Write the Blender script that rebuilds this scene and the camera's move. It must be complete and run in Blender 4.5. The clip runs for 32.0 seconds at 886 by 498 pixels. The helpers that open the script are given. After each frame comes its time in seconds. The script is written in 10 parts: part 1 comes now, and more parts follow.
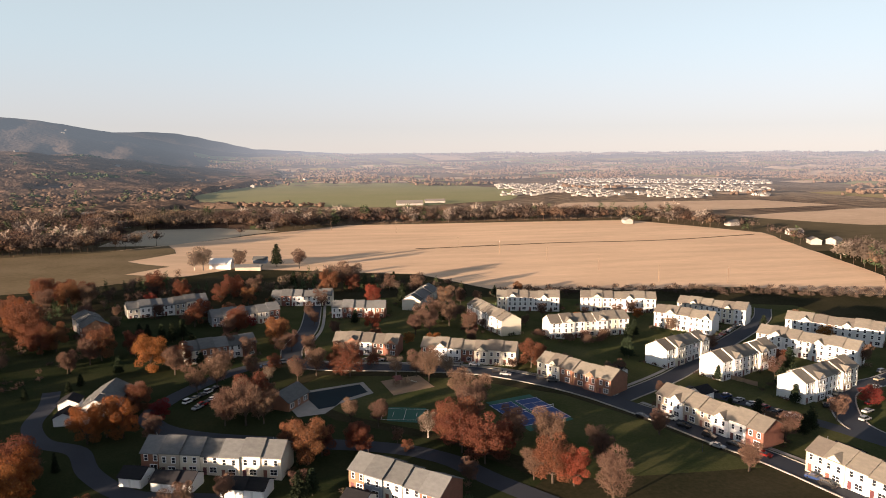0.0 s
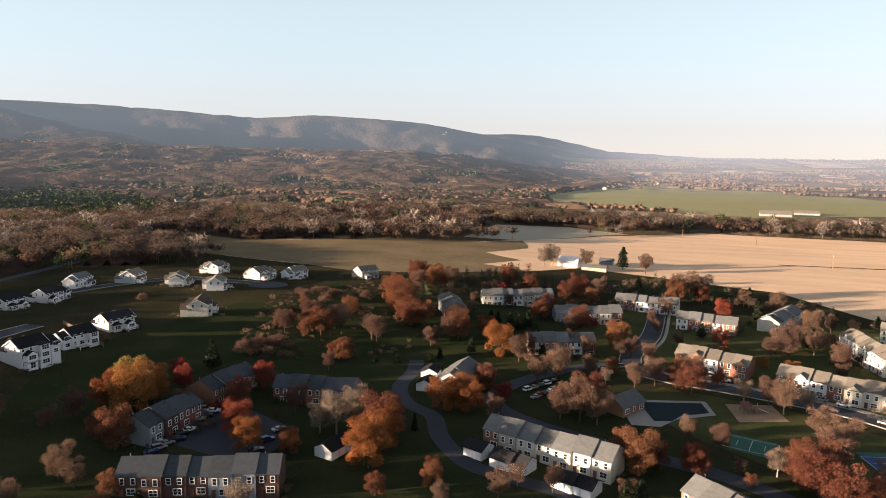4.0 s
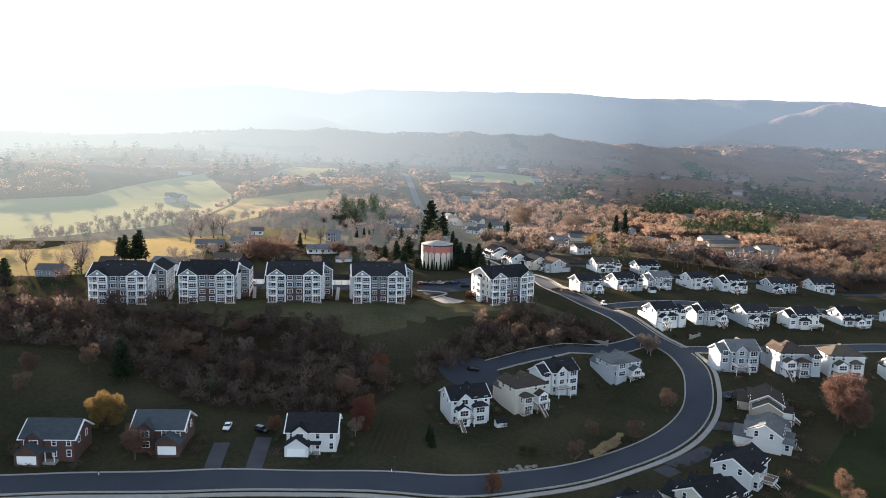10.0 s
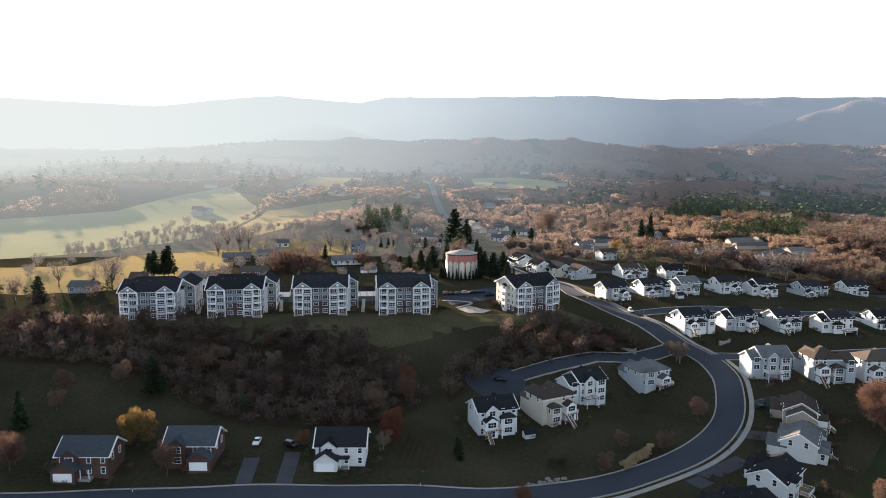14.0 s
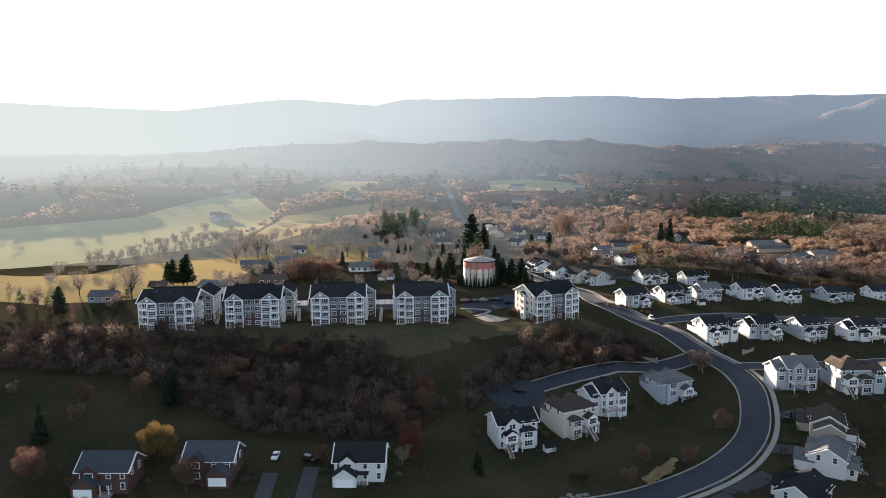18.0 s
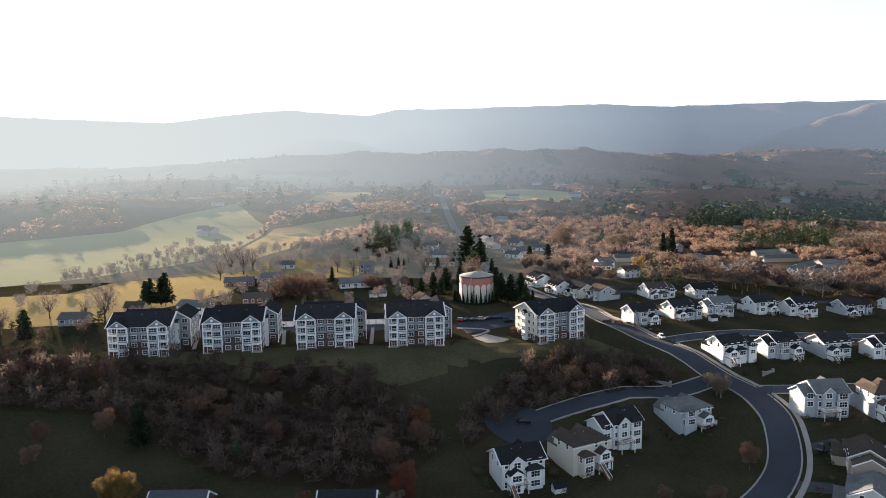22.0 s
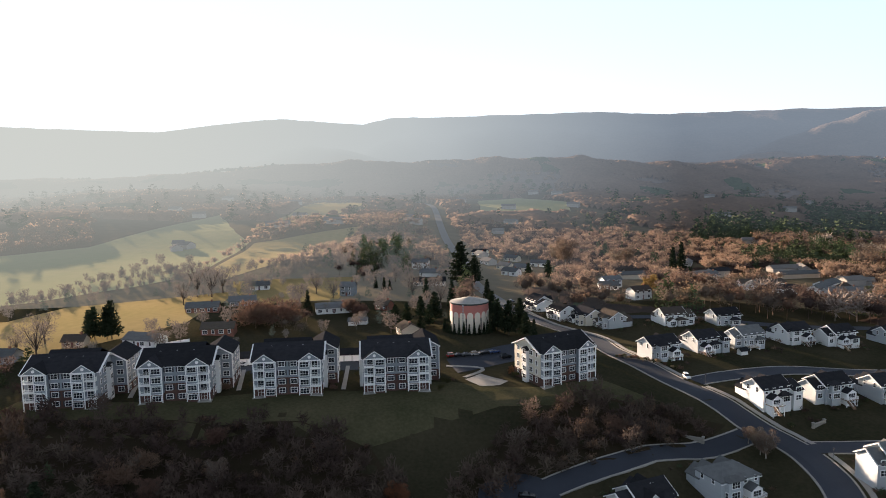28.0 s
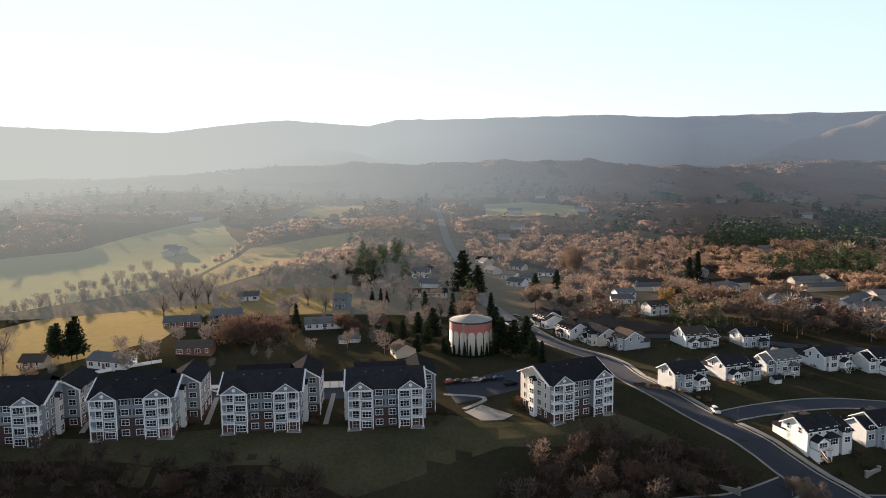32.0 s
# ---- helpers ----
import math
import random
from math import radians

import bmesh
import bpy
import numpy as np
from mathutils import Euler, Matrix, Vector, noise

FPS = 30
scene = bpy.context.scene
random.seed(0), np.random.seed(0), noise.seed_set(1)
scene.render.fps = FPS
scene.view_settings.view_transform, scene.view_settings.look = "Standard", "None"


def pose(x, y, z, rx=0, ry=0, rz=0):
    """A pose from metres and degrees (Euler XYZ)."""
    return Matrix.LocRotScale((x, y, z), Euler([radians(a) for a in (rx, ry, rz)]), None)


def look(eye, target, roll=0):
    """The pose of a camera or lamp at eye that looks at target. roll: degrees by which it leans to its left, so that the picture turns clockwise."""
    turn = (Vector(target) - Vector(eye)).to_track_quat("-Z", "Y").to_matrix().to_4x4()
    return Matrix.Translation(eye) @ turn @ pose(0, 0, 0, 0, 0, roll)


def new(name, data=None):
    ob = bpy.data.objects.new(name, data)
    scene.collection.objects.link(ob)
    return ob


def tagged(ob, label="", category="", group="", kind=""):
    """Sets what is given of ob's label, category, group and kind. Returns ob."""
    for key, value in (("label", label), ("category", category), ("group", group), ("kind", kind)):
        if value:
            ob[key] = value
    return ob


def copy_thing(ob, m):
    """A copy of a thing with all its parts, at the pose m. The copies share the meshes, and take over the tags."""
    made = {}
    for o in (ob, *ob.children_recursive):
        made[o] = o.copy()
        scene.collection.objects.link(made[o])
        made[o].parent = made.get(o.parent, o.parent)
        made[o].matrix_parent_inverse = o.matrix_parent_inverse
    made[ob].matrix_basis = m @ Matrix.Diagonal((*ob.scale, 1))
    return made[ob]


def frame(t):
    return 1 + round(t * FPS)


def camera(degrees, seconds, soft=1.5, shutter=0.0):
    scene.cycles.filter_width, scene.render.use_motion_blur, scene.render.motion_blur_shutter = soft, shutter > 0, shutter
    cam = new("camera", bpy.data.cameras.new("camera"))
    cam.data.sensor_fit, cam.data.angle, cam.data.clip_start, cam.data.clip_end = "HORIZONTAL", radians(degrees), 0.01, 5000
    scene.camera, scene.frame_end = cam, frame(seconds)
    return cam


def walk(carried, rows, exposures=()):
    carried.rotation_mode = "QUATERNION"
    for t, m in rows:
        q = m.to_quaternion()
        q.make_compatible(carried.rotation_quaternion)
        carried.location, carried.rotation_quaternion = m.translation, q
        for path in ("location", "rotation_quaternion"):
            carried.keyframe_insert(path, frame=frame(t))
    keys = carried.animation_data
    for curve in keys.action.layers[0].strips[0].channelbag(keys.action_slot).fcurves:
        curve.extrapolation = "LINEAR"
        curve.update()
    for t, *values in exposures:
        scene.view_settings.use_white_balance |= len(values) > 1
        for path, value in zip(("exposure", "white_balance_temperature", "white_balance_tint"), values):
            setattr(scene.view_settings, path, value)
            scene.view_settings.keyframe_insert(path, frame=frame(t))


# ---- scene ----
cam = camera(65.2, 32.0, soft=0.95)
PATH = [
    (0, pose(1.72, -2.26, 79.63, 81.81, 0.34, -7.88)),
    (0.5, pose(1.60, -2.23, 79.58, 81.86, 0.22, -4.40)),
    (1, pose(1.47, -2.15, 79.52, 81.92, 0.02, -1.10)),
    (1.5, pose(1.33, -1.98, 79.49, 81.96, -0.09, 2.44)),
    (2, pose(1.20, -1.78, 79.46, 82.00, -0.18, 5.40)),
    (2.5, pose(1.09, -1.60, 79.44, 82.02, -0.30, 9.17)),
    (3, pose(0.97, -1.45, 79.42, 82.03, -0.47, 13.31)),
    (3.5, pose(0.85, -1.34, 79.39, 82.01, -0.61, 16.98)),
    (5.5, pose(0.73, -1.13, 79.26, 81.90, -0.95, 35.23)),
    (6, pose(0.63, -1.07, 79.22, 81.91, -1.32, 41.92)),
    (6.5, pose(0.56, -1.10, 79.16, 81.85, -1.29, 47.35)),
    (7, pose(0.51, -1.18, 79.10, 81.81, -1.47, 53.55)),
    (7.5, pose(0.45, -1.23, 79.05, 81.79, -1.57, 59.21)),
    (8, pose(0.41, -1.17, 79.01, 81.77, -1.58, 65.13)),
    (8.5, pose(0.37, -0.94, 78.96, 81.70, -1.72, 71.75)),
    (9, pose(0.28, -0.61, 78.92, 81.63, -1.89, 78.92)),
    (9.5, pose(0.21, -0.31, 78.89, 81.56, -1.91, 85.81)),
    (10, pose(0.17, -0.02, 78.89, 81.55, -1.75, 87.49)),
    (10.5, pose(0.13, 0.16, 78.93, 81.58, -1.51, 88.13)),
    (11, pose(0.11, 0.23, 79.02, 81.60, -1.26, 88.32)),
    (11.5, pose(0.11, 0.22, 79.17, 81.61, -1.03, 88.47)),
    (12, pose(0.10, 0.16, 79.37, 81.63, -0.85, 88.65)),
    (12.5, pose(0.05, 0.08, 79.64, 81.72, -0.66, 88.81)),
    (13, pose(0.00, 0.00, 79.97, 81.77, -0.58, 89.00)),
    (13.5, pose(-0.01, -0.04, 80.34, 81.89, -0.44, 89.13)),
    (14, pose(-0.01, -0.05, 80.71, 82.01, -0.32, 89.31)),
    (14.5, pose(0.03, -0.06, 81.08, 82.17, -0.24, 89.49)),
    (16.5, pose(0.18, -0.25, 83.18, 82.11, 0.10, 90.16)),
    (17, pose(-0.43, -0.29, 83.39, 82.03, 0.16, 90.31)),
    (17.5, pose(-1.28, -0.34, 83.53, 81.99, 0.17, 90.47)),
    (18, pose(-2.50, -0.47, 83.60, 82.09, 0.22, 90.63)),
    (18.5, pose(-4.10, -0.64, 83.62, 82.20, 0.30, 90.77)),
    (19, pose(-6.04, -0.81, 83.58, 82.32, 0.36, 90.90)),
    (19.5, pose(-8.30, -0.91, 83.52, 82.43, 0.37, 91.07)),
    (20, pose(-10.86, -0.97, 83.44, 82.54, 0.46, 91.22)),
    (20.5, pose(-13.69, -1.00, 83.35, 82.65, 0.51, 91.34)),
    (21, pose(-16.77, -0.99, 83.29, 82.75, 0.57, 91.46)),
    (21.5, pose(-20.06, -0.93, 83.26, 82.83, 0.59, 90.99)),
    (22, pose(-23.52, -0.83, 83.27, 82.90, 0.75, 90.10)),
    (22.5, pose(-27.06, -0.70, 83.33, 82.99, 0.90, 90.20)),
    (23, pose(-30.58, -0.55, 83.42, 83.07, 1.00, 90.26)),
    (23.5, pose(-34.05, -0.37, 83.52, 83.11, 1.02, 90.37)),
    (24, pose(-37.47, -0.21, 83.62, 83.15, 1.06, 90.44)),
    (24.5, pose(-40.87, -0.05, 83.72, 83.20, 1.11, 90.00)),
    (25, pose(-44.32, 0.14, 83.82, 83.26, 1.07, 89.19)),
    (25.5, pose(-47.83, 0.38, 83.90, 83.27, 1.04, 89.25)),
    (27.5, pose(-63.80, 2.15, 83.91, 83.49, 1.07, 89.65)),
    (28, pose(-67.57, 2.59, 83.96, 83.59, 0.94, 89.72)),
    (28.5, pose(-71.29, 2.98, 84.00, 83.61, 0.83, 89.82)),
    (29, pose(-74.96, 3.35, 84.05, 83.63, 0.69, 89.88)),
    (29.5, pose(-78.59, 3.70, 84.14, 83.67, 0.71, 89.94)),
    (30, pose(-82.17, 4.02, 84.25, 83.69, 0.70, 89.99)),
    (30.5, pose(-85.73, 4.33, 84.39, 83.72, 0.72, 90.00)),
    (31, pose(-89.25, 4.65, 84.55, 83.75, 0.77, 90.06)),
    (31.5, pose(-92.74, 5.00, 84.72, 83.78, 0.72, 90.14)),
    (32, pose(-96.21, 5.39, 84.90, 83.78, 0.61, 90.25)),
]
walk(cam, PATH, exposures=[(0, 1.90, 7050, 12), (3.5, 2.06, 7050, 11), (6, 2.52, 6250, 6), (7.2, 2.78, 5900, 4), (9, 3.12, 6150, 6), (13, 2.88, 6300, 8), (20, 2.70, 6200, 8), (28, 2.38, 6550, 9), (32, 2.27, 6600, 9)])

# ---------------------------------------------------------------- light
SUN_AZ, SUN_EL = radians(122.0), radians(6.9)
SUN_DIR = Vector((-math.sin(SUN_AZ) * math.cos(SUN_EL), math.cos(SUN_AZ) * math.cos(SUN_EL), math.sin(SUN_EL)))
world = bpy.data.worlds.new("sky")
scene.world = world
world.use_nodes = True
wt = world.node_tree
sky = wt.nodes.new("ShaderNodeTexSky")
sky.sky_type = "NISHITA"
sky.sun_disc = False
sky.sun_elevation = SUN_EL
sky.sun_rotation = -SUN_AZ
sky.air_density, sky.dust_density, sky.ozone_density = 0.7, 0.0, 3.0
wt.nodes["Background"].inputs["Strength"].default_value = 0.072
pale = wt.nodes.new("ShaderNodeHueSaturation")
pale.inputs["Saturation"].default_value = 0.40
wt.links.new(sky.outputs["Color"], pale.inputs["Color"])
# dusty evening air lies rosy along the whole horizon
way, rise = wt.nodes.new("ShaderNodeTexCoord"), wt.nodes.new("ShaderNodeSeparateXYZ")
wt.links.new(way.outputs["Generated"], rise.inputs["Vector"])
low = wt.nodes.new("ShaderNodeMapRange")
low.interpolation_type = "SMOOTHSTEP"
for key, v in (("From Min", 0.0), ("From Max", 0.16), ("To Min", 1.0), ("To Max", 0.0)):
    low.inputs[key].default_value = v
wt.links.new(rise.outputs["Z"], low.inputs["Value"])
dusty = wt.nodes.new("ShaderNodeMix")
dusty.data_type, dusty.blend_type = "RGBA", "MULTIPLY"
dusty.inputs["B"].default_value = (1.04, 0.85, 0.81, 1)
wt.links.new(low.outputs["Result"], dusty.inputs["Factor"])
# thick low air evens out the light of the clear sky near the horizon
veiled = wt.nodes.new("ShaderNodeMix")
veiled.data_type = "RGBA"
veiled.inputs["B"].default_value = (2.14, 2.78, 3.20, 1)
band = wt.nodes.new("ShaderNodeMapRange")
band.interpolation_type = "SMOOTHSTEP"
for key, v in (("From Min", 0.18), ("From Max", 0.45), ("To Min", 0.66), ("To Max", 0.0)):
    band.inputs[key].default_value = v
wt.links.new(rise.outputs["Z"], band.inputs["Value"])
wt.links.new(band.outputs["Result"], veiled.inputs["Factor"])
wt.links.new(pale.outputs["Color"], veiled.inputs["A"])
wt.links.new(veiled.outputs["Result"], dusty.inputs["A"])
wt.links.new(dusty.outputs["Result"], wt.nodes["Background"].inputs["Color"])
sun = new("sun", bpy.data.lights.new("sun", "SUN"))
sun.data.energy, sun.data.angle, sun.data.color = 4.9, radians(0.6), (1.0, 0.75, 0.56)
sun.matrix_world = look(SUN_DIR * 100, (0, 0, 0))

# ---------------------------------------------------------------- materials
MATS = {}


def mat(name, a, b=None, scale=1.0, rough=0.8, bump=0.0, metal=0.0, rand=0.0, fine=None, through_light=0.0, world_space=False, stretch=None, tint=False):
    """A procedural surface: two colours mixed by noise at two scales, with optional relief and per-object variation."""
    if name in MATS:
        return MATS[name]
    m = bpy.data.materials.new(name)
    m.use_nodes = True
    t = m.node_tree
    n, l = t.nodes, t.links
    bsdf = n["Principled BSDF"]
    bsdf.inputs["Roughness"].default_value = rough
    bsdf.inputs["Metallic"].default_value = metal
    bsdf.inputs["Specular IOR Level"].default_value = 0.5 if rough < 0.7 else (0.1 if rough < 0.88 else 0.0)
    b = b or tuple(c * 0.75 for c in a)
    if world_space:
        src = n.new("ShaderNodeNewGeometry").outputs["Position"]
    else:
        src = n.new("ShaderNodeTexCoord").outputs["Object"]
    if stretch:
        mp = n.new("ShaderNodeMapping")
        mp.inputs["Scale"].default_value = stretch
        l.new(src, mp.inputs["Vector"])
        src = mp.outputs["Vector"]
    big, small = n.new("ShaderNodeTexNoise"), n.new("ShaderNodeTexNoise")
    big.inputs["Scale"].default_value, small.inputs["Scale"].default_value = scale, scale * (fine or 9.0)
    big.inputs["Detail"].default_value, small.inputs["Detail"].default_value = 3, 2
    l.new(src, big.inputs["Vector"])
    l.new(src, small.inputs["Vector"])
    add = n.new("ShaderNodeMath")
    add.operation = "MULTIPLY_ADD"
    l.new(small.outputs["Fac"], add.inputs[0])
    add.inputs[1].default_value = 0.6
    l.new(big.outputs["Fac"], add.inputs[2])
    ramp = n.new("ShaderNodeMapRange")
    ramp.inputs["From Min"].default_value, ramp.inputs["From Max"].default_value = 0.45, 1.15
    l.new(add.outputs[0], ramp.inputs["Value"])
    mix = n.new("ShaderNodeMix")
    mix.data_type = "RGBA"
    mix.inputs["A"].default_value, mix.inputs["B"].default_value = (*a, 1), (*b, 1)
    l.new(ramp.outputs["Result"], mix.inputs["Factor"])
    col = mix.outputs["Result"]
    if rand or tint:
        if tint:
            at = n.new("ShaderNodeAttribute")
            at.attribute_name = "tint"
            rsrc = at.outputs["Fac"]
        else:
            rsrc = n.new("ShaderNodeObjectInfo").outputs["Random"]
        hsv = n.new("ShaderNodeHueSaturation")
        mr, mh = n.new("ShaderNodeMapRange"), n.new("ShaderNodeMapRange")
        mr.inputs["To Min"].default_value, mr.inputs["To Max"].default_value = 1 - rand, 1 + rand
        mh.inputs["To Min"].default_value, mh.inputs["To Max"].default_value = 0.5 - rand * 0.06, 0.5 + rand * 0.06
        l.new(rsrc, mr.inputs["Value"])
        l.new(rsrc, mh.inputs["Value"])
        l.new(mr.outputs["Result"], hsv.inputs["Value"])
        l.new(mh.outputs["Result"], hsv.inputs["Hue"])
        l.new(col, hsv.inputs["Color"])
        col = hsv.outputs["Color"]
    l.new(col, bsdf.inputs["Base Color"])
    if bump:
        bp = n.new("ShaderNodeBump")
        bp.inputs["Strength"].default_value, bp.inputs["Distance"].default_value = bump, 0.1
        l.new(small.outputs["Fac"], bp.inputs["Height"])
        l.new(bp.outputs["Normal"], bsdf.inputs["Normal"])
    if through_light:
        tr, ms = n.new("ShaderNodeBsdfTranslucent"), n.new("ShaderNodeMixShader")
        l.new(col, tr.inputs["Color"])
        ms.inputs["Fac"].default_value = through_light
        l.new(bsdf.outputs["BSDF"], ms.inputs[1])
        l.new(tr.outputs["BSDF"], ms.inputs[2])
        l.new(ms.outputs["Shader"], n["Material Output"].inputs["Surface"])
    MATS[name] = m
    return m


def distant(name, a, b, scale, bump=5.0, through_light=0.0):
    """Far land with the evening haze painted in: lit ground mixed with emission that grows with distance, warmer
    towards the low sun, paler over the plain.
    """
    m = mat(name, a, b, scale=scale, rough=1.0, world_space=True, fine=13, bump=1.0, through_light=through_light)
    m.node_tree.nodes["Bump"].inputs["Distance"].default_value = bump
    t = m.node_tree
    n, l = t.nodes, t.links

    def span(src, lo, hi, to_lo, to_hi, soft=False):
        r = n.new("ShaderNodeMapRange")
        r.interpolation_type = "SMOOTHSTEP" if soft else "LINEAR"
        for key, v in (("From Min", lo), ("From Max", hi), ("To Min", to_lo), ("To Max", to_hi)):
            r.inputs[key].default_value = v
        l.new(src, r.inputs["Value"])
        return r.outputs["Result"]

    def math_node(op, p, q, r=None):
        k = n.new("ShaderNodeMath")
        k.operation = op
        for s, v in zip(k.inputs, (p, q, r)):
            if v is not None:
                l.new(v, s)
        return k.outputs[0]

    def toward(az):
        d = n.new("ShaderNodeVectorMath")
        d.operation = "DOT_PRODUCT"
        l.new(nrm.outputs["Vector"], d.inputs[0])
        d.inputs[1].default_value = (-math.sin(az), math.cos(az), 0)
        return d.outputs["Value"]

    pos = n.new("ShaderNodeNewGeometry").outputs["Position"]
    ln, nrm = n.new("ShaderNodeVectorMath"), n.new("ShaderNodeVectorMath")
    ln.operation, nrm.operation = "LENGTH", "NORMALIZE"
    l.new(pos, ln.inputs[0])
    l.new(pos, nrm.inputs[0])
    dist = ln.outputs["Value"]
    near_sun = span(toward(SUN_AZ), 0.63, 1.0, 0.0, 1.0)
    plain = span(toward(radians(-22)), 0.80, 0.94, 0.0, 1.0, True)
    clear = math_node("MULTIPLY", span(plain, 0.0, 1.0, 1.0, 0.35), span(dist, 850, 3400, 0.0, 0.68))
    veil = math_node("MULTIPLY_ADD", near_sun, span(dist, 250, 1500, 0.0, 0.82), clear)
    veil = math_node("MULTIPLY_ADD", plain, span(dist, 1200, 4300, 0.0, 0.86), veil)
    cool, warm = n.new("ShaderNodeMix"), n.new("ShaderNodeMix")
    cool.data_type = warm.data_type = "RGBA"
    cool.inputs["A"].default_value, cool.inputs["B"].default_value = (*(0.065, 0.080, 0.101), 1), (*HAZE_PLAIN, 1)
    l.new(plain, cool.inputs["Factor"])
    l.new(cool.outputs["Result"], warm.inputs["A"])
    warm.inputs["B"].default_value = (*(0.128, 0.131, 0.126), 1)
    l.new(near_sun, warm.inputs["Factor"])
    # the surface itself emits the haze colour
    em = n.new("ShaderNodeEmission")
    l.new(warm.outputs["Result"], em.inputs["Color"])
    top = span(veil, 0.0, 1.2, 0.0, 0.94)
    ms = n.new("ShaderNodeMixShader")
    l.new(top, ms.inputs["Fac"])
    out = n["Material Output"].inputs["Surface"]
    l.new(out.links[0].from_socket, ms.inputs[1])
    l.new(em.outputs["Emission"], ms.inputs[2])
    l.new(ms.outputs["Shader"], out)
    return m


# haze colour emitted by surfaces out on the plain
HAZE_PLAIN = (0.150, 0.152, 0.177)
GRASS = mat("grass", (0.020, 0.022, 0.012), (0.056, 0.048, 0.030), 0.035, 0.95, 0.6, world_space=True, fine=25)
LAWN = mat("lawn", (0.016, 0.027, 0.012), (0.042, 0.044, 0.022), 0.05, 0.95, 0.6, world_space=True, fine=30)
STUBBLE = mat("corn_stubble", (0.75, 0.535, 0.365), (0.53, 0.375, 0.255), 0.03, 0.95, 0.5, world_space=True, fine=11, stretch=(0.35, 2.2, 1))
HAYFIELD = mat("dry_hayfield", (0.32, 0.245, 0.125), (0.22, 0.185, 0.085), 0.015, 0.95, 0.0, world_space=True, fine=20)
GREYFIELD = mat("bare_field", (0.34, 0.31, 0.25), (0.42, 0.36, 0.27), 0.012, 0.95, 0.0, world_space=True, fine=14)
BRUSHLAND = mat("brush_ground", (0.045, 0.032, 0.022), (0.028, 0.026, 0.015), 0.06, 0.95, 0.5, world_space=True, fine=12)
ASPHALT = mat("asphalt", (0.047, 0.053, 0.066), (0.034, 0.039, 0.049), 0.08, 0.85, 0.2, world_space=True, fine=40)
CONCRETE = mat("concrete", (0.31, 0.295, 0.27), (0.24, 0.23, 0.21), 0.4, 0.85, 0.2, world_space=True, fine=12)
DRIVE = mat("driveway_asphalt", (0.075, 0.077, 0.083), (0.055, 0.056, 0.06), 0.2, 0.9, 0.2, world_space=True, fine=20)
PAINT_LINE = mat("road_paint", (0.62, 0.61, 0.57), (0.5, 0.49, 0.45), 1.5, 0.7, world_space=True)
ROOF_DARK = mat("dark_shingle", (0.020, 0.021, 0.024), (0.032, 0.032, 0.035), 0.6, 0.9, 0.4, rand=0.25, stretch=(1, 1, 3))
ROOF_BROWN = mat("brown_shingle", (0.088, 0.074, 0.062), (0.062, 0.053, 0.046), 0.6, 0.9, 0.4, rand=0.2, stretch=(1, 1, 3))
ROOF_GREY = mat("grey_shingle", (0.15, 0.155, 0.155), (0.10, 0.105, 0.108), 0.6, 0.9, 0.4, rand=0.22, stretch=(1, 1, 3))
# grey shingle darkened for the shaded rows; also two dark house roofs
ROOF_DIM_GREY = mat("dim_grey_shingle", (0.070, 0.080, 0.090), (0.048, 0.056, 0.064), 0.6, 0.9, 0.4, rand=0.2, stretch=(1, 1, 3))
ROOF_TAN = mat("tan_shingle", (0.185, 0.168, 0.145), (0.13, 0.12, 0.105), 0.6, 0.9, 0.4, rand=0.2, stretch=(1, 1, 3))
SIDE_WHITE = mat("white_siding", (0.66, 0.665, 0.655), (0.58, 0.585, 0.575), 0.4, 0.6, 0.15, rand=0.05, stretch=(0.3, 0.3, 8))
SIDE_CREAM = mat("cream_siding", (0.62, 0.57, 0.47), (0.53, 0.49, 0.41), 0.4, 0.6, 0.15, rand=0.07, stretch=(0.3, 0.3, 8))
SIDE_GREY = mat("grey_siding", (0.225, 0.255, 0.285), (0.18, 0.205, 0.235), 0.4, 0.6, 0.15, rand=0.1, stretch=(0.3, 0.3, 8))
SIDE_PALE = mat("pale_grey_siding", (0.39, 0.415, 0.435), (0.33, 0.355, 0.375), 0.4, 0.6, 0.15, rand=0.1, stretch=(0.3, 0.3, 8))
SIDE_TAN = mat("tan_siding", (0.44, 0.37, 0.29), (0.37, 0.31, 0.245), 0.4, 0.6, 0.15, rand=0.1, stretch=(0.3, 0.3, 8))
BRICK = mat("red_brick", (0.26, 0.125, 0.085), (0.18, 0.09, 0.065), 0.8, 0.85, 0.4, rand=0.15, fine=20)
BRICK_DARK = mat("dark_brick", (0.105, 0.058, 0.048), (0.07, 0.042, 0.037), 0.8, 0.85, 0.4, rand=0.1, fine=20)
TRIM = mat("white_trim", (0.86, 0.86, 0.85), (0.80, 0.80, 0.79), 0.6, 0.5)
GLASS = mat("window_glass", (0.012, 0.015, 0.02), (0.03, 0.035, 0.042), 0.3, 0.2, rand=0.3)
SHUTTER = mat("dark_shutter", (0.03, 0.033, 0.045), None, 1.0, 0.6)
DOOR = mat("painted_door", (0.16, 0.045, 0.04), (0.09, 0.03, 0.03), 0.5, 0.5, rand=0.5)
WOOD = mat("deck_wood", (0.26, 0.17, 0.11), (0.18, 0.125, 0.085), 0.8, 0.8, 0.3, rand=0.15, stretch=(1, 6, 1))
FENCE_WOOD = mat("fence_wood", (0.30, 0.20, 0.13), (0.19, 0.14, 0.10), 0.8, 0.85, 0.3, rand=0.2)
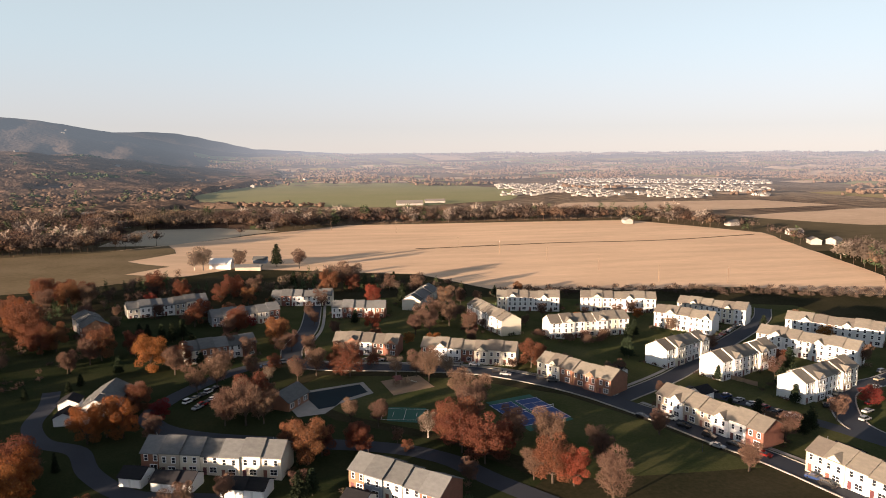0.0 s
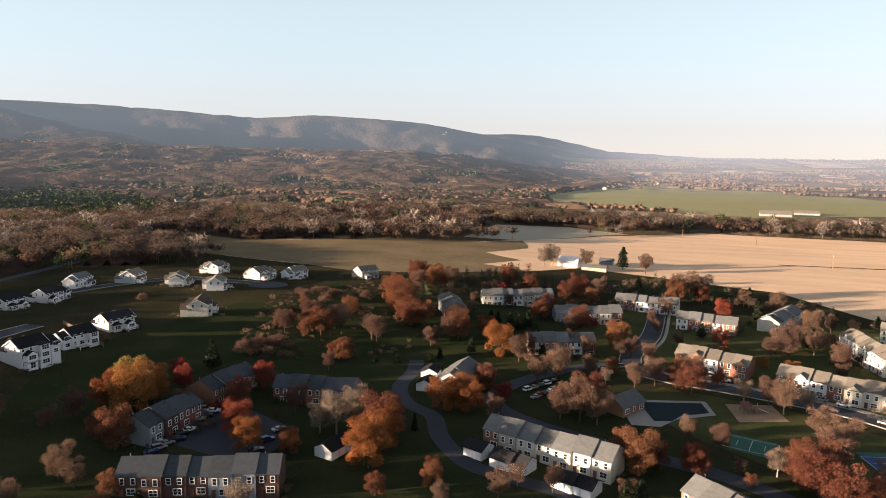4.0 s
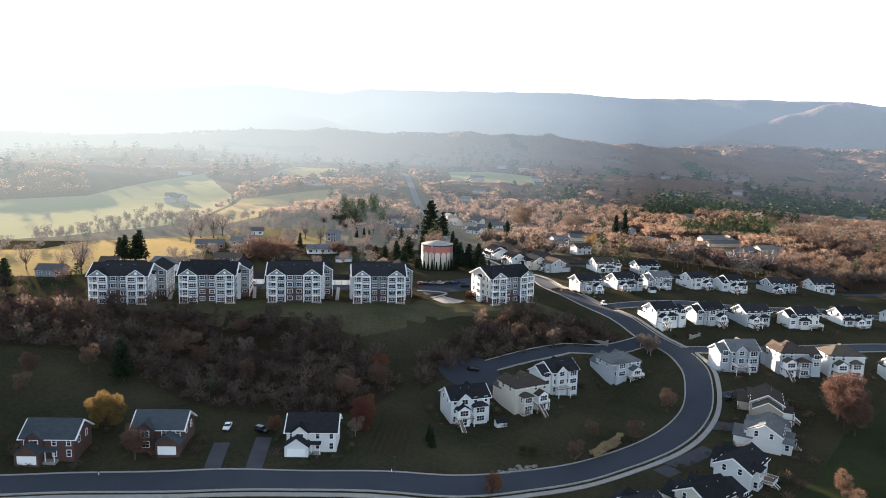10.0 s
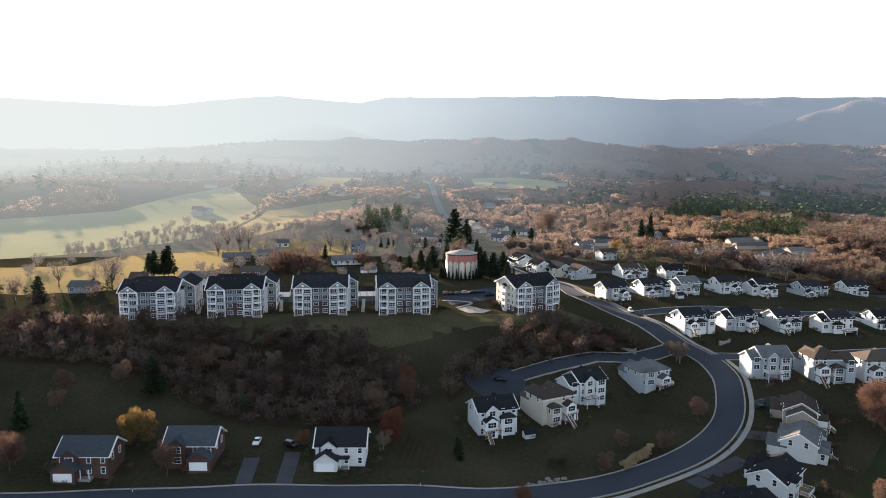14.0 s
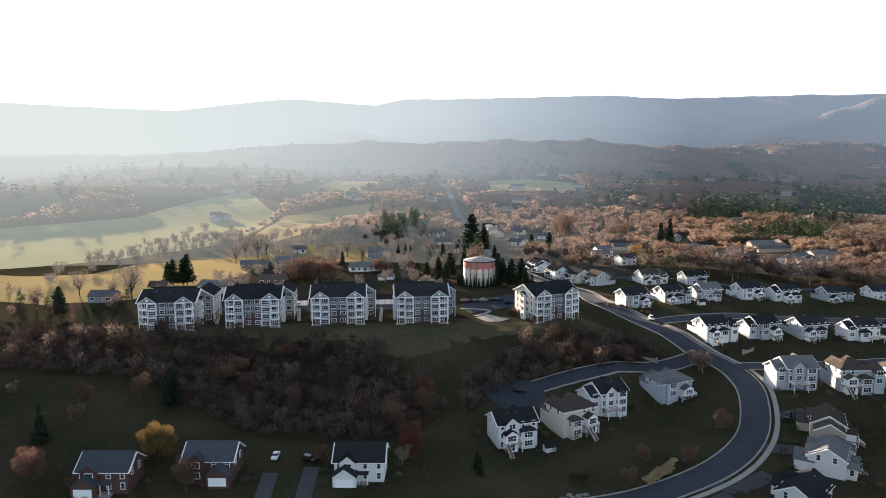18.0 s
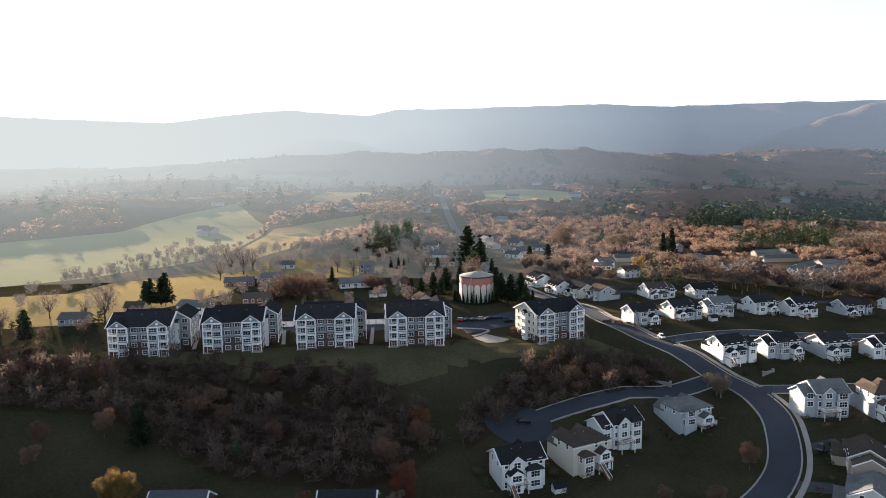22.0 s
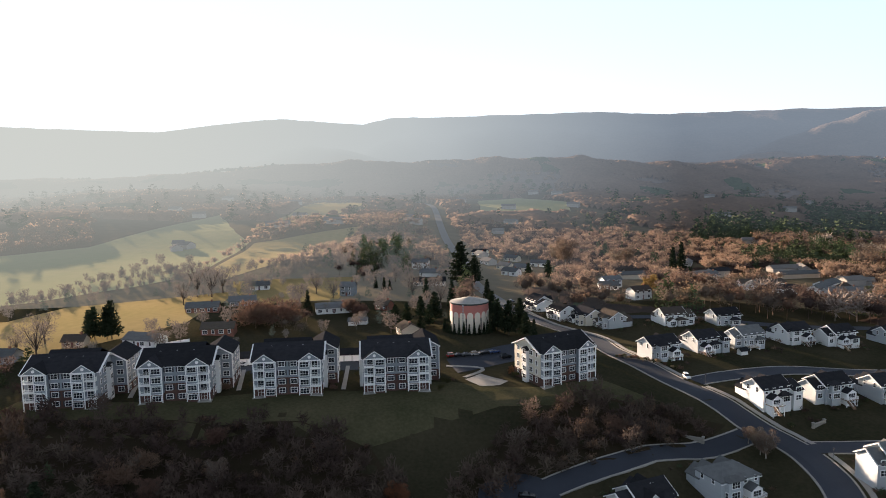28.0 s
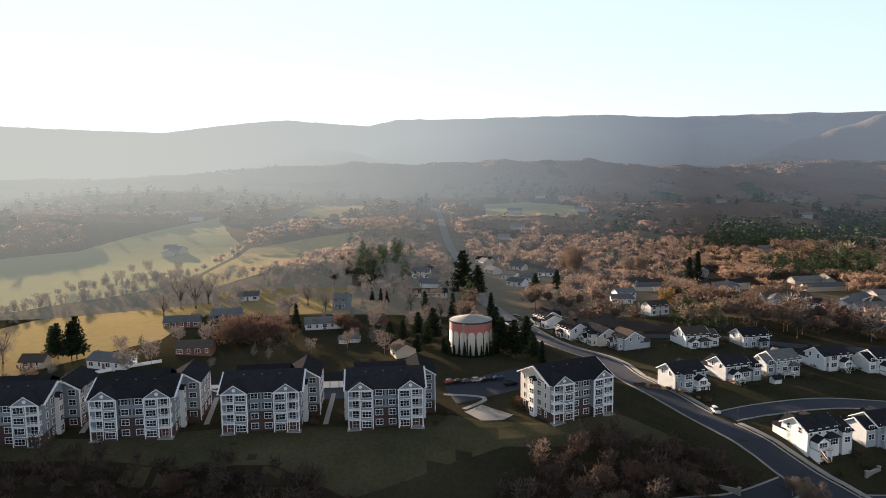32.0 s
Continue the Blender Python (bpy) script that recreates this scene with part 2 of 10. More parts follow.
METAL = mat("grey_metal", (0.32, 0.33, 0.34), (0.24, 0.25, 0.26), 0.5, 0.45, metal=0.6)
BARK = mat("bark", (0.095, 0.075, 0.06), (0.055, 0.045, 0.038), 2.0, 0.95, 0.4, rand=0.2)
BARK_PALE = mat("pale_bark", (0.36, 0.33, 0.29), (0.24, 0.21, 0.18), 1.0, 0.9, 0.3, rand=0.15)
RUST_LEAF = mat("russet_leaves", (0.175, 0.072, 0.040), (0.112, 0.048, 0.030), 0.5, 0.8, rand=0.22, through_light=0.35)
GOLD_LEAF = mat("orange_leaves", (0.255, 0.105, 0.036), (0.185, 0.072, 0.028), 0.5, 0.8, rand=0.2, through_light=0.35)
RED_LEAF = mat("crimson_leaves", (0.22, 0.048, 0.034), (0.15, 0.036, 0.028), 0.5, 0.8, rand=0.2, through_light=0.35)
YELLOW_LEAF = mat("yellow_leaves", (0.23, 0.160, 0.05), (0.16, 0.11, 0.04), 0.5, 0.8, rand=0.2, through_light=0.35)
TWIG = mat("bare_twigs", (0.158, 0.098, 0.073), (0.102, 0.066, 0.052), 0.5, 0.9, rand=0.22, through_light=0.2)
TWIG_PALE = mat("pale_twigs", (0.22, 0.17, 0.13), (0.15, 0.118, 0.094), 0.5, 0.9, rand=0.15, through_light=0.2)
REED = mat("dry_reeds", (0.46, 0.36, 0.22), (0.34, 0.26, 0.15), 0.5, 0.9, rand=0.15, through_light=0.2)
NEEDLE = mat("dark_needles", (0.026, 0.036, 0.021), (0.018, 0.025, 0.015), 0.6, 0.9, rand=0.25, through_light=0.1)
SHRUB = mat("shrub_leaves", (0.045, 0.055, 0.024), (0.08, 0.062, 0.03), 0.6, 0.9, rand=0.3, through_light=0.15)
WOOD_TWIG = mat("woodland_twigs", (0.130, 0.099, 0.083), (0.088, 0.068, 0.058), 0.05, 0.9, 0.9, rand=0.35, through_light=0.42, tint=True)
WOOD_RUST = mat("woodland_russet", (0.175, 0.115, 0.083), (0.122, 0.082, 0.061), 0.05, 0.9, 0.9, rand=0.3, through_light=0.42, tint=True)
WOOD_PINE = mat("woodland_needles", (0.062, 0.082, 0.042), (0.042, 0.056, 0.030), 0.05, 0.9, rand=0.3, through_light=0.1, tint=True)
for m in (WOOD_TWIG, WOOD_RUST):
    m.node_tree.nodes["Bump"].inputs["Distance"].default_value = 1.2
BRUSH_TWIG = mat("brush_twigs", (0.095, 0.068, 0.056), (0.060, 0.045, 0.038), 0.05, 0.9, rand=0.35, through_light=0.06, tint=True)
WOOD_PALE = mat("woodland_pale", (0.27, 0.225, 0.195), (0.20, 0.165, 0.14), 0.05, 0.9, rand=0.2, through_light=0.06, tint=True)
# these all carry the emitted haze, farm twigs and undergrowth included
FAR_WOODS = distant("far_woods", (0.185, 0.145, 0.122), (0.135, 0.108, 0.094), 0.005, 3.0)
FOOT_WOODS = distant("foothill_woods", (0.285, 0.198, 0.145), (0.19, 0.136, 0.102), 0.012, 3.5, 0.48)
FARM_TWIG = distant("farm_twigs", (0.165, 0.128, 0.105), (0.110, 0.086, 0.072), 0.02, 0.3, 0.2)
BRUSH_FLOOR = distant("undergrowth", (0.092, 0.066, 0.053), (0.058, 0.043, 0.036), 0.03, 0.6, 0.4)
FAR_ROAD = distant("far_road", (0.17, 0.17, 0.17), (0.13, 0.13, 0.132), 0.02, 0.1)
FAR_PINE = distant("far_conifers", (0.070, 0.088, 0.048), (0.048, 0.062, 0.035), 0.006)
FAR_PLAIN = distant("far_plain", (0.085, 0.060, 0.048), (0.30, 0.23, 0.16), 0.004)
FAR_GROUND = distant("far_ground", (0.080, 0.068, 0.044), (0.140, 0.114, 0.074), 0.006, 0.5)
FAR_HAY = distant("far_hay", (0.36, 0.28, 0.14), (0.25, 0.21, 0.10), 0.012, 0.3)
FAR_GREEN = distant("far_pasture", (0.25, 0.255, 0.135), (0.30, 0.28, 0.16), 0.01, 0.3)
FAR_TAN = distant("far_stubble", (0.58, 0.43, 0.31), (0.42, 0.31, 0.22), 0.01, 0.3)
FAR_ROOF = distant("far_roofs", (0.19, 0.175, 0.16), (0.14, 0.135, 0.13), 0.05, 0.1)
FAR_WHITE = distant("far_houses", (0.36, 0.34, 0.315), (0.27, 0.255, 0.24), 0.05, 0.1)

# ---------------------------------------------------------------- ground
LEVELS = [(0, 167, -9), (111, 222, -9), (-85, 228, -8), (0, 389, -9), (-78, 140, -8), (122, 389, -9), (256, 289, -9), (0, 650, -7), (-205, 400, -4), (-250, 300, -2), (-190, 190, -4.5), (-184, -49, -1), (-182, -18, -2), (-205, 26, -7), (-170, 96, -6), (-230, 65, -7), (-252, 88, -3), (-243, 118, 2), (-255, 109, 2), (-300, 95, 8.5), (-280, -118, 12.2), (-281, -85, 12.6), (-284, -48, 12.6), (-287, -12, 12), (-300, 45, 11), (-240, -60, 0), (-250, 0, 1), (-262, 55, 4), (-370, 15, 14), (-410, 270, -3), (-350, 180, 4.5), (-336, 92, 10.3), (-349, 120, 8.8), (-364, 165, 6.4), (-378, 205, 4.6), (-392, 114, 10.5)]
LEVELS_FAR = [(-150, -60, -4), (-150, 30, -8), (-120, 100, -7), (-380, -130, 15), (-480, -60, 13), (-450, 120, 10), (-600, -100, 16), (-600, 250, 2), (-900, -130, 28), (-900, 600, -5), (-330, 260, -3), (-1400, 0, 34), (-1400, 600, 15), (-700, 500, -4), (-400, 500, -3), (0, 1100, 0), (500, 400, -7), (-150, -300, -2), (-400, -400, 14), (-900, -500, 35), (-1250, -450, 52), (-1250, 100, 33), (-1400, 220, 42), (-1300, 450, 30), (-1150, -220, 36)]
_A = np.array(LEVELS + LEVELS_FAR, float)


def land(x, y):
    """Height of the rolling ground."""
    x, y = np.asarray(x, float), np.asarray(y, float)
    r2 = (x[..., None] - _A[:, 0]) ** 2 + (y[..., None] - _A[:, 1]) ** 2
    w = 1 / (r2 + 120.0) ** 1.7
    return (w * _A[:, 2]).sum(-1) / w.sum(-1)


def axis_lines(lo, hi, fine_lo, fine_hi, step):
    near = list(np.arange(fine_lo, fine_hi + 0.1, step))
    out, d, v = [], step, fine_lo
    while v > lo:
        d = min(d * 1.12, 46.0) if abs(v) < 1650 else d * 1.3
        v -= d
        out.append(max(v, lo))
    left = out[::-1]
    out, d, v = [], step, near[-1]
    while v < hi:
        d = min(d * 1.12, 46.0) if abs(v) < 1650 else d * 1.3
        v += d
        out.append(min(v, hi))
    return np.array(left + near + out)


GX = axis_lines(-4700, 4700, -520, 320, 7.0)
GY = axis_lines(-4700, 4700, -260, 640, 7.0)
GZ = land(GX[:, None] + 0 * GY[None, :], GY[None, :] + 0 * GX[:, None])
# far out the sheet dips under the hills of the backdrop
GZ = np.where(np.hypot(GX[:, None], GY[None, :]) > 1475, GZ - 30, GZ)


def hz(x, y):
    """Height of the ground sheet at a place."""
    i = int(np.clip(np.searchsorted(GX, x) - 1, 0, len(GX) - 2))
    j = int(np.clip(np.searchsorted(GY, y) - 1, 0, len(GY) - 2))
    u, v = (x - GX[i]) / (GX[i + 1] - GX[i]), (y - GY[j]) / (GY[j + 1] - GY[j])
    return float((GZ[i, j] * (1 - u) + GZ[i + 1, j] * u) * (1 - v) + (GZ[i, j + 1] * (1 - u) + GZ[i + 1, j + 1] * u) * v)


def mesh_from(name, verts, faces, material, smooth=False):
    me = bpy.data.meshes.new(name)
    me.from_pydata([tuple(v) for v in verts], [], faces)
    if material:
        me.materials.append(material)
    if smooth:
        me.polygons.foreach_set("use_smooth", [True] * len(me.polygons))
    me.update()
    return me


nx, ny = len(GX), len(GY)
gv = np.stack([np.repeat(GX, ny), np.tile(GY, nx), GZ.ravel()], 1)
gf = [(i * ny + j, (i + 1) * ny + j, (i + 1) * ny + j + 1, i * ny + j + 1) for i in range(nx - 1) for j in range(ny - 1)]
gm = mesh_from("ground", gv, gf, GRASS, True)
# far faces of the sheet take materials with haze painted in
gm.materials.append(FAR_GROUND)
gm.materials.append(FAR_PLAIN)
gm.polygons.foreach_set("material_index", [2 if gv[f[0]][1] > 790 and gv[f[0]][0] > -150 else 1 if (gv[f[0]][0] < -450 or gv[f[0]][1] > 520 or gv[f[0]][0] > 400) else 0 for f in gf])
ground = tagged(new("ground", gm), "rolling dry autumn grass reaching to the horizon", "ground", kind="structure")


RIDGE = [(-180, -0.3), (-20, -0.3), (7, -0.3), (10, 0.0), (14, 0.75), (18.5, 1.6), (22, 2.2), (26, 2.55), (31, 2.75), (35.5, 2.42), (42, 2.87), (46.5, 3.1), (53, 3.2), (57.8, 3.95), (64, 4.1), (73, 4.15), (77.6, 4.5), (88, 4.4), (93.8, 4.35), (96, 3.88), (102.6, 4.35), (107, 3.9), (111.5, 3.3), (116, 3.4), (122, 3.6), (130, 3.4), (145, 2.5), (170, 1.0), (180, 0.1)]


def ridge_height(az):
    return 80 + 3950 * math.tan(radians(float(np.interp(az, [r[0] for r in RIDGE], [r[1] for r in RIDGE]))))


# wooded hills before the ridge: crest lines by bearing, each with its distance and top, and how far its near and far sides reach
CRESTS = [
    ([(62, 1850, 0), (68, 1780, 42), (75, 1740, 60), (79, 1720, 71), (85, 1700, 73), (93, 1720, 68), (97, 1720, 72), (106, 1720, 58), (114, 1750, 40), (125, 1800, 40), (150, 1900, 0)], 330, 260),
    ([(8, 2300, 0), (20, 2300, 34), (33, 2200, 40), (46, 2150, 50), (57, 2150, 64), (63, 2150, 68), (67, 2200, 58), (73, 2280, 45), (84, 2400, 30), (95, 2400, 0)], 300, 300),
    ([(40, 2750, 0), (43, 2800, 70), (48, 2900, 120), (54, 3150, 205), (58, 3350, 275), (62.5, 3100, 195), (67, 2850, 98), (70, 2700, 0)], 520, 500),
    ([(90, 3000, 0), (93, 2950, 80), (98, 2950, 150), (102, 3050, 190), (106, 3000, 130), (110, 2900, 60), (113, 2900, 0)], 560, 520),
    ([(70, 3000, 0), (74, 2950, 70), (79, 3000, 120), (83, 2950, 90), (88, 2900, 0)], 420, 500)]


def far_height(x, y):
    """Height of the far land: plain, foothills, spurs and the long ridge."""
    r, az = math.hypot(x, y), math.degrees(math.atan2(-x, y))
    top = ridge_height(az)
    hilly = min(1.0, max(0.0, (top - 85) / 150.0))
    b = min(1.0, max(0.0, (r - 1400) / 320.0))
    b = b * b * (3 - 2 * b)
    base = float(land(x, y)) * (1 - b) + b * (-4 + 36 * hilly)
    f = min(1.0, max(0.0, (r - 2250) / 1700.0))
    fall = 1.0 if r <= 3950 else 1 - (r - 3950) / 900
    h = base + (top - base - 2) * (0.30 * f + 0.70 * f * f * (3 - 2 * f) ** 0.8) * fall
    gully = noise.fractal((az * 0.16, r * 0.0006, 3), 0.8, 2.0, 5)
    h += gully * 36 * math.sin(math.pi * f) ** 0.9 * hilly if f > 0 else 0.0
    for line, near_w, far_w in CRESTS:
        if line[0][0] < az < line[-1][0]:
            rc = float(np.interp(az, [q[0] for q in line], [q[1] for q in line])) + 60 * noise.noise((az * 0.12, 2.0, 8))
            zc = float(np.interp(az, [q[0] for q in line], [q[2] for q in line])) * (1 + 0.10 * noise.noise((az * 0.45, 4.0, 1)))
            d = (r - rc) / (near_w if r < rc else far_w)
            h = max(h, base + zc * math.exp(-d * d)) if rc > 2600 else h + zc * math.exp(-d * d) * b ** 0.7
    return h - 4 * max(0.0, 1 - (r - 1400) / 40.0) + 5 * min(1, f * 6) * noise.noise((x * 0.012, y * 0.012, 5)) + 3 * b * noise.noise((x * 0.02, y * 0.02, 6))


def ground_z(x, y):
    """Height of whatever land lies on top: the near sheet or the far hills."""
    return max(hz(x, y), far_height(x, y)) if x * x + y * y > 1390 ** 2 else hz(x, y)


def patch(name, poly, material, label, lift=0.06, category="field"):
    """A sheet laid over the ground within an outline."""
    bm = bmesh.new()
    bm.faces.new([bm.verts.new((x, y, 0)) for x, y in poly])
    xs, ys = [p[0] for p in poly], [p[1] for p in poly]
    for k, lines in ((0, GX[(GX > min(xs)) & (GX < max(xs))]), (1, GY[(GY > min(ys)) & (GY < max(ys))])):
        for v in lines:
            co, no = [0, 0, 0], [0, 0, 0]
            co[k], no[k] = float(v), 1
            bmesh.ops.bisect_plane(bm, geom=bm.verts[:] + bm.edges[:] + bm.faces[:], plane_co=co, plane_no=no)
    for v in bm.verts:
        v.co.z = ground_z(v.co.x, v.co.y) + lift
    bmesh.ops.recalc_face_normals(bm, faces=bm.faces[:])
    if sum(f.normal.z for f in bm.faces) < 0:
        bmesh.ops.reverse_faces(bm, faces=bm.faces[:])
    me = bpy.data.meshes.new(name)
    bm.to_mesh(me)
    bm.free()
    me.materials.append(material)
    return tagged(new(name, me), label, category, kind="structure")


def wobble(poly, step=25.0, amount=3.0):
    """An outline with uneven edges."""
    out = []
    for (x0, y0), (x1, y1) in zip(poly, poly[1:] + poly[:1]):
        k = max(1, int(math.hypot(x1 - x0, y1 - y0) / step))
        for i in range(k):
            x, y = x0 + (x1 - x0) * i / k, y0 + (y1 - y0) * i / k
            s = amount if i else 0
            out.append((x + s * noise.noise((x * 0.03, y * 0.03, 1)), y + s * noise.noise((x * 0.03, y * 0.03, 7))))
    return out


patch("corn_field", wobble([(-474, 489), (-440, 531), (-390, 522), (-333, 556), (-281, 568), (-204, 592), (-93, 722), (1, 795), (250, 778), (328, 775), (416, 641), (361, 414), (323, 362), (249, 402), (175, 406), (93, 421), (50, 480), (-24, 500), (-80, 510), (-105, 483), (-166, 438), (-227, 424), (-262, 430), (-310, 428), (-372, 440), (-440, 478)]), STUBBLE, "harvested tan corn stubble field with faint rows")
# olive-brown meadow grass, its colour darkened to paint in shade as well
DRY_SHADED_MEADOW = mat("dry_meadow", (0.215, 0.165, 0.105), (0.130, 0.104, 0.062), 0.03, 0.95, 0.3, world_space=True, fine=14)
patch("dry_meadow", wobble([(-474, 489), (-440, 531), (-390, 522), (-333, 556), (-281, 568), (-204, 592), (-158, 640), (-140, 590), (-165, 545), (-128, 520), (-150, 488), (-112, 476), (-166, 438), (-227, 424), (-262, 430), (-310, 428), (-372, 440), (-440, 478)], 20, 6), DRY_SHADED_MEADOW, "dull olive-brown unmown meadow beside the stubble, darkened for shade", 0.13)
patch("bare_field", wobble([(-215, 632), (-218, 755), (-138, 776), (-70, 750), (-100, 722), (-159, 640)]), GREYFIELD, "grey-green grass field by the woods", 0.1)
patch("green_field", wobble([(-266, 1262), (-184, 1901), (145, 1765), (350, 1332), (256, 1068), (64, 961), (-204, 1049)], 60, 10), FAR_GREEN, "pale green pasture beyond the wood line", 0.5)
patch("stubble_field", wobble([(330, 1010), (250, 900), (470, 860), (700, 900), (640, 1010)], 40, 8), FAR_TAN, "narrow tan stubble field beyond the trees", 0.4)
patch("stubble_field", wobble([(470, 790), (560, 680), (900, 640), (1000, 800), (700, 850)], 40, 8), FAR_TAN, "tan stubble field beyond the wood line", 0.4)
patch("hay_field", wobble([(-420, -300), (-410, -255), (-412, -217), (-448, -206), (-475, -149), (-490, -123), (-388, -118), (-359, -136), (-334, -158), (-331, -200), (-346, -238), (-372, -290)]), HAYFIELD, "golden dry hay field behind the apartments", 0.1)
patch("hay_field", wobble([(-566, -166), (-737, -178), (-821, -83), (-698, -91), (-583, -125), (-530, -143)]), FAR_HAY, "golden mown hay field with rows", 0.2)
patch("hay_field", wobble([(-799, -200), (-921, -150), (-1117, -116), (-1189, -106), (-1198, -199)]), FAR_HAY, "pale hay field on the rise", 0.4)
patch("hay_field", wobble([(-521, -140), (-537, -52), (-454, -56), (-442, -103)]), HAYFIELD, "dry yellow grass round farm houses", 0.12)
patch("pasture", wobble([(-1040, 60), (-1060, 190), (-1180, 205), (-1300, 140), (-1240, 65)]), FAR_GREEN, "small green hill pasture among brown woods", 0.3)
patch("pasture", wobble([(-430, -290), (-470, -236), (-540, -180), (-590, -172), (-740, -184), (-800, -215), (-990, -290), (-720, -330), (-640, -420), (-480, -420)]), FAR_GREEN, "hazy green pasture beyond the hedgerow", 0.15)
SLOPES = [[(-251, 9), (-266, 17), (-282, 36), (-290, 58), (-284, 75), (-277, 91), (-268, 79), (-253, 49), (-245, 25), (-231, 13), (-222, 5), (-233, 3)],
    [(-272, -182), (-272, -150), (-268, -114), (-268, -69), (-268, -40), (-259, -18), (-240, -7), (-223, -2), (-205, -11), (-195, -26), (-198, -47), (-203, -65), (-220, -87), (-231, -107), (-231, -131), (-234, -165)]]
patch("brush_ground", wobble(SLOPES[0]), BRUSHLAND, "brown brushy slope beside the lane", 0.07, "brush")
patch("brush_ground", wobble(SLOPES[1]), BRUSHLAND, "brown brushy slope below the apartments", 0.08, "brush")
# dry grass colour, made paler to paint in grazing sun on the slope
SUNLIT_DRY_LAWN = mat("sunlit_dry_lawn", (0.034, 0.040, 0.020), (0.095, 0.082, 0.048), 0.05, 0.95, 0.5, world_space=True, fine=20)
patch("lawn", wobble([(-273, -136), (-286, -135), (-282, -95), (-290, -59), (-292, -26), (-305, 5), (-296, 37), (-305, 58), (-291, 74), (-283, 47), (-285, 21), (-271, 0), (-258, -23), (-267, -46), (-259, -83), (-255, -122)]), SUNLIT_DRY_LAWN, "dry olive lawn on the slope below the apartments, paler for sun", 0.05, "lawn")
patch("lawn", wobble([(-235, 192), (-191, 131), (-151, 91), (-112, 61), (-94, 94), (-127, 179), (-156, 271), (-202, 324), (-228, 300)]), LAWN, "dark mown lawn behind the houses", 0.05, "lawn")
# lighter lawn colour that paints in the sunlight on these lawns
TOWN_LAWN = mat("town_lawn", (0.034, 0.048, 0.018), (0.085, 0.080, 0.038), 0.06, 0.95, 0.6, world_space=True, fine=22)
patch("lawn", wobble([(-60, 300), (-40, 400), (40, 410), (120, 392), (250, 350), (262, 250), (215, 190), (190, 130), (128, 128), (118, 170), (100, 216), (84, 240), (55, 262), (-12, 272)]), TOWN_LAWN, "green lawn between the town houses, coloured lighter as if sunlit", 0.04, "lawn")
# darker, greener lawn sheet; its darkness paints in the shade here
patch("lawn", wobble([(-150, 348), (-222, 392), (-205, 330), (-166, 280), (-140, 215), (-118, 150), (-75, 118), (20, 135), (52, 168), (30, 196), (-4, 218), (-26, 246), (-14, 268), (-62, 298), (-44, 385), (-90, 395), (-128, 352)]), LAWN, "lawn round the lower town houses, coloured dark green for shade", 0.03, "lawn")
patch("lawn", wobble([(-9, 262), (44, 252), (78, 231), (96, 205), (115, 166), (66, 166), (33, 200), (0, 221), (-22, 246)]), TOWN_LAWN, "park lawn with long tree shadows, coloured lighter as if sunlit", 0.05, "lawn")


def smooth_line(pts, step=3.0):
    """A line resampled smoothly through its points."""
    p = [Vector((x, y)) for x, y in pts]
    p = [p[0] * 2 - p[1]] + p + [p[-1] * 2 - p[-2]]
    out = []
    for a, b, c, d in zip(p, p[1:], p[2:], p[3:]):
        k = max(2, int((c - b).length / step))
        for i in range(k):
            t = i / k
            out.append(0.5 * ((2 * b) + (c - a) * t + (2 * a - 5 * b + 4 * c - d) * t * t + (3 * b - a - 3 * c + d) * t ** 3))
    out.append(p[-2])
    return out


def sides(line):
    n = []
    for i, q in enumerate(line):
        d = (line[min(i + 1, len(line) - 1)] - line[max(i - 1, 0)]).normalized()
        n.append(Vector((-d.y, d.x)))
    return n


def near_line(x, y, line):
    """Distance from a point to a broken line."""
    best = 1e9
    for (x0, y0), (x1, y1) in zip(line, line[1:]):
        u = max(0.0, min(1.0, ((x - x0) * (x1 - x0) + (y - y0) * (y1 - y0)) / ((x1 - x0) ** 2 + (y1 - y0) ** 2)))
        best = min(best, math.hypot(x - x0 - u * (x1 - x0), y - y0 - u * (y1 - y0)))
    return best


def strip(name, pts, width, material, label, lift=0.14, offset=0.0, height=0.0, category="road", cross=4, keep_off=()):
    """A ribbon laid along a line on the ground, with a raised edge when it has height."""
    line = smooth_line(pts)
    nor = sides(line)
    ks = [offset - width / 2 + width * i / cross for i in range(cross + 1)]
    V, Fc = [], []
    for q, m in zip(line, nor):
        zc = max(hz(q.x + m.x * k, q.y + m.y * k) for k in (offset - width / 2, offset, offset + width / 2)) if width < 3 else None
        for k in ks:
            x, y = q.x + m.x * k, q.y + m.y * k
            z = hz(x, y) + lift + height
            V.append((x, y, z))
        if height:
            for k in (ks[0], ks[-1]):
                x, y = q.x + m.x * k, q.y + m.y * k
                V.append((x, y, hz(x, y) + lift - 0.3))
    c = cross + 1 + (2 if height else 0)
    for i in range(len(line) - 1):
        q = V[i * c + cross // 2]
        if any(near_line(q[0], q[1], ln) < gap for ln, gap in keep_off):
            continue
        for j in range(cross):
            Fc.append((i * c + j + 1, i * c + j, (i + 1) * c + j, (i + 1) * c + j + 1))
        if height:
            Fc.append((i * c, i * c + cross + 1, (i + 1) * c + cross + 1, (i + 1) * c))
            Fc.append((i * c + cross + 2, i * c + cross, (i + 1) * c + cross, (i + 1) * c + cross + 2))
    return tagged(new(name, mesh_from(name, V, Fc, material)), label, category, kind="structure")


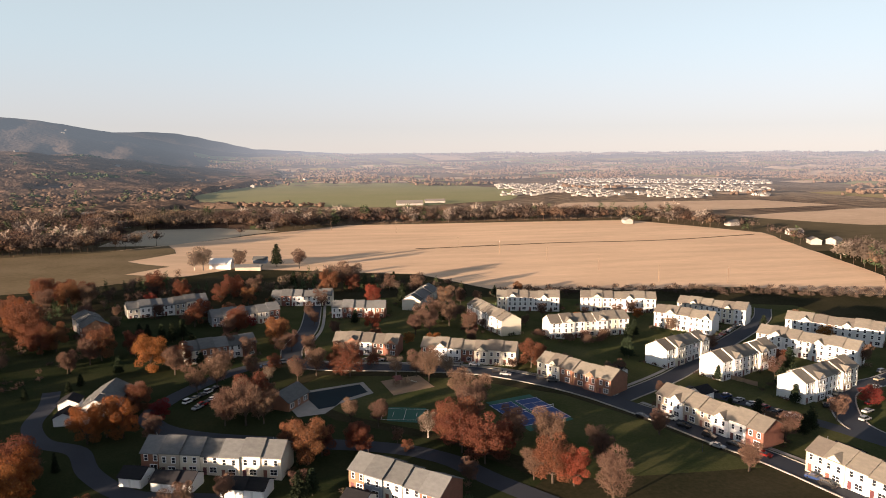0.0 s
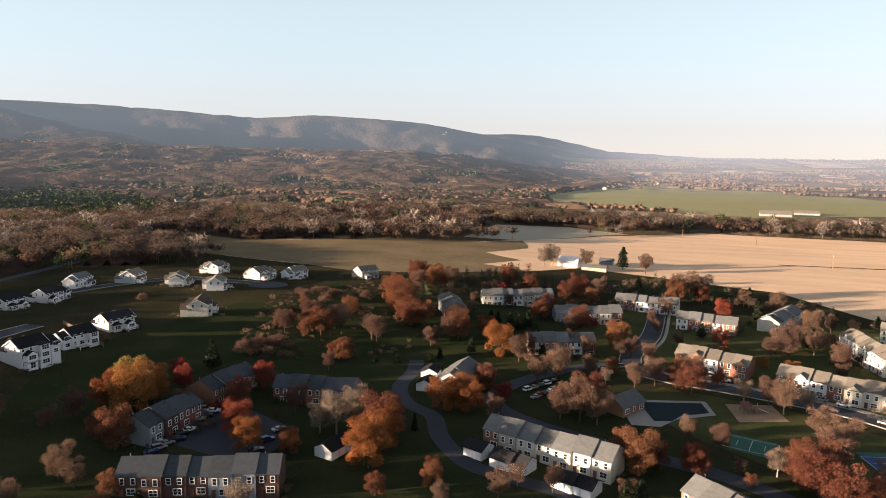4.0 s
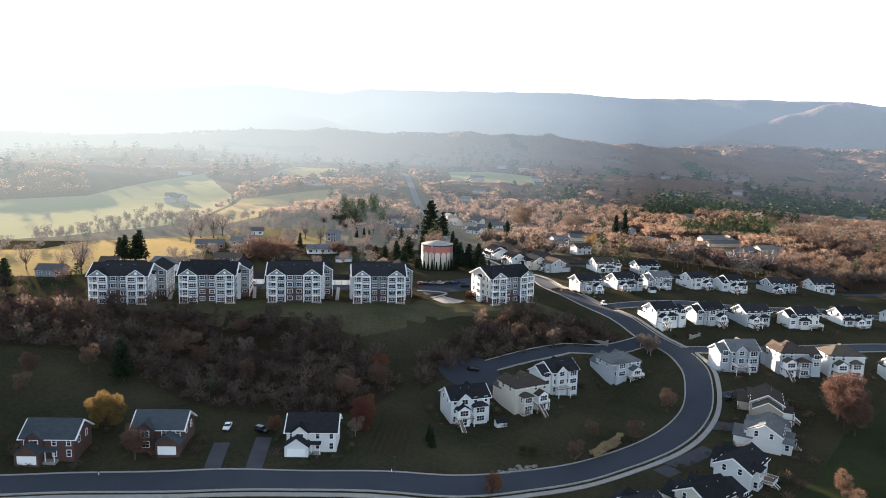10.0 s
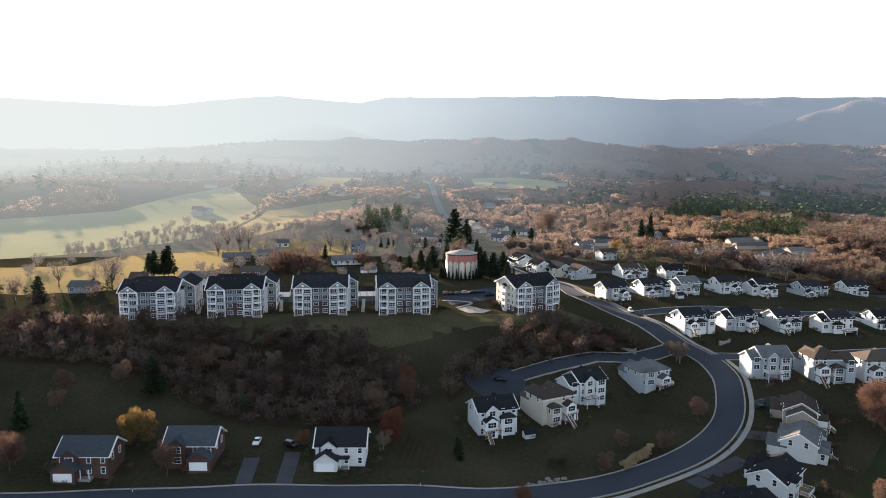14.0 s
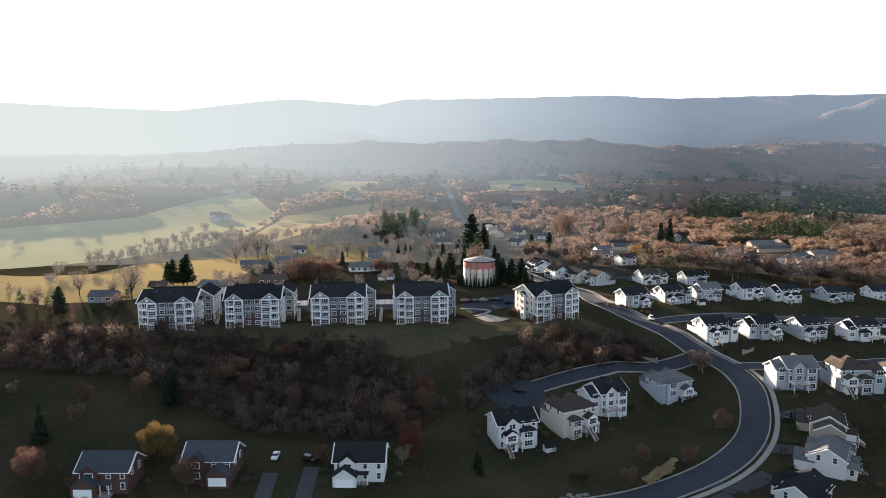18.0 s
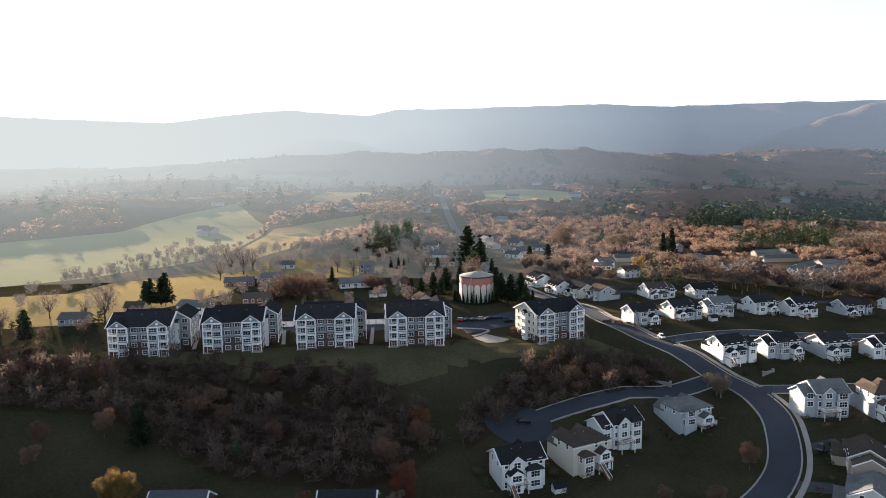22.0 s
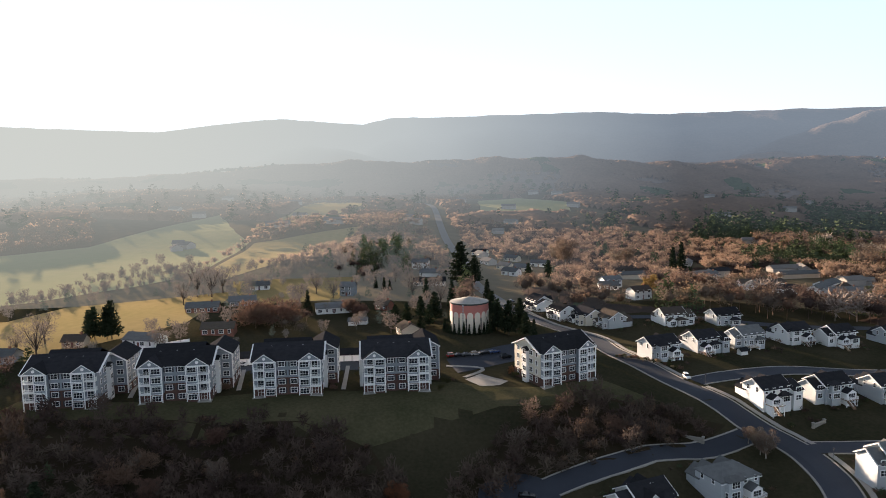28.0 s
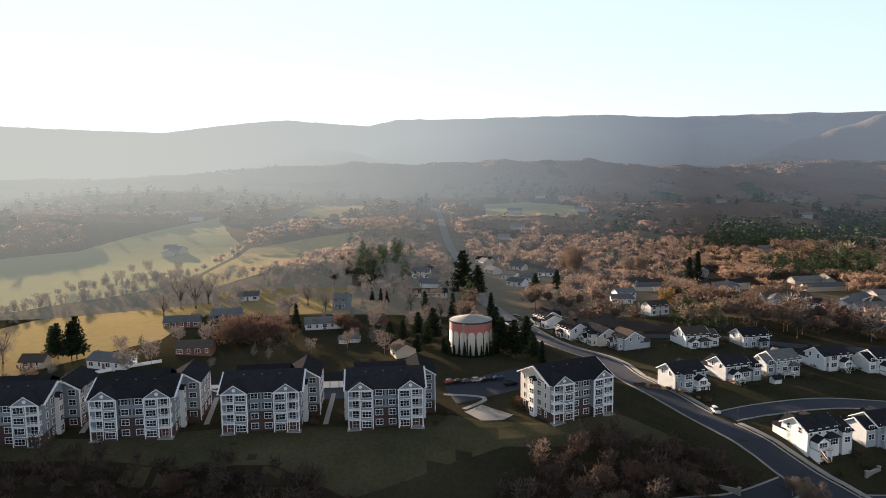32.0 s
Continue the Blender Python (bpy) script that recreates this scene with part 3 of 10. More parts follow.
def road(pts, width, label, kerb=True, walk_side=0, lift=0.16):
    strip("road", pts, width, ASPHALT, label, lift)
    off = [(ln, w / 2 + 0.3) for ln, w in STREETS if ln != pts]
    if kerb:
        for s in (-1, 1):
            strip("kerb", pts, 0.45, CONCRETE, "pale concrete kerb beside the road", lift, s * (width / 2 + 0.2), 0.14, "kerb", 1, off)
    for s in (-1, 1):
        if walk_side in (s, 2):
            strip("pavement", pts, 1.5, CONCRETE, "concrete footpath beside the road", lift, s * (width / 2 + 2.2), 0.02, "pavement", 1, off)


MAIN = [(-440, 38), (-392, 50), (-367, 68), (-343, 72), (-317, 81), (-298, 88), (-282, 96), (-266, 105), (-247, 106), (-229, 102), (-207, 92), (-187, 73), (-174, 51), (-168, 28), (-162, 4), (-159, -22), (-160, -50), (-159, -77), (-155, -100), (-150, -140), (-150, -200)]
LINE_A = [(-306, 92), (-313, 109), (-320, 133), (-322, 170), (-325, 205), (-340, 250), (-330, 300), (-302, 342), (-270, 348), (-247, 354)]
LINE_B = [(-262, 107), (-261, 125), (-262, 150), (-269, 191), (-273, 216)]
LINE_C = [(-274, 101), (-263, 73), (-253, 52), (-246, 36), (-238, 23)]
LINE_D = [(-410, 75), (-400, 150), (-398, 240), (-405, 330), (-421, 421), (-471, 521)]
LINE_E = [(-20, 443), (-19, 391), (-19, 338), (-24, 295), (-15, 275), (24, 267), (55, 259), (82, 238), (100, 211), (113, 185), (122, 166), (134, 129), (151, 86)]
LINE_F = [(-22, 286), (-45, 271), (-62, 245), (-64, 225), (-44, 209), (6, 197), (27, 186), (39, 170), (55, 150)]
LINE_G = [(97, 225), (127, 245), (153, 268), (193, 303), (214, 324), (228, 345)]
LINE_H = [(228, 239), (201, 226), (182, 220), (169, 205), (161, 186), (168, 166), (192, 143)]
LINE_I = [(125, 232), (147, 200), (161, 173), (176, 143)]
LINE_J = [(-107, 258), (-103, 244), (-101, 227), (-92, 212), (-79, 204), (-70, 188), (-56, 174), (-42, 171), (-24, 167), (-6, 150), (11, 121)]
BULBS = [([(-244, 350), (-243.9, 350)], 24), ([(-238, 22), (-237.9, 22)], 22)]
STREETS = [(MAIN, 8.4), (LINE_A, 8), (LINE_B, 8), (LINE_C, 7), (LINE_D, 8), (LINE_E, 8.5), (LINE_F, 7), (LINE_G, 8), (LINE_H, 8), (LINE_I, 6), (LINE_J, 6)] + BULBS
road(MAIN, 8.4, "dark asphalt street curving through the houses", True, 1)
road(LINE_A, 8, "asphalt side street between two rows of houses", True, 0, 0.12)
road(LINE_B, 8, "asphalt side street behind the gardens", True, 0, 0.12)
road(LINE_C, 7, "short asphalt lane ending in a turning circle", True, 0, 0.12)
road(LINE_D, 8, "straight road behind the gardens", False, 0, 0.12)
strip("road", [(-440, 38), (-520, 24), (-625, 21), (-711, 13), (-848, 3), (-1118, -9), (-1231, -43), (-1300, -80)], 8, FAR_ROAD, "grey road climbing straight towards the mountain", 0.5)
# narrow dark brown strip laid across the stubble field
strip("field_ditch", [(60, 597), (145, 605), (199, 609), (253, 606), (310, 609), (400, 630)], 3.0, BRUSHLAND, "dark narrow strip across the stubble field", 0.22, 0, 0, "ditch", 2)
road(LINE_E, 8.5, "asphalt street along the park with parked cars", True, 1)
road(LINE_F, 7, "asphalt parking lane behind town houses", False, 0, 0.12)
road(LINE_G, 8, "asphalt street between rows of town houses", True, 1, 0.12)
road(LINE_H, 8, "asphalt parking loop with rows of cars", True, 0, 0.1)
road(LINE_I, 6, "narrow asphalt alley between gardens", False, 0, 0.1)
road(LINE_J, 6, "winding asphalt lane behind the town houses", False, 0, 0.14)
patch("car_park", [(-332, 4), (-349, 32), (-332, 34), (-316, 8)], ASPHALT, "apartment car park with painted bays", 0.12, "car park")
patch("car_park", [(-300, -140), (-312, -100), (-318, -40), (-325, 0), (-338, 0), (-332, -60), (-322, -110), (-312, -140)], ASPHALT, "long car park behind the apartments", 0.12, "car park")
patch("car_park", [(-144, 150), (-146, 184), (-111, 174), (-111, 149)], ASPHALT, "town house car park in deep shade", 0.12, "car park")
patch("turning_circle", [(-244 + 12 * math.cos(a * 0.3927), 350 + 12 * math.sin(a * 0.3927)) for a in range(16)], ASPHALT, "asphalt turning circle at the street end", 0.18, "road")
patch("turning_circle", [(-238 + 11 * math.cos(a * 0.3927), 22 + 11 * math.sin(a * 0.3927)) for a in range(16)], ASPHALT, "asphalt turning circle at the lane end", 0.18, "road")

# ---------------------------------------------------------------- far land
V, Fc = [], []
azs = [a * 0.5 for a in range(-360, 361)]
rads = [1400 + 50 * k for k in range(24)] + [2600 + 68 * k for k in range(20)] + [3950, 4100, 4400]
for az in azs:
    for r in rads:
        x, y = -math.sin(radians(az)) * r, math.cos(radians(az)) * r
        V.append((x, y, far_height(x, y)))
n = len(rads)
for i in range(len(azs) - 1):
    for j in range(n - 1):
        Fc.append((i * n + j, (i + 1) * n + j, (i + 1) * n + j + 1, i * n + j + 1))
FAR_Z = np.array([v[2] for v in V]).reshape(len(azs), len(rads))
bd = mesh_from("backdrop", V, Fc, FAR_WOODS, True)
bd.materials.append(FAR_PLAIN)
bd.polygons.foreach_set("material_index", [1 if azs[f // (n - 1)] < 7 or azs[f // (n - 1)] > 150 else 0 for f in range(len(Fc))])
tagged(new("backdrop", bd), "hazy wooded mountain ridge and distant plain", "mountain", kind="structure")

# a second, farther range that shows past the end of the ridge
RANGE = [(-6, -0.6), (0, -0.3), (7.2, 0.1), (9.3, 0.55), (11.4, 1.04), (13.4, 1.34), (15, 1.42), (20, 1.3), (28, 0.8)]
V, Fc = [], []
for k in range(137):
    az = -6 + k * 0.25
    top = 80 + 4600 * math.tan(radians(float(np.interp(az, [q[0] for q in RANGE], [q[1] for q in RANGE])))) + 5 * noise.noise((az * 0.9, 0, 2))
    for f, g in ((0.86, -0.5), (0.93, 0.45), (1.0, 1.0), (1.01, 0.5)):
        r = 4600 * f
        V.append((-math.sin(radians(az)) * r, math.cos(radians(az)) * r, top * g if g > 0 else -40))
Fc = [(i * 4 + j, (i + 1) * 4 + j, (i + 1) * 4 + j + 1, i * 4 + j + 1) for i in range(136) for j in range(3)]
tagged(new("backdrop_range", mesh_from("backdrop_range", V, Fc, FAR_WOODS, True)), "pale blue farther range beyond the ridge", "mountain", kind="structure")

# ---------------------------------------------------------------- building kit


def part(name, bm, material, parent, label="", at=None):
    """Links a bmesh as one mesh object under a thing or a part."""
    me = bpy.data.meshes.new(name)
    bmesh.ops.recalc_face_normals(bm, faces=bm.faces[:])
    bm.to_mesh(me)
    bm.free()
    for m in material if isinstance(material, (list, tuple)) else [material]:
        me.materials.append(m)
    return place(name, me, parent, at, label)


def place(name, me, parent, at=None, label=""):
    ob = new(name, me)
    ob.parent = parent
    if at is not None:
        ob.matrix_basis = at
    if label:
        ob["label"] = label
    return ob


def thing(name, x, y, yaw, label, category, group="", z=None):
    ob = new(name)
    ob.empty_display_size = 0.5
    ob.matrix_basis = pose(x, y, ground_z(x, y) if z is None else z, 0, 0, yaw)
    return tagged(ob, label, category, group)


def box(bm, x0, x1, y0, y1, z0, z1, mi=0):
    v = [bm.verts.new(p) for p in ((x0, y0, z0), (x1, y0, z0), (x1, y1, z0), (x0, y1, z0), (x0, y0, z1), (x1, y0, z1), (x1, y1, z1), (x0, y1, z1))]
    for q in ((0, 3, 2, 1), (4, 5, 6, 7), (0, 1, 5, 4), (1, 2, 6, 5), (2, 3, 7, 6), (3, 0, 4, 7)):
        bm.faces.new([v[i] for i in q]).material_index = mi
    return bm


def boxes(*specs):
    bm = bmesh.new()
    for s in specs:
        box(bm, *s)
    return bm


def prism(bm, poly, axis, a, b, mi=0):
    """A flat outline (two coordinates) drawn out along x or y."""
    def put(u, w, k):
        return (k, u, w) if axis == "x" else (u, k, w)
    A = [bm.verts.new(put(u, w, a)) for u, w in poly]
    B = [bm.verts.new(put(u, w, b)) for u, w in poly]
    bm.faces.new(A[::-1]).material_index = mi
    bm.faces.new(B).material_index = mi
    for i in range(len(poly)):
        j = (i + 1) % len(poly)
        bm.faces.new((A[i], A[j], B[j], B[i])).material_index = mi
    return bm


def gable_roof(x0, x1, y0, y1, z, rise, axis="x", over=0.4, thick=0.22):
    """A pitched roof slab with overhang; the ridge runs along the axis."""
    bm = bmesh.new()
    if axis == "x":
        u0, u1, k0, k1 = y0, y1, x0 - over, x1 + over
    else:
        u0, u1, k0, k1 = x0, x1, y0 - over, y1 + over
    mid = (u0 + u1) / 2
    d = over * rise / (mid - u0)
    prism(bm, [(u0 - over, z - d), (mid, z + rise), (u1 + over, z - d), (u1 + over, z - d + thick), (mid, z + rise + thick), (u0 - over, z - d + thick)], axis, k0, k1)
    return bm


def hip_roof(x0, x1, y0, y1, z, rise, over=0.4, thick=0.2):
    bm = bmesh.new()
    x0, x1, y0, y1 = x0 - over, x1 + over, y0 - over, y1 + over
    w = min(x1 - x0, y1 - y0) / 2
    base = [bm.verts.new(p) for p in ((x0, y0, z), (x1, y0, z), (x1, y1, z), (x0, y1, z))]
    eave = [bm.verts.new((v.co.x, v.co.y, z + thick)) for v in base]
    if x1 - x0 >= y1 - y0:
        r = [bm.verts.new((x0 + w, (y0 + y1) / 2, z + thick + rise)), bm.verts.new((x1 - w + 0.01, (y0 + y1) / 2, z + thick + rise))]
        fs = ((eave[0], eave[1], r[1], r[0]), (eave[1], eave[2], r[1]), (eave[2], eave[3], r[0], r[1]), (eave[3], eave[0], r[0]))
    else:
        r = [bm.verts.new(((x0 + x1) / 2, y0 + w, z + thick + rise)), bm.verts.new(((x0 + x1) / 2, y1 - w, z + thick + rise))]
        fs = ((eave[0], eave[1], r[0]), (eave[1], eave[2], r[1], r[0]), (eave[2], eave[3], r[1]), (eave[3], eave[0], r[0], r[1]))
    bm.faces.new(base[::-1])
    for i in range(4):
        bm.faces.new((base[i], base[(i + 1) % 4], eave[(i + 1) % 4], eave[i]))
    for f in fs:
        bm.faces.new(f)
    return bm


def gable_wall(bm, x0, x1, y0, y1, z0, z1, rise, axis="x"):
    """A house body: box with triangular gables at the ends of the ridge axis."""
    if axis == "x":
        prism(bm, [(y0, z0), (y1, z0), (y1, z1), ((y0 + y1) / 2, z1 + rise), (y0, z1)], "x", x0, x1)
    else:
        prism(bm, [(x0, z0), (x1, z0), (x1, z1), ((x0 + x1) / 2, z1 + rise), (x0, z1)], "y", y0, y1)
    return bm


def lattice(xs, zs, open_cells, y0, y1):
    """One solid grid of bars in the xz plane, with the named cells left open."""
    bm = bmesh.new()
    grid = [[[bm.verts.new((x, y, z)) for z in zs] for x in xs] for y in (y0, y1)]
    solid = {(i, j) for i in range(len(xs) - 1) for j in range(len(zs) - 1)} - set(open_cells)
    for i, j in solid:
        f, k = grid
        bm.faces.new((f[i][j], f[i + 1][j], f[i + 1][j + 1], f[i][j + 1]))
        bm.faces.new((k[i][j + 1], k[i + 1][j + 1], k[i + 1][j], k[i][j]))
        for (di, dj), (p, q) in {(-1, 0): ((i, j + 1), (i, j)), (1, 0): ((i + 1, j), (i + 1, j + 1)), (0, -1): ((i, j), (i + 1, j)), (0, 1): ((i + 1, j + 1), (i, j + 1))}.items():
            if (i + di, j + dj) not in solid:
                bm.faces.new((f[p[0]][p[1]], k[p[0]][p[1]], k[q[0]][q[1]], f[q[0]][q[1]]))
    bmesh.ops.delete(bm, geom=[v for v in bm.verts if not v.link_faces], context="VERTS")
    return bm


def rail_bm(length, height=1.0, gap=0.24):
    """A balustrade along x from 0 to length: two rails joined by balusters."""
    k = max(1, int(length / gap))
    xs = [0.0]
    for i in range(k):
        a = length * i / k + (0.05 if i == 0 else 0.0)
        if i:
            xs += [length * i / k - 0.025, length * i / k + 0.025]
        else:
            xs += [0.06]
    xs += [length - 0.06, length]
    zs = [0.05, 0.13, height - 0.09, height]
    opened = [(i, 1) for i in range(1, len(xs) - 1, 2)]
    return lattice(xs, zs, opened, -0.03, 0.03)


def window_mesh(name, w, h, bars):
    """A window, frame proud of the wall that lies at y = 0, looking towards -y."""
    f = 0.14
    xs, zs = [-w / 2 - f, -w / 2], [-f, 0, h / 2 - 0.03, h / 2 + 0.03, h, h + f + 0.03]
    for i in range(bars):
        x = -w / 2 + w * (i + 1) / (bars + 1)
        xs += [x - 0.03, x + 0.03]
    xs += [w / 2, w / 2 + f]
    bm = lattice(xs, zs, [(i, j) for i in range(1, len(xs) - 1, 2) for j in (1, 3)], -0.09, 0.02)
    frame_me = bpy.data.meshes.new(name + "_frame")
    bm.to_mesh(frame_me)
    frame_me.materials.append(TRIM)
    bm = boxes((-w / 2, w / 2, -0.03, 0.01, 0, h))
    pane = bpy.data.meshes.new(name + "_pane")
    bm.to_mesh(pane)
    pane.materials.append(GLASS)
    return frame_me, pane


WIN = {"tall": window_mesh("tall", 0.95, 1.55, 0), "wide": window_mesh("wide", 1.9, 1.5, 1), "bay": window_mesh("bay", 2.6, 1.6, 2), "door": window_mesh("door", 1.8, 2.1, 1), "small": window_mesh("small", 0.7, 0.9, 0)}


WINJ = {}
for key, (fm, pm) in WIN.items():
    bm = bmesh.new()
    bm.from_mesh(pm)
    for f in bm.faces:
        f.material_index = 1
    bm.from_mesh(fm)
    WINJ[key] = bpy.data.meshes.new("window_" + key)
    bm.to_mesh(WINJ[key])
    WINJ[key].materials.append(TRIM)
    WINJ[key].materials.append(GLASS)
    bm.free()


def window(parent, kind, x, y, z, face, joined=False):
    """joined: one mesh with both materials, for small far windows. face: degrees of the wall's outward direction in the thing's frame, where -90 is the front."""
    at = pose(x, y, z, 0, 0, face + 90)
    if joined:
        return place("window", WINJ[kind], parent, at)
    f = place("window", WIN[kind][0], parent, at)
    p = place("pane", WIN[kind][1], f)
    return f

# ---------------------------------------------------------------- town houses


def seen_side(x, y, yaw):
    """Whether the front (-y) of a building looks towards the park and street side, where most of its windows are."""
    return (Matrix.Rotation(radians(yaw), 2) @ Vector((0, -1))).dot(Vector((-40 - x, -y))) > 0


PLOTS = []


def town_row(x, y, yaw, units, ridge, label, style, depth=10.5, unit=5.7, seed=0):
    """A terrace: each unit has its own wall, roof, windows and door."""
    rnd = random.Random(seed)
    t = thing("town_house_row", x, y, yaw, label, "town houses", "rows of town houses")
    faces = (-90,) if seen_side(x, y, yaw) else (90,)
    eave = ridge - 2.9
    half = units * unit / 2
    PLOTS.append((x, y, yaw, units * unit, depth + 2.0))
    for i in range(units):
        x0, x1 = -half + i * unit, -half + (i + 1) * unit
        step = (0.0, 0.45, 0.1, -0.35)[i % 4]
        dy = (0.0, -0.9, -0.3)[i % 3]
        y0, y1 = -depth / 2 + dy, depth / 2
        if style == "white":
            wm = SIDE_WHITE if rnd.random() < 0.8 else SIDE_CREAM
        elif style == "brick":
            wm = rnd.choice((BRICK, BRICK, SIDE_CREAM, SIDE_TAN, SIDE_WHITE))
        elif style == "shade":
            # darker brick and roof colours stand in for shade on these rows
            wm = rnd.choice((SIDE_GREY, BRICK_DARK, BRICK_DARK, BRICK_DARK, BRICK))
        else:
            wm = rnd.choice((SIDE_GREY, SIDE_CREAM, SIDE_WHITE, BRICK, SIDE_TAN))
        rm = {"white": ROOF_TAN, "brick": ROOF_TAN, "shade": ROOF_DIM_GREY}.get(style, ROOF_GREY)
        part("wall", gable_wall(bmesh.new(), x0 + 0.01 * (i % 2), x1 - 0.01 * (i % 2), y0, y1, -2.5, eave + step, 2.9), wm, t)
        part("roof", gable_roof(x0, x1, y0, y1, eave + step, 2.9, over=0.18 if i not in (0, units - 1) else 0.3), rm, t)
        floors = 3 if ridge > 9.5 else 2
        fh = (eave - 0.2) / floors
        for k in range(floors):
            z = 0.85 + k * fh
            for side, yy in ((-90, y0), (90, y1)):
                if side not in faces:
                    continue
                if k == 0 and side == -90:
                    part("door", boxes((x0 + 0.7, x0 + 1.7, y0 - 0.08, y0 + 0.02, 0.1, 2.2)), DOOR, t)
                    window(t, "wide", x0 + 3.6, yy, z, side, True)
                elif k == 0:
                    window(t, "door", (x0 + x1) / 2, yy, 0.15, side, True)
                else:
                    window(t, "tall", x0 + 1.5, yy, z, side, True)
                    window(t, "tall", x1 - 1.5, yy, z, side, True)
        if style in ("brick", "white") and i % 3 == 1:
            bm = gable_wall(bmesh.new(), x0 + 0.8, x1 - 0.8, y0 - 0.1, y0 + 3.5, eave - 0.4, eave + 0.1 + step, 1.7, "y")
            part("gable", bm, wm, t)
            part("gable_roof", gable_roof(x0 + 0.8, x1 - 0.8, y0 - 0.1, y0 + 3.4, eave + 0.1 + step, 1.7, "y", 0.25), rm, t)
        if i % 6 == 0:
            part("vent_pipe", boxes((x0 + 1.2, x0 + 1.35, 1.5, 1.65, eave, eave + 3.1)), METAL, t)
    return t


town_row(100.1, 366.6, -14, 6, 10.5, "row of three-storey white town houses with tan roofs", "white", seed=0)
town_row(148.1, 356.0, -17, 7, 10.5, "row of three-storey white town houses with tan roofs", "white", seed=1)
town_row(188.6, 327.0, -45, 6, 10.5, "row of three-storey white town houses with tan roofs", "white", seed=2)
town_row(225.3, 284.6, -45, 7, 10.5, "row of three-storey white town houses with tan roofs", "white", seed=3)
town_row(72.6, 330.5, -76, 7, 10.5, "row of three-storey white town houses with tan roofs", "white", seed=4)
town_row(113.3, 308.9, 6, 7, 10.5, "row of three-storey white town houses with tan roofs", "white", seed=5)
town_row(165.2, 310.7, -46, 5, 10.5, "row of three-storey white town houses with tan roofs", "white", seed=6)
town_row(194.9, 260.0, -55, 7, 10.5, "row of three-storey white town houses with tan roofs", "white", seed=7)
town_row(137.8, 264.9, 29, 5, 10.5, "row of three-storey white town houses with tan roofs", "white", seed=8)
town_row(155.2, 247.6, 25, 6, 10.5, "row of three-storey white town houses with tan roofs", "white", seed=9)
town_row(170.2, 220.4, 25, 6, 10.5, "row of three-storey white town houses with tan roofs", "white", seed=10)
town_row(117.6, 196.8, -66, 7, 8.5, "row of brick and cream town houses with tan shingle roofs", "brick", seed=11)
town_row(135.9, 145.1, -71, 7, 8.5, "row of brick and cream town houses with tan shingle roofs", "brick", seed=12)
town_row(88.5, 243.8, -55, 6, 8.5, "row of brick and cream town houses with tan shingle roofs", "brick", seed=13)
town_row(51.3, 276.6, -21, 7, 8.5, "row of brick and cream town houses with tan shingle roofs", "brick", seed=14)
town_row(9.2, 292.4, -17, 5, 8.5, "row of brick and cream town houses with tan shingle roofs", "brick", seed=15)
town_row(6.7, 365.4, -7, 5, 8.5, "row of grey and cream town houses with grey roofs", "mixed", seed=16)
town_row(-25.2, 399.6, -5, 6, 8.5, "row of grey and cream town houses with grey roofs", "mixed", seed=17)
town_row(41.9, 388.9, 67, 6, 8.5, "row of grey and cream town houses with grey roofs", "mixed", seed=18)
town_row(-52.4, 356.6, 22, 6, 8.5, "row of grey and cream town houses with grey roofs", "mixed", seed=19)
town_row(-94.6, 374.1, 25, 7, 8.5, "row of grey and cream town houses with grey roofs", "mixed", seed=20)
town_row(-53.9, 293.1, 23, 5, 8.5, "row of grey and cream town houses with grey roofs", "mixed", seed=21)
town_row(-119.4, 335.0, -60, 5, 8.5, "row of grey and cream town houses with grey roofs", "mixed", seed=22)
town_row(-80.7, 235.9, 91, 4, 8.5, "row of grey and cream town houses with grey roofs", "mixed", seed=23)
town_row(-35.9, 188.7, -14, 7, 8.5, "row of grey and cream town houses with grey roofs", "mixed", seed=24)
town_row(14.6, 166.5, -39, 5, 8.5, "row of grey and cream town houses with grey roofs", "mixed", seed=25)
town_row(-115.0, 134.8, 24, 7, 8.5, "row of brick and grey town houses with grey roofs, darkened for shade", "shade", seed=27)
town_row(-147.8, 156.6, 91, 4, 8.5, "row of brick and grey town houses with grey roofs, darkened for shade", "shade", seed=28)
town_row(-150.1, 188.1, 88, 4, 8.5, "row of brick and grey town houses with grey roofs, darkened for shade", "shade", seed=29)
town_row(-120.2, 200.3, 15, 5, 8.5, "row of brick and grey town houses with grey roofs, darkened for shade", "shade", seed=30)

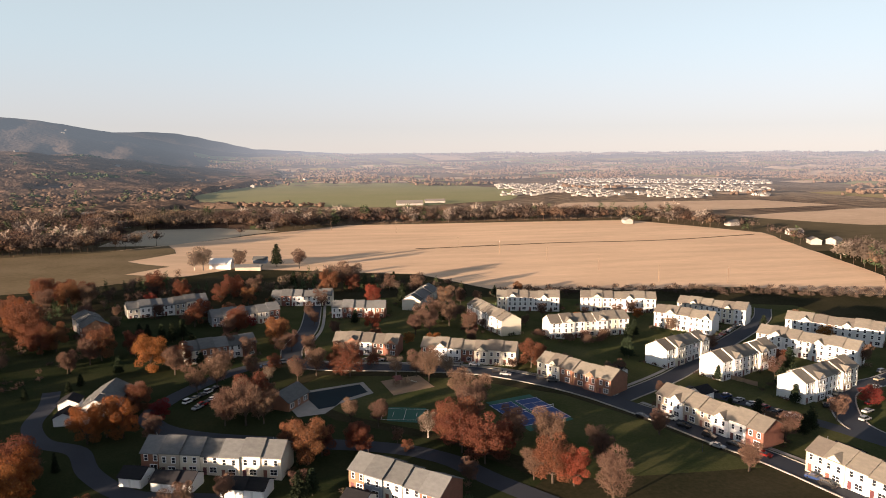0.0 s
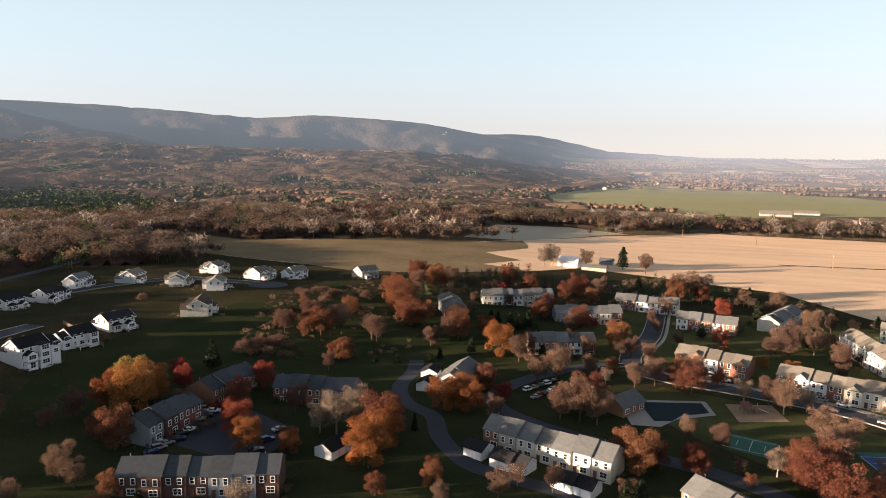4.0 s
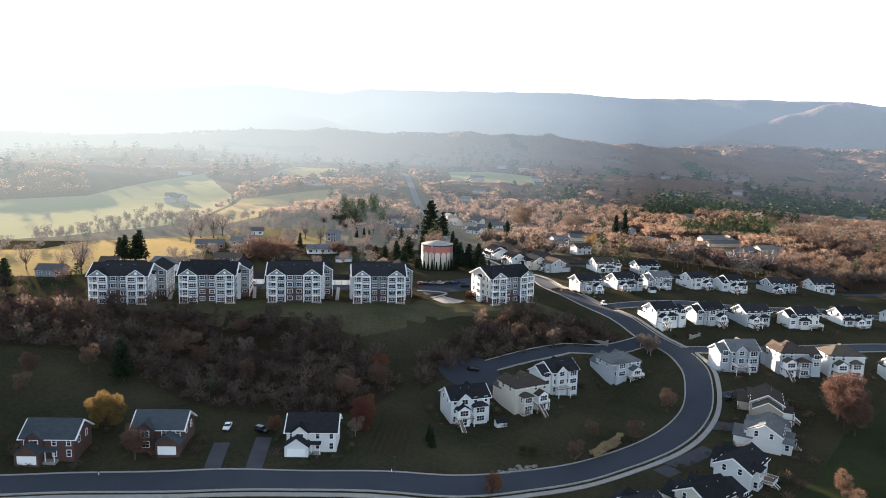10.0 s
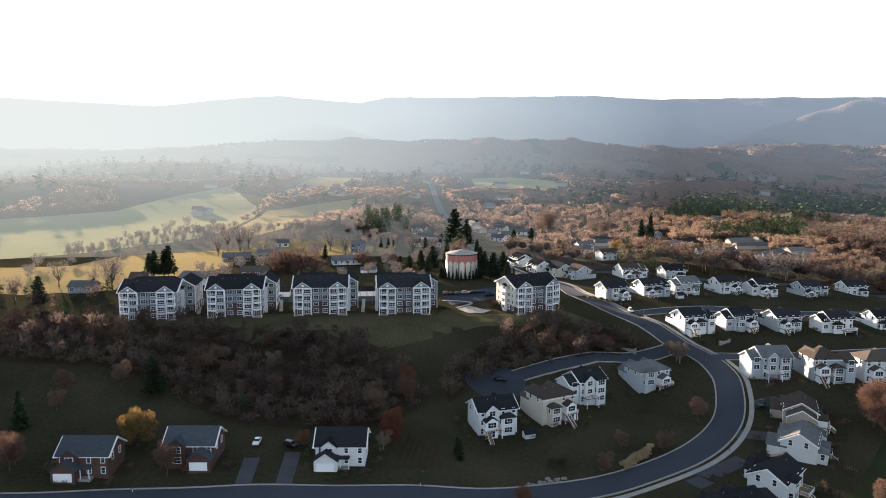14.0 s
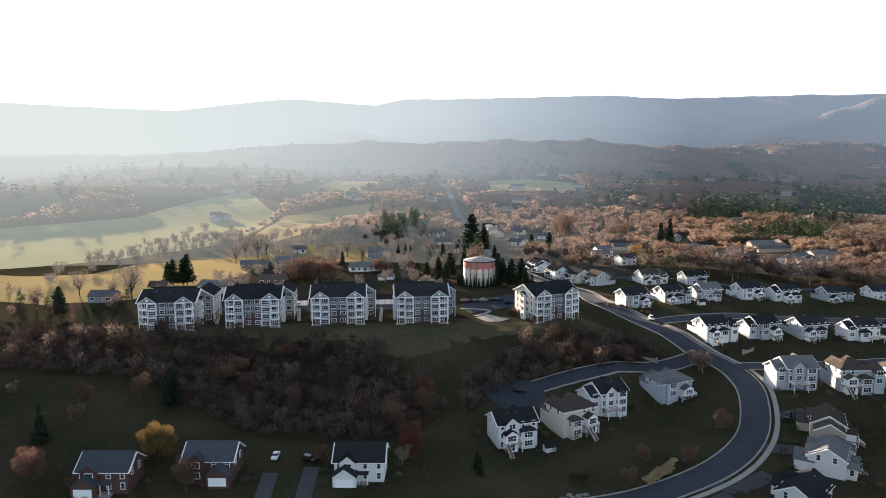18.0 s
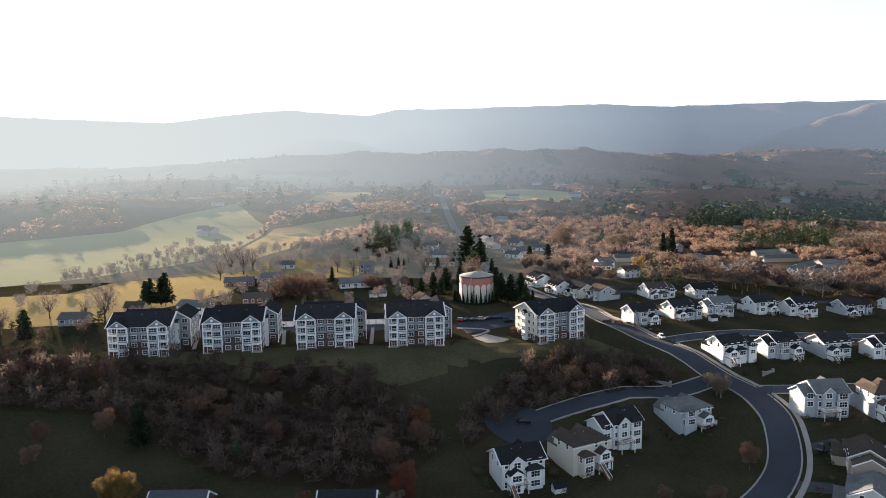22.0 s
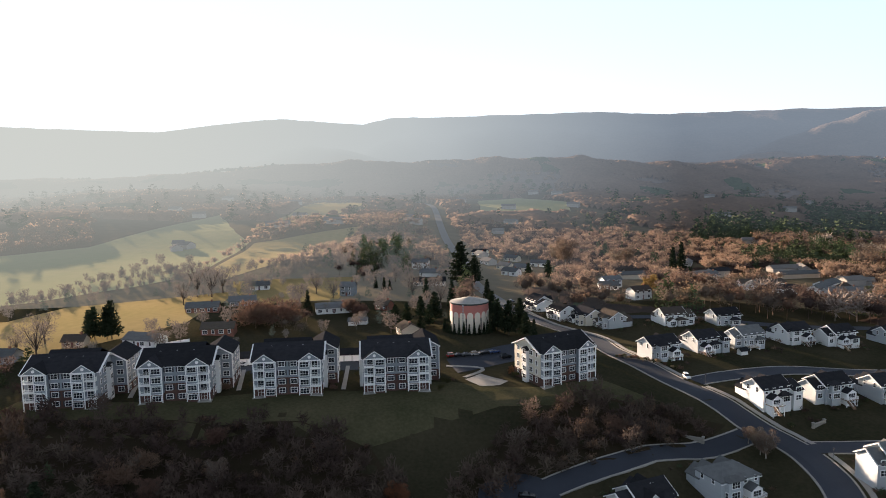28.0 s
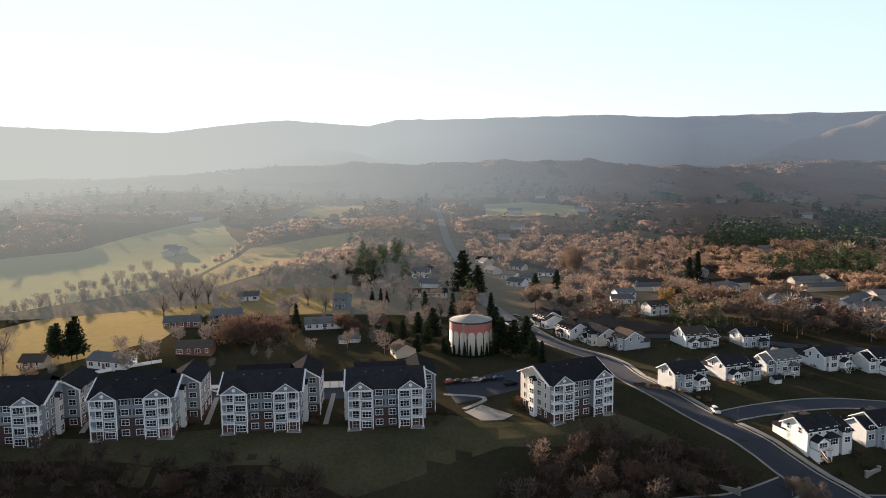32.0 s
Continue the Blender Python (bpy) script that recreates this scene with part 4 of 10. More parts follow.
# ---------------------------------------------------------------- detached houses


def deck(t, x, y, z, w=4.5, d=3.2, stairs=True):
    """A raised deck against the back wall at y, with rails and steps."""
    part("deck_floor", boxes((x - w / 2, x + w / 2, y, y + d, z - 0.25, z)), WOOD, t)
    for px in (x - w / 2 + 0.15, x + w / 2 - 0.15):
        part("deck_post", boxes((px - 0.1, px + 0.1, y + d - 0.3, y + d - 0.1, -4, z - 0.25)), TRIM, t)
    part("deck_rail", rail_bm(w), TRIM, t, at=pose(x - w / 2, y + d, z))
    part("deck_rail", rail_bm(d), TRIM, t, at=pose(x - w / 2, y, z, 0, 0, 90))
    part("deck_rail", rail_bm(d), TRIM, t, at=pose(x + w / 2, y, z, 0, 0, 90))
    if stairs:
        nst = max(3, int(z / 0.19) + 4)
        run, fall = nst * 0.26, nst * 0.19
        prof = [(y + d, z - 0.5)]
        for i in range(nst):
            prof += [(y + d + i * 0.26, z - i * 0.19), (y + d + (i + 1) * 0.26, z - i * 0.19)]
        prof += [(y + d + run, z - fall), (y + d + run, z - fall - 0.3)]
        part("stair_flight", prism(bmesh.new(), prof, "x", x + w / 2 - 1.1, x + w / 2), WOOD, t)
        for sx in (x + w / 2 - 1.16, x + w / 2):
            part("stair_rail", prism(bmesh.new(), [(y + d, z + 0.72), (y + d + run, z - fall + 0.72), (y + d + run, z - fall + 0.95), (y + d, z + 0.95)], "x", sx, sx + 0.06), TRIM, t)


def house(x, y, yaw, label, wall=SIDE_WHITE, roof=ROOF_DARK, w=13.0, d=9.5, eave=5.6, rise=3.2, base=0.0, wing=1, decked=True, hip=False, gables=1, garage=True, porch=False, side=False, seed=0, back_wall=None):
    """A detached house: front towards -y, back towards +y; base raises the ground floor over a walk-out cellar at the back."""
    rnd = random.Random(seed)
    t = thing("house", x, y, yaw, label, "house", "detached houses")
    far = math.hypot(x + 60, y) > 200
    eave, g = eave + base, base
    bw = back_wall or wall
    PLOTS.append((x, y, yaw, w + 4.0, d + 4.0))
    if seed % 3 and not side and w == 13.0:
        w = 11.0
    hx, hy = w / 2, d / 2
    if hip:
        part("wall", boxes((-hx, hx, -hy, hy, -3.5, eave)), wall, t)
        part("roof", hip_roof(-hx, hx, -hy, hy, eave, rise), roof, t)
    else:
        part("wall", gable_wall(bmesh.new(), -hx, hx, -hy, hy, -3.5, eave, rise), wall, t)
        part("roof", gable_roof(-hx, hx, -hy, hy, eave, rise), roof, t)
    # white corner boards and eave line
    shown = seen_side(x, y, yaw)
    if not hip:
        for sx in (-hx - 0.36, hx + 0.14):
            part("rake_board", gable_roof(sx, sx + 0.22, -hy - 0.02, hy + 0.02, eave - 0.3, rise, over=0.38 if not far else 0.36, thick=0.24), TRIM, t)
    for cy in (-hy - 0.42, hy + 0.34) if not far else ((-hy - 0.42,) if shown else (hy + 0.34,)):
        part("gutter", boxes((-hx - 0.4, hx + 0.4, cy, cy + 0.09, eave - 0.5, eave - 0.3)), TRIM, t)
    # cross gables towards the front and the back
    for k in range(gables):
        gx = (-hx * 0.45, hx * 0.5)[k % 2]
        gw = rnd.uniform(3.6, 4.6)
        part("gable", gable_wall(bmesh.new(), gx - gw / 2, gx + gw / 2, -hy - 0.8, -hy + 3, -3, eave, gw * 0.42, "y"), wall, t)
        part("gable_roof", gable_roof(gx - gw / 2, gx + gw / 2, -hy - 0.8, hy * 0.2, eave, gw * 0.42, "y", 0.3), roof, t)
        window(t, "wide", gx, -hy - 0.8, g + 3.7, -90, far)
        window(t, "wide", gx, -hy - 0.8, g + 0.9, -90, far)
    bgx = hx * rnd.choice((-0.45, 0.45))
    bw2, bd, bh = rnd.choice((1.9, 2.3)), rnd.choice((1.4, 2.6)), g + (2.7 if rnd.random() < 0.6 else 5.3)
    bm = boxes((bgx - bw2, bgx + bw2, hy - 0.5, hy + bd, -3, bh))
    part("bay", bm, bw, t)
    part("bay_roof", hip_roof(bgx - bw2, bgx + bw2, hy - 1.2, hy + bd, bh, 1.1), roof, t)
    hyb = hy + bd
    window(t, "bay", bgx, hyb, g + 0.8, 90, far)
    if bh > g + 4:
        window(t, "bay", bgx, hyb, g + 3.5, 90, far)
    for sx, fc in ((-bw2, 180), (bw2, 0)):
        window(t, "tall", bgx + sx, hy + bd / 2, g + 0.8, fc, True)
    if base > 1.5:
        window(t, "bay", bgx, hyb, -1.75 + 2.45, 90, far)
    if base > 1.5 and not hip and seed % 2 == 0:
        rx = -bgx * 0.75
        part("rear_gable", gable_wall(bmesh.new(), rx - 2.2, rx + 2.2, hy - 0.5, hy + 0.7, -3, eave, 1.9, "y"), bw, t)
        part("rear_gable_roof", gable_roof(rx - 2.2, rx + 2.2, hy - 3.4, hy + 0.7, eave, 1.9, "y", 0.3), roof, t)
        part("rake_board", gable_roof(rx - 2.2, rx + 2.2, hy + 0.98, hy + 1.06, eave - 0.2, 1.9, "y", 0.0, 0.2), TRIM, t)
        for zz in (g + 3.65, g + 0.85):
            window(t, "wide", rx, hy + 0.7, zz, 90, far)
    # a lower side block with its own gable
    if seed % 3 and not side:
        sd = -1 if wing > 0 and seed % 2 else 1
        s0, s1 = (hx, hx + 3.6) if sd > 0 else (-hx - 3.6, -hx)
        q0, q1 = -hy + 0.8, hy - (0.6, -1.4)[seed % 2]
        part("side_block", gable_wall(bmesh.new(), s0, s1, q0, q1, -3.5, eave - 0.9, rise * 0.86), wall, t)
        part("side_roof", gable_roof(s0 - (0.3 if sd > 0 else 0), s1 + (0.3 if sd < 0 else 0), q0, q1, eave - 0.9, rise * 0.86, over=0.3), roof, t)
        part("rake_board", gable_roof(s1 + 0.12 if sd > 0 else s0 - 0.34, s1 + 0.34 if sd > 0 else s0 - 0.12, q0, q1, eave - 1.18, rise * 0.86, over=0.3, thick=0.24), TRIM, t)
        for zz in (g + 0.85, g + 3.5):
            window(t, "wide", (s0 + s1) / 2, q1, zz, 90, True)
    # a glazed garden room under its own roof
    if seed % 4 != 2 and not porch:
        rx, rd = -bgx * 1.05, 2.6
        part("garden_room", boxes((rx - 1.9, rx + 1.9, hy - 0.2, hy + rd, -3, g + 2.6)), TRIM, t)
        part("garden_room_roof", gable_roof(rx - 1.9, rx + 1.9, hy - 0.6, hy + rd, g + 2.6, 1.2, "y", 0.3), roof, t)
        part("gable", prism(bmesh.new(), [(rx - 1.9, g + 2.6), (rx + 1.9, g + 2.6), (rx, g + 3.75)], "y", hy, hy + rd - 0.02), TRIM, t)
        window(t, "bay", rx, hy + rd, g + 0.7, 90, True)
        if base > 0.5:
            window(t, "door", rx, hy + rd, -0.9 if base < 2 else 0.2, 90, True)
    # windows on all sides
    for side, yy in ((-90, -hy), (90, hy)):
        if far and side == (90 if shown else -90):
            continue
        for fx in (-0.8, -0.25, 0.25, 0.8):
            if side == 90 and abs(fx * hx - bgx) < 2.6:
                if g + 5.2 < eave + 1 and hip is False:
                    window(t, "tall", fx * hx, yy, g + 3.75, side, far)
                continue
            window(t, "tall", fx * hx, yy, g + 3.65, side, far)
            if side == 90 and base > 1.5:
                window(t, "tall", fx * hx, yy, 0.7, side, far)
            if not (side == -90 and fx == -0.25):
                window(t, "wide" if fx == 0.25 and side == 90 else "tall", fx * hx, yy, g + 0.85, side, far)
    for sx, side in ((-hx, 180), (hx, 0)):
        for fy in (-0.45, 0.4):
            window(t, "tall", sx, fy * hy, g + 3.65, side, far)
    part("door", boxes((-hx * 0.25 - 0.55, -hx * 0.25 + 0.55, -hy - 0.07, -hy + 0.05, g + 0.1, g + 2.25)), DOOR, t)
    if garage and wing:
        wx0, wx1 = (hx, hx + 6.2) if wing > 0 else (-hx - 6.2, -hx)
        if not side:
            wx0, wx1 = (hx - 6.1, hx - 0.05) if wing > 0 else (-hx + 0.05, -hx + 6.1)
        gy0, gy1 = (-hy - 1.5, hy - 2.5) if side else (-hy - 3.4, -hy + 1.5)
        part("garage", gable_wall(bmesh.new(), wx0, wx1, gy0, gy1, -3.5, g + 2.9, 2.2, "y"), wall, t)
        part("garage_roof", gable_roof(wx0, wx1, gy0, gy1, g + 2.9, 2.2, "y", 0.35), roof, t)
        part("garage_door", boxes((wx0 + 0.7, wx1 - 0.7, gy0 - 0.07, gy0 + 0.05, g + 0.05, g + 2.3)), TRIM, t)
    if porch:
        part("porch_roof", boxes((-hx, hx * 0.4, -hy - 2.0, -hy, g + 2.7, g + 2.95)), roof, t)
        for i in range(5):
            px = -hx + 0.2 + i * (hx * 1.4 - 0.4) / 4
            part("porch_post", boxes((px - 0.09, px + 0.09, -hy - 1.9, -hy - 1.72, g + 0.1, g + 2.7)), TRIM, t)
        part("porch_floor", boxes((-hx, hx * 0.4, -hy - 2.0, -hy, -1.5, g + 0.1)), CONCRETE, t)
    if decked:
        deck(t, -bgx * 0.9, hy, g + (0.05 if base > 1 else 0.4), rnd.uniform(4.6, 6.4), 3.4, rnd.random() < 0.7)
    for i in range(0 if far else 2):
        px = rnd.uniform(-hx * 0.7, hx * 0.7)
        part("vent_pipe", boxes((px, px + 0.14, 1.2, 1.34, eave, eave + rise * 0.75 + 0.4)), METAL, t)
    return t


house(-333.7, 87.5, -70, "pale grey two-storey house with dark shingle roof and rear deck", SIDE_PALE, ROOF_DARK, base=0.9, eave=5.0, rise=2.7, wing=-1, hip=False, gables=1, decked=True, side=False, seed=0)
house(-345.5, 108.8, -71, "pale grey two-storey house with dark shingle roof and rear deck", SIDE_PALE, ROOF_DARK, base=0.9, eave=5.0, rise=2.7, wing=1, hip=False, gables=2, decked=True, side=False, seed=1)
house(-354.0, 131.0, -72, "pale grey two-storey house with grey shingle roof and rear deck", SIDE_PALE, ROOF_GREY, base=0.9, eave=5.0, rise=2.7, wing=-1, hip=False, gables=1, decked=True, side=False, seed=2)
house(-368.1, 157.4, -73, "white two-storey house with dark shingle roof and rear deck", SIDE_WHITE, ROOF_DARK, base=0.9, eave=5.0, rise=2.7, wing=1, hip=False, gables=2, decked=True, side=False, seed=3)
house(-366.0, 176.6, -74, "white two-storey house with dark shingle roof and rear deck", SIDE_WHITE, ROOF_DARK, base=0.9, eave=5.0, rise=2.7, wing=-1, hip=False, gables=1, decked=True, side=False, seed=4)
house(-369.7, 203.2, -78, "pale grey two-storey house with dark shingle roof", SIDE_PALE, ROOF_DARK, base=0.0, eave=5.0, rise=2.7, wing=1, hip=False, gables=2, decked=True, side=False, seed=5)
house(-385.0, 237.5, -80, "white two-storey house with dark shingle roof", SIDE_WHITE, ROOF_DARK, base=0.0, eave=5.0, rise=2.7, wing=-1, hip=False, gables=1, decked=True, side=False, seed=6)
house(-288.9, 109.1, -72, "white two-storey house with dark shingle roof and rear deck", SIDE_WHITE, ROOF_DARK, base=0.9, eave=5.0, rise=2.7, wing=1, hip=False, gables=2, decked=True, side=False, seed=7)
house(-295.9, 133.4, -74, "pale grey two-storey house with dark shingle roof and rear deck", SIDE_PALE, ROOF_DARK, base=0.9, eave=5.0, rise=2.7, wing=-1, hip=False, gables=1, decked=True, side=False, seed=8)
house(-296.8, 153.6, -76, "pale grey two-storey house with dark shingle roof and rear deck", SIDE_PALE, ROOF_DARK, base=0.9, eave=5.0, rise=2.7, wing=1, hip=False, gables=2, decked=True, side=False, seed=9)
house(-296.0, 176.3, -80, "white two-storey house with dark shingle roof and rear deck", SIDE_WHITE, ROOF_DARK, base=0.9, eave=5.0, rise=2.7, wing=-1, hip=False, gables=1, decked=True, side=False, seed=10)
house(-305.7, 203.1, -82, "white two-storey house with dark shingle roof", SIDE_WHITE, ROOF_DARK, base=0.0, eave=5.0, rise=2.7, wing=1, hip=False, gables=2, decked=True, side=False, seed=11)
house(-328.1, 245.5, -84, "white two-storey house with dark shingle roof", SIDE_WHITE, ROOF_DARK, base=0.0, eave=5.0, rise=2.7, wing=-1, hip=False, gables=1, decked=True, side=False, seed=12)
house(-326.0, 266.7, -84, "white two-storey house with dark shingle roof", SIDE_WHITE, ROOF_DARK, base=0.0, eave=5.0, rise=2.7, wing=1, hip=False, gables=2, decked=True, side=False, seed=13)
house(-342.3, 301.5, -80, "white two-storey house with grey shingle roof", SIDE_WHITE, ROOF_GREY, base=0.0, eave=5.0, rise=2.7, wing=-1, hip=False, gables=1, decked=True, side=False, seed=14)
house(-321.8, 322.2, -75, "pale grey two-storey house with tan shingle roof", SIDE_PALE, ROOF_TAN, base=0.0, eave=5.0, rise=2.7, wing=1, hip=False, gables=2, decked=True, side=False, seed=15)
house(-291.9, 327.8, -60, "white two-storey house with tan shingle roof", SIDE_WHITE, ROOF_TAN, base=0.0, eave=5.0, rise=2.7, wing=-1, hip=False, gables=1, decked=True, side=False, seed=16)
house(-298.6, 369.1, -75, "white two-storey house with tan shingle roof", SIDE_WHITE, ROOF_TAN, base=0.0, eave=5.0, rise=2.7, wing=1, hip=False, gables=2, decked=True, side=False, seed=17)
house(-262.8, 325.9, -60, "white two-storey house with tan shingle roof", SIDE_WHITE, ROOF_TAN, base=0.0, eave=5.0, rise=2.7, wing=-1, hip=False, gables=1, decked=True, side=False, seed=18)
house(-261.3, 365.7, -95, "white two-storey house with tan shingle roof", SIDE_WHITE, ROOF_TAN, base=0.0, eave=5.0, rise=2.7, wing=1, hip=False, gables=2, decked=True, side=False, seed=19)
house(-245.1, 383.3, -110, "white two-storey house with tan shingle roof", SIDE_WHITE, ROOF_TAN, base=0.0, eave=5.0, rise=2.7, wing=-1, hip=False, gables=1, decked=True, side=False, seed=20)
house(-205.0, 405.0, -120, "tan two-storey house with a tan shingle roof at the court", SIDE_TAN, ROOF_TAN, base=0.0, eave=5.0, rise=2.7, wing=1, hip=False, gables=2, decked=False, side=True, seed=44)
house(-229.3, 271.3, -60, "cream two-storey house with brown shingle roof and rear deck", SIDE_CREAM, ROOF_BROWN, base=0.9, eave=5.0, rise=2.7, wing=1, hip=False, gables=2, decked=True, side=False, seed=21)
house(-239.9, 120.7, -84, "pale grey two-storey house with grey shingle roof and rear deck", SIDE_PALE, ROOF_GREY, base=2.6, eave=5.2, rise=2.8, wing=-1, hip=False, gables=1, decked=True, side=False, seed=22)
house(-238.4, 138.5, -88, "pale grey two-storey house with brown shingle roof and rear deck", SIDE_PALE, ROOF_BROWN, base=2.6, eave=5.2, rise=2.8, wing=1, hip=True, gables=2, decked=True, side=False, seed=23)
house(-238.6, 158.3, -90, "white two-storey house with brown shingle roof and rear deck", SIDE_WHITE, ROOF_BROWN, base=2.6, eave=5.2, rise=2.8, wing=-1, hip=True, gables=1, decked=True, side=False, seed=24)
house(-233.1, 180.0, -96, "white two-storey house with dark shingle roof and rear deck", SIDE_WHITE, ROOF_DARK, base=2.6, eave=5.2, rise=2.8, wing=1, hip=False, gables=2, decked=True, side=False, seed=25)
house(-239.0, 207.9, -98, "white two-storey house with dark shingle roof", SIDE_WHITE, ROOF_DARK, base=0.0, eave=5.0, rise=2.7, wing=-1, hip=False, gables=1, decked=True, side=False, seed=26)
house(-243.7, 232.2, -100, "cream two-storey house with dark shingle roof", SIDE_CREAM, ROOF_DARK, base=0.0, eave=5.0, rise=2.7, wing=1, hip=False, gables=2, decked=True, side=False, seed=27)
house(-205.3, 114.0, -25, "tan two-storey house with brown shingle roof", SIDE_TAN, ROOF_BROWN, base=0.0, eave=5.0, rise=2.7, wing=-1, hip=False, gables=1, decked=True, side=False, seed=28)
house(-189.4, 106.1, -33, "white two-storey house with grey shingle roof", SIDE_WHITE, ROOF_GREY, base=0.0, eave=5.0, rise=2.7, wing=1, hip=False, gables=2, decked=True, side=False, seed=29)
house(-169.6, 89.2, -45, "white two-storey house with dark shingle roof", SIDE_WHITE, ROOF_DARK, base=0.0, eave=5.0, rise=2.7, wing=-1, hip=False, gables=1, decked=True, side=False, seed=30)
house(-152.7, 72.3, -55, "cream two-storey house with dark shingle roof", SIDE_CREAM, ROOF_DARK, base=0.0, eave=5.0, rise=2.7, wing=1, hip=False, gables=2, decked=True, side=False, seed=31)
house(-147.1, 54.0, -62, "white two-storey house with dark shingle roof", SIDE_WHITE, ROOF_DARK, base=0.0, eave=5.0, rise=2.7, wing=-1, hip=False, gables=1, decked=True, side=False, seed=32)
house(-244.4, 78.0, -68, "pale grey two-storey house with grey shingle roof and rear deck", SIDE_PALE, ROOF_GREY, base=0.9, eave=5.0, rise=2.7, wing=1, hip=True, gables=2, decked=True, side=False, seed=33)
house(-234.4, 53.1, -65, "white two-storey house with dark shingle roof and rear deck", SIDE_WHITE, ROOF_DARK, base=2.6, eave=5.2, rise=2.8, wing=-1, hip=False, gables=1, decked=True, side=False, seed=34)
house(-219.4, 38.6, -63, "cream two-storey house with brown shingle roof and rear deck", SIDE_CREAM, ROOF_BROWN, base=2.6, eave=5.2, rise=2.8, wing=1, hip=True, gables=2, decked=True, side=True, seed=35)
house(-210.6, 18.6, -72, "white two-storey house with dark shingle roof and rear deck", SIDE_WHITE, ROOF_DARK, base=2.6, eave=5.2, rise=2.8, wing=-1, hip=False, gables=1, decked=True, side=False, seed=36)
house(-434.6, 54.9, 200, "white two-storey house with dark shingle roof", SIDE_WHITE, ROOF_DARK, base=0.0, eave=5.0, rise=2.7, wing=1, hip=False, gables=2, decked=False, side=False, seed=37)
house(-405.9, 62.5, 200, "white two-storey house with dark shingle roof", SIDE_WHITE, ROOF_DARK, base=0.0, eave=5.0, rise=2.7, wing=-1, hip=False, gables=1, decked=False, side=False, seed=38)
house(-397.3, 73.0, 200, "cream two-storey house with dark shingle roof", SIDE_CREAM, ROOF_DARK, base=0.0, eave=5.0, rise=2.7, wing=1, hip=False, gables=2, decked=False, side=False, seed=39)
house(-389.5, 82.6, 200, "pale grey two-storey house with brown shingle roof", SIDE_PALE, ROOF_BROWN, base=0.0, eave=5.0, rise=2.7, wing=-1, hip=False, gables=1, decked=False, side=False, seed=40)
house(-390.7, 111.0, -78, "white two-storey house with brown shingle roof", SIDE_WHITE, ROOF_BROWN, base=0.0, eave=5.0, rise=2.7, wing=1, hip=False, gables=2, decked=False, side=False, seed=41)
house(-392.7, 136.9, -76, "pale grey two-storey house with dark shingle roof", SIDE_PALE, ROOF_DARK, base=0.0, eave=5.0, rise=2.7, wing=-1, hip=False, gables=1, decked=False, side=False, seed=42)
house(-178.9, -24.7, 90, "two-storey white house facing the street", SIDE_WHITE, ROOF_DARK, wing=-1, gables=1, decked=False, side=True, porch=True, seed=156)
house(-178.5, -64.3, 90, "two-storey dark brick house facing the street", BRICK_DARK, ROOF_DIM_GREY, wing=1, gables=1, decked=False, side=True, porch=False, seed=157)
house(-172.9, -89.4, 90, "two-storey dark brick house facing the street", BRICK_DARK, ROOF_DIM_GREY, wing=-1, gables=1, decked=False, side=True, porch=True, seed=158)

# ---------------------------------------------------------------- apartment buildings


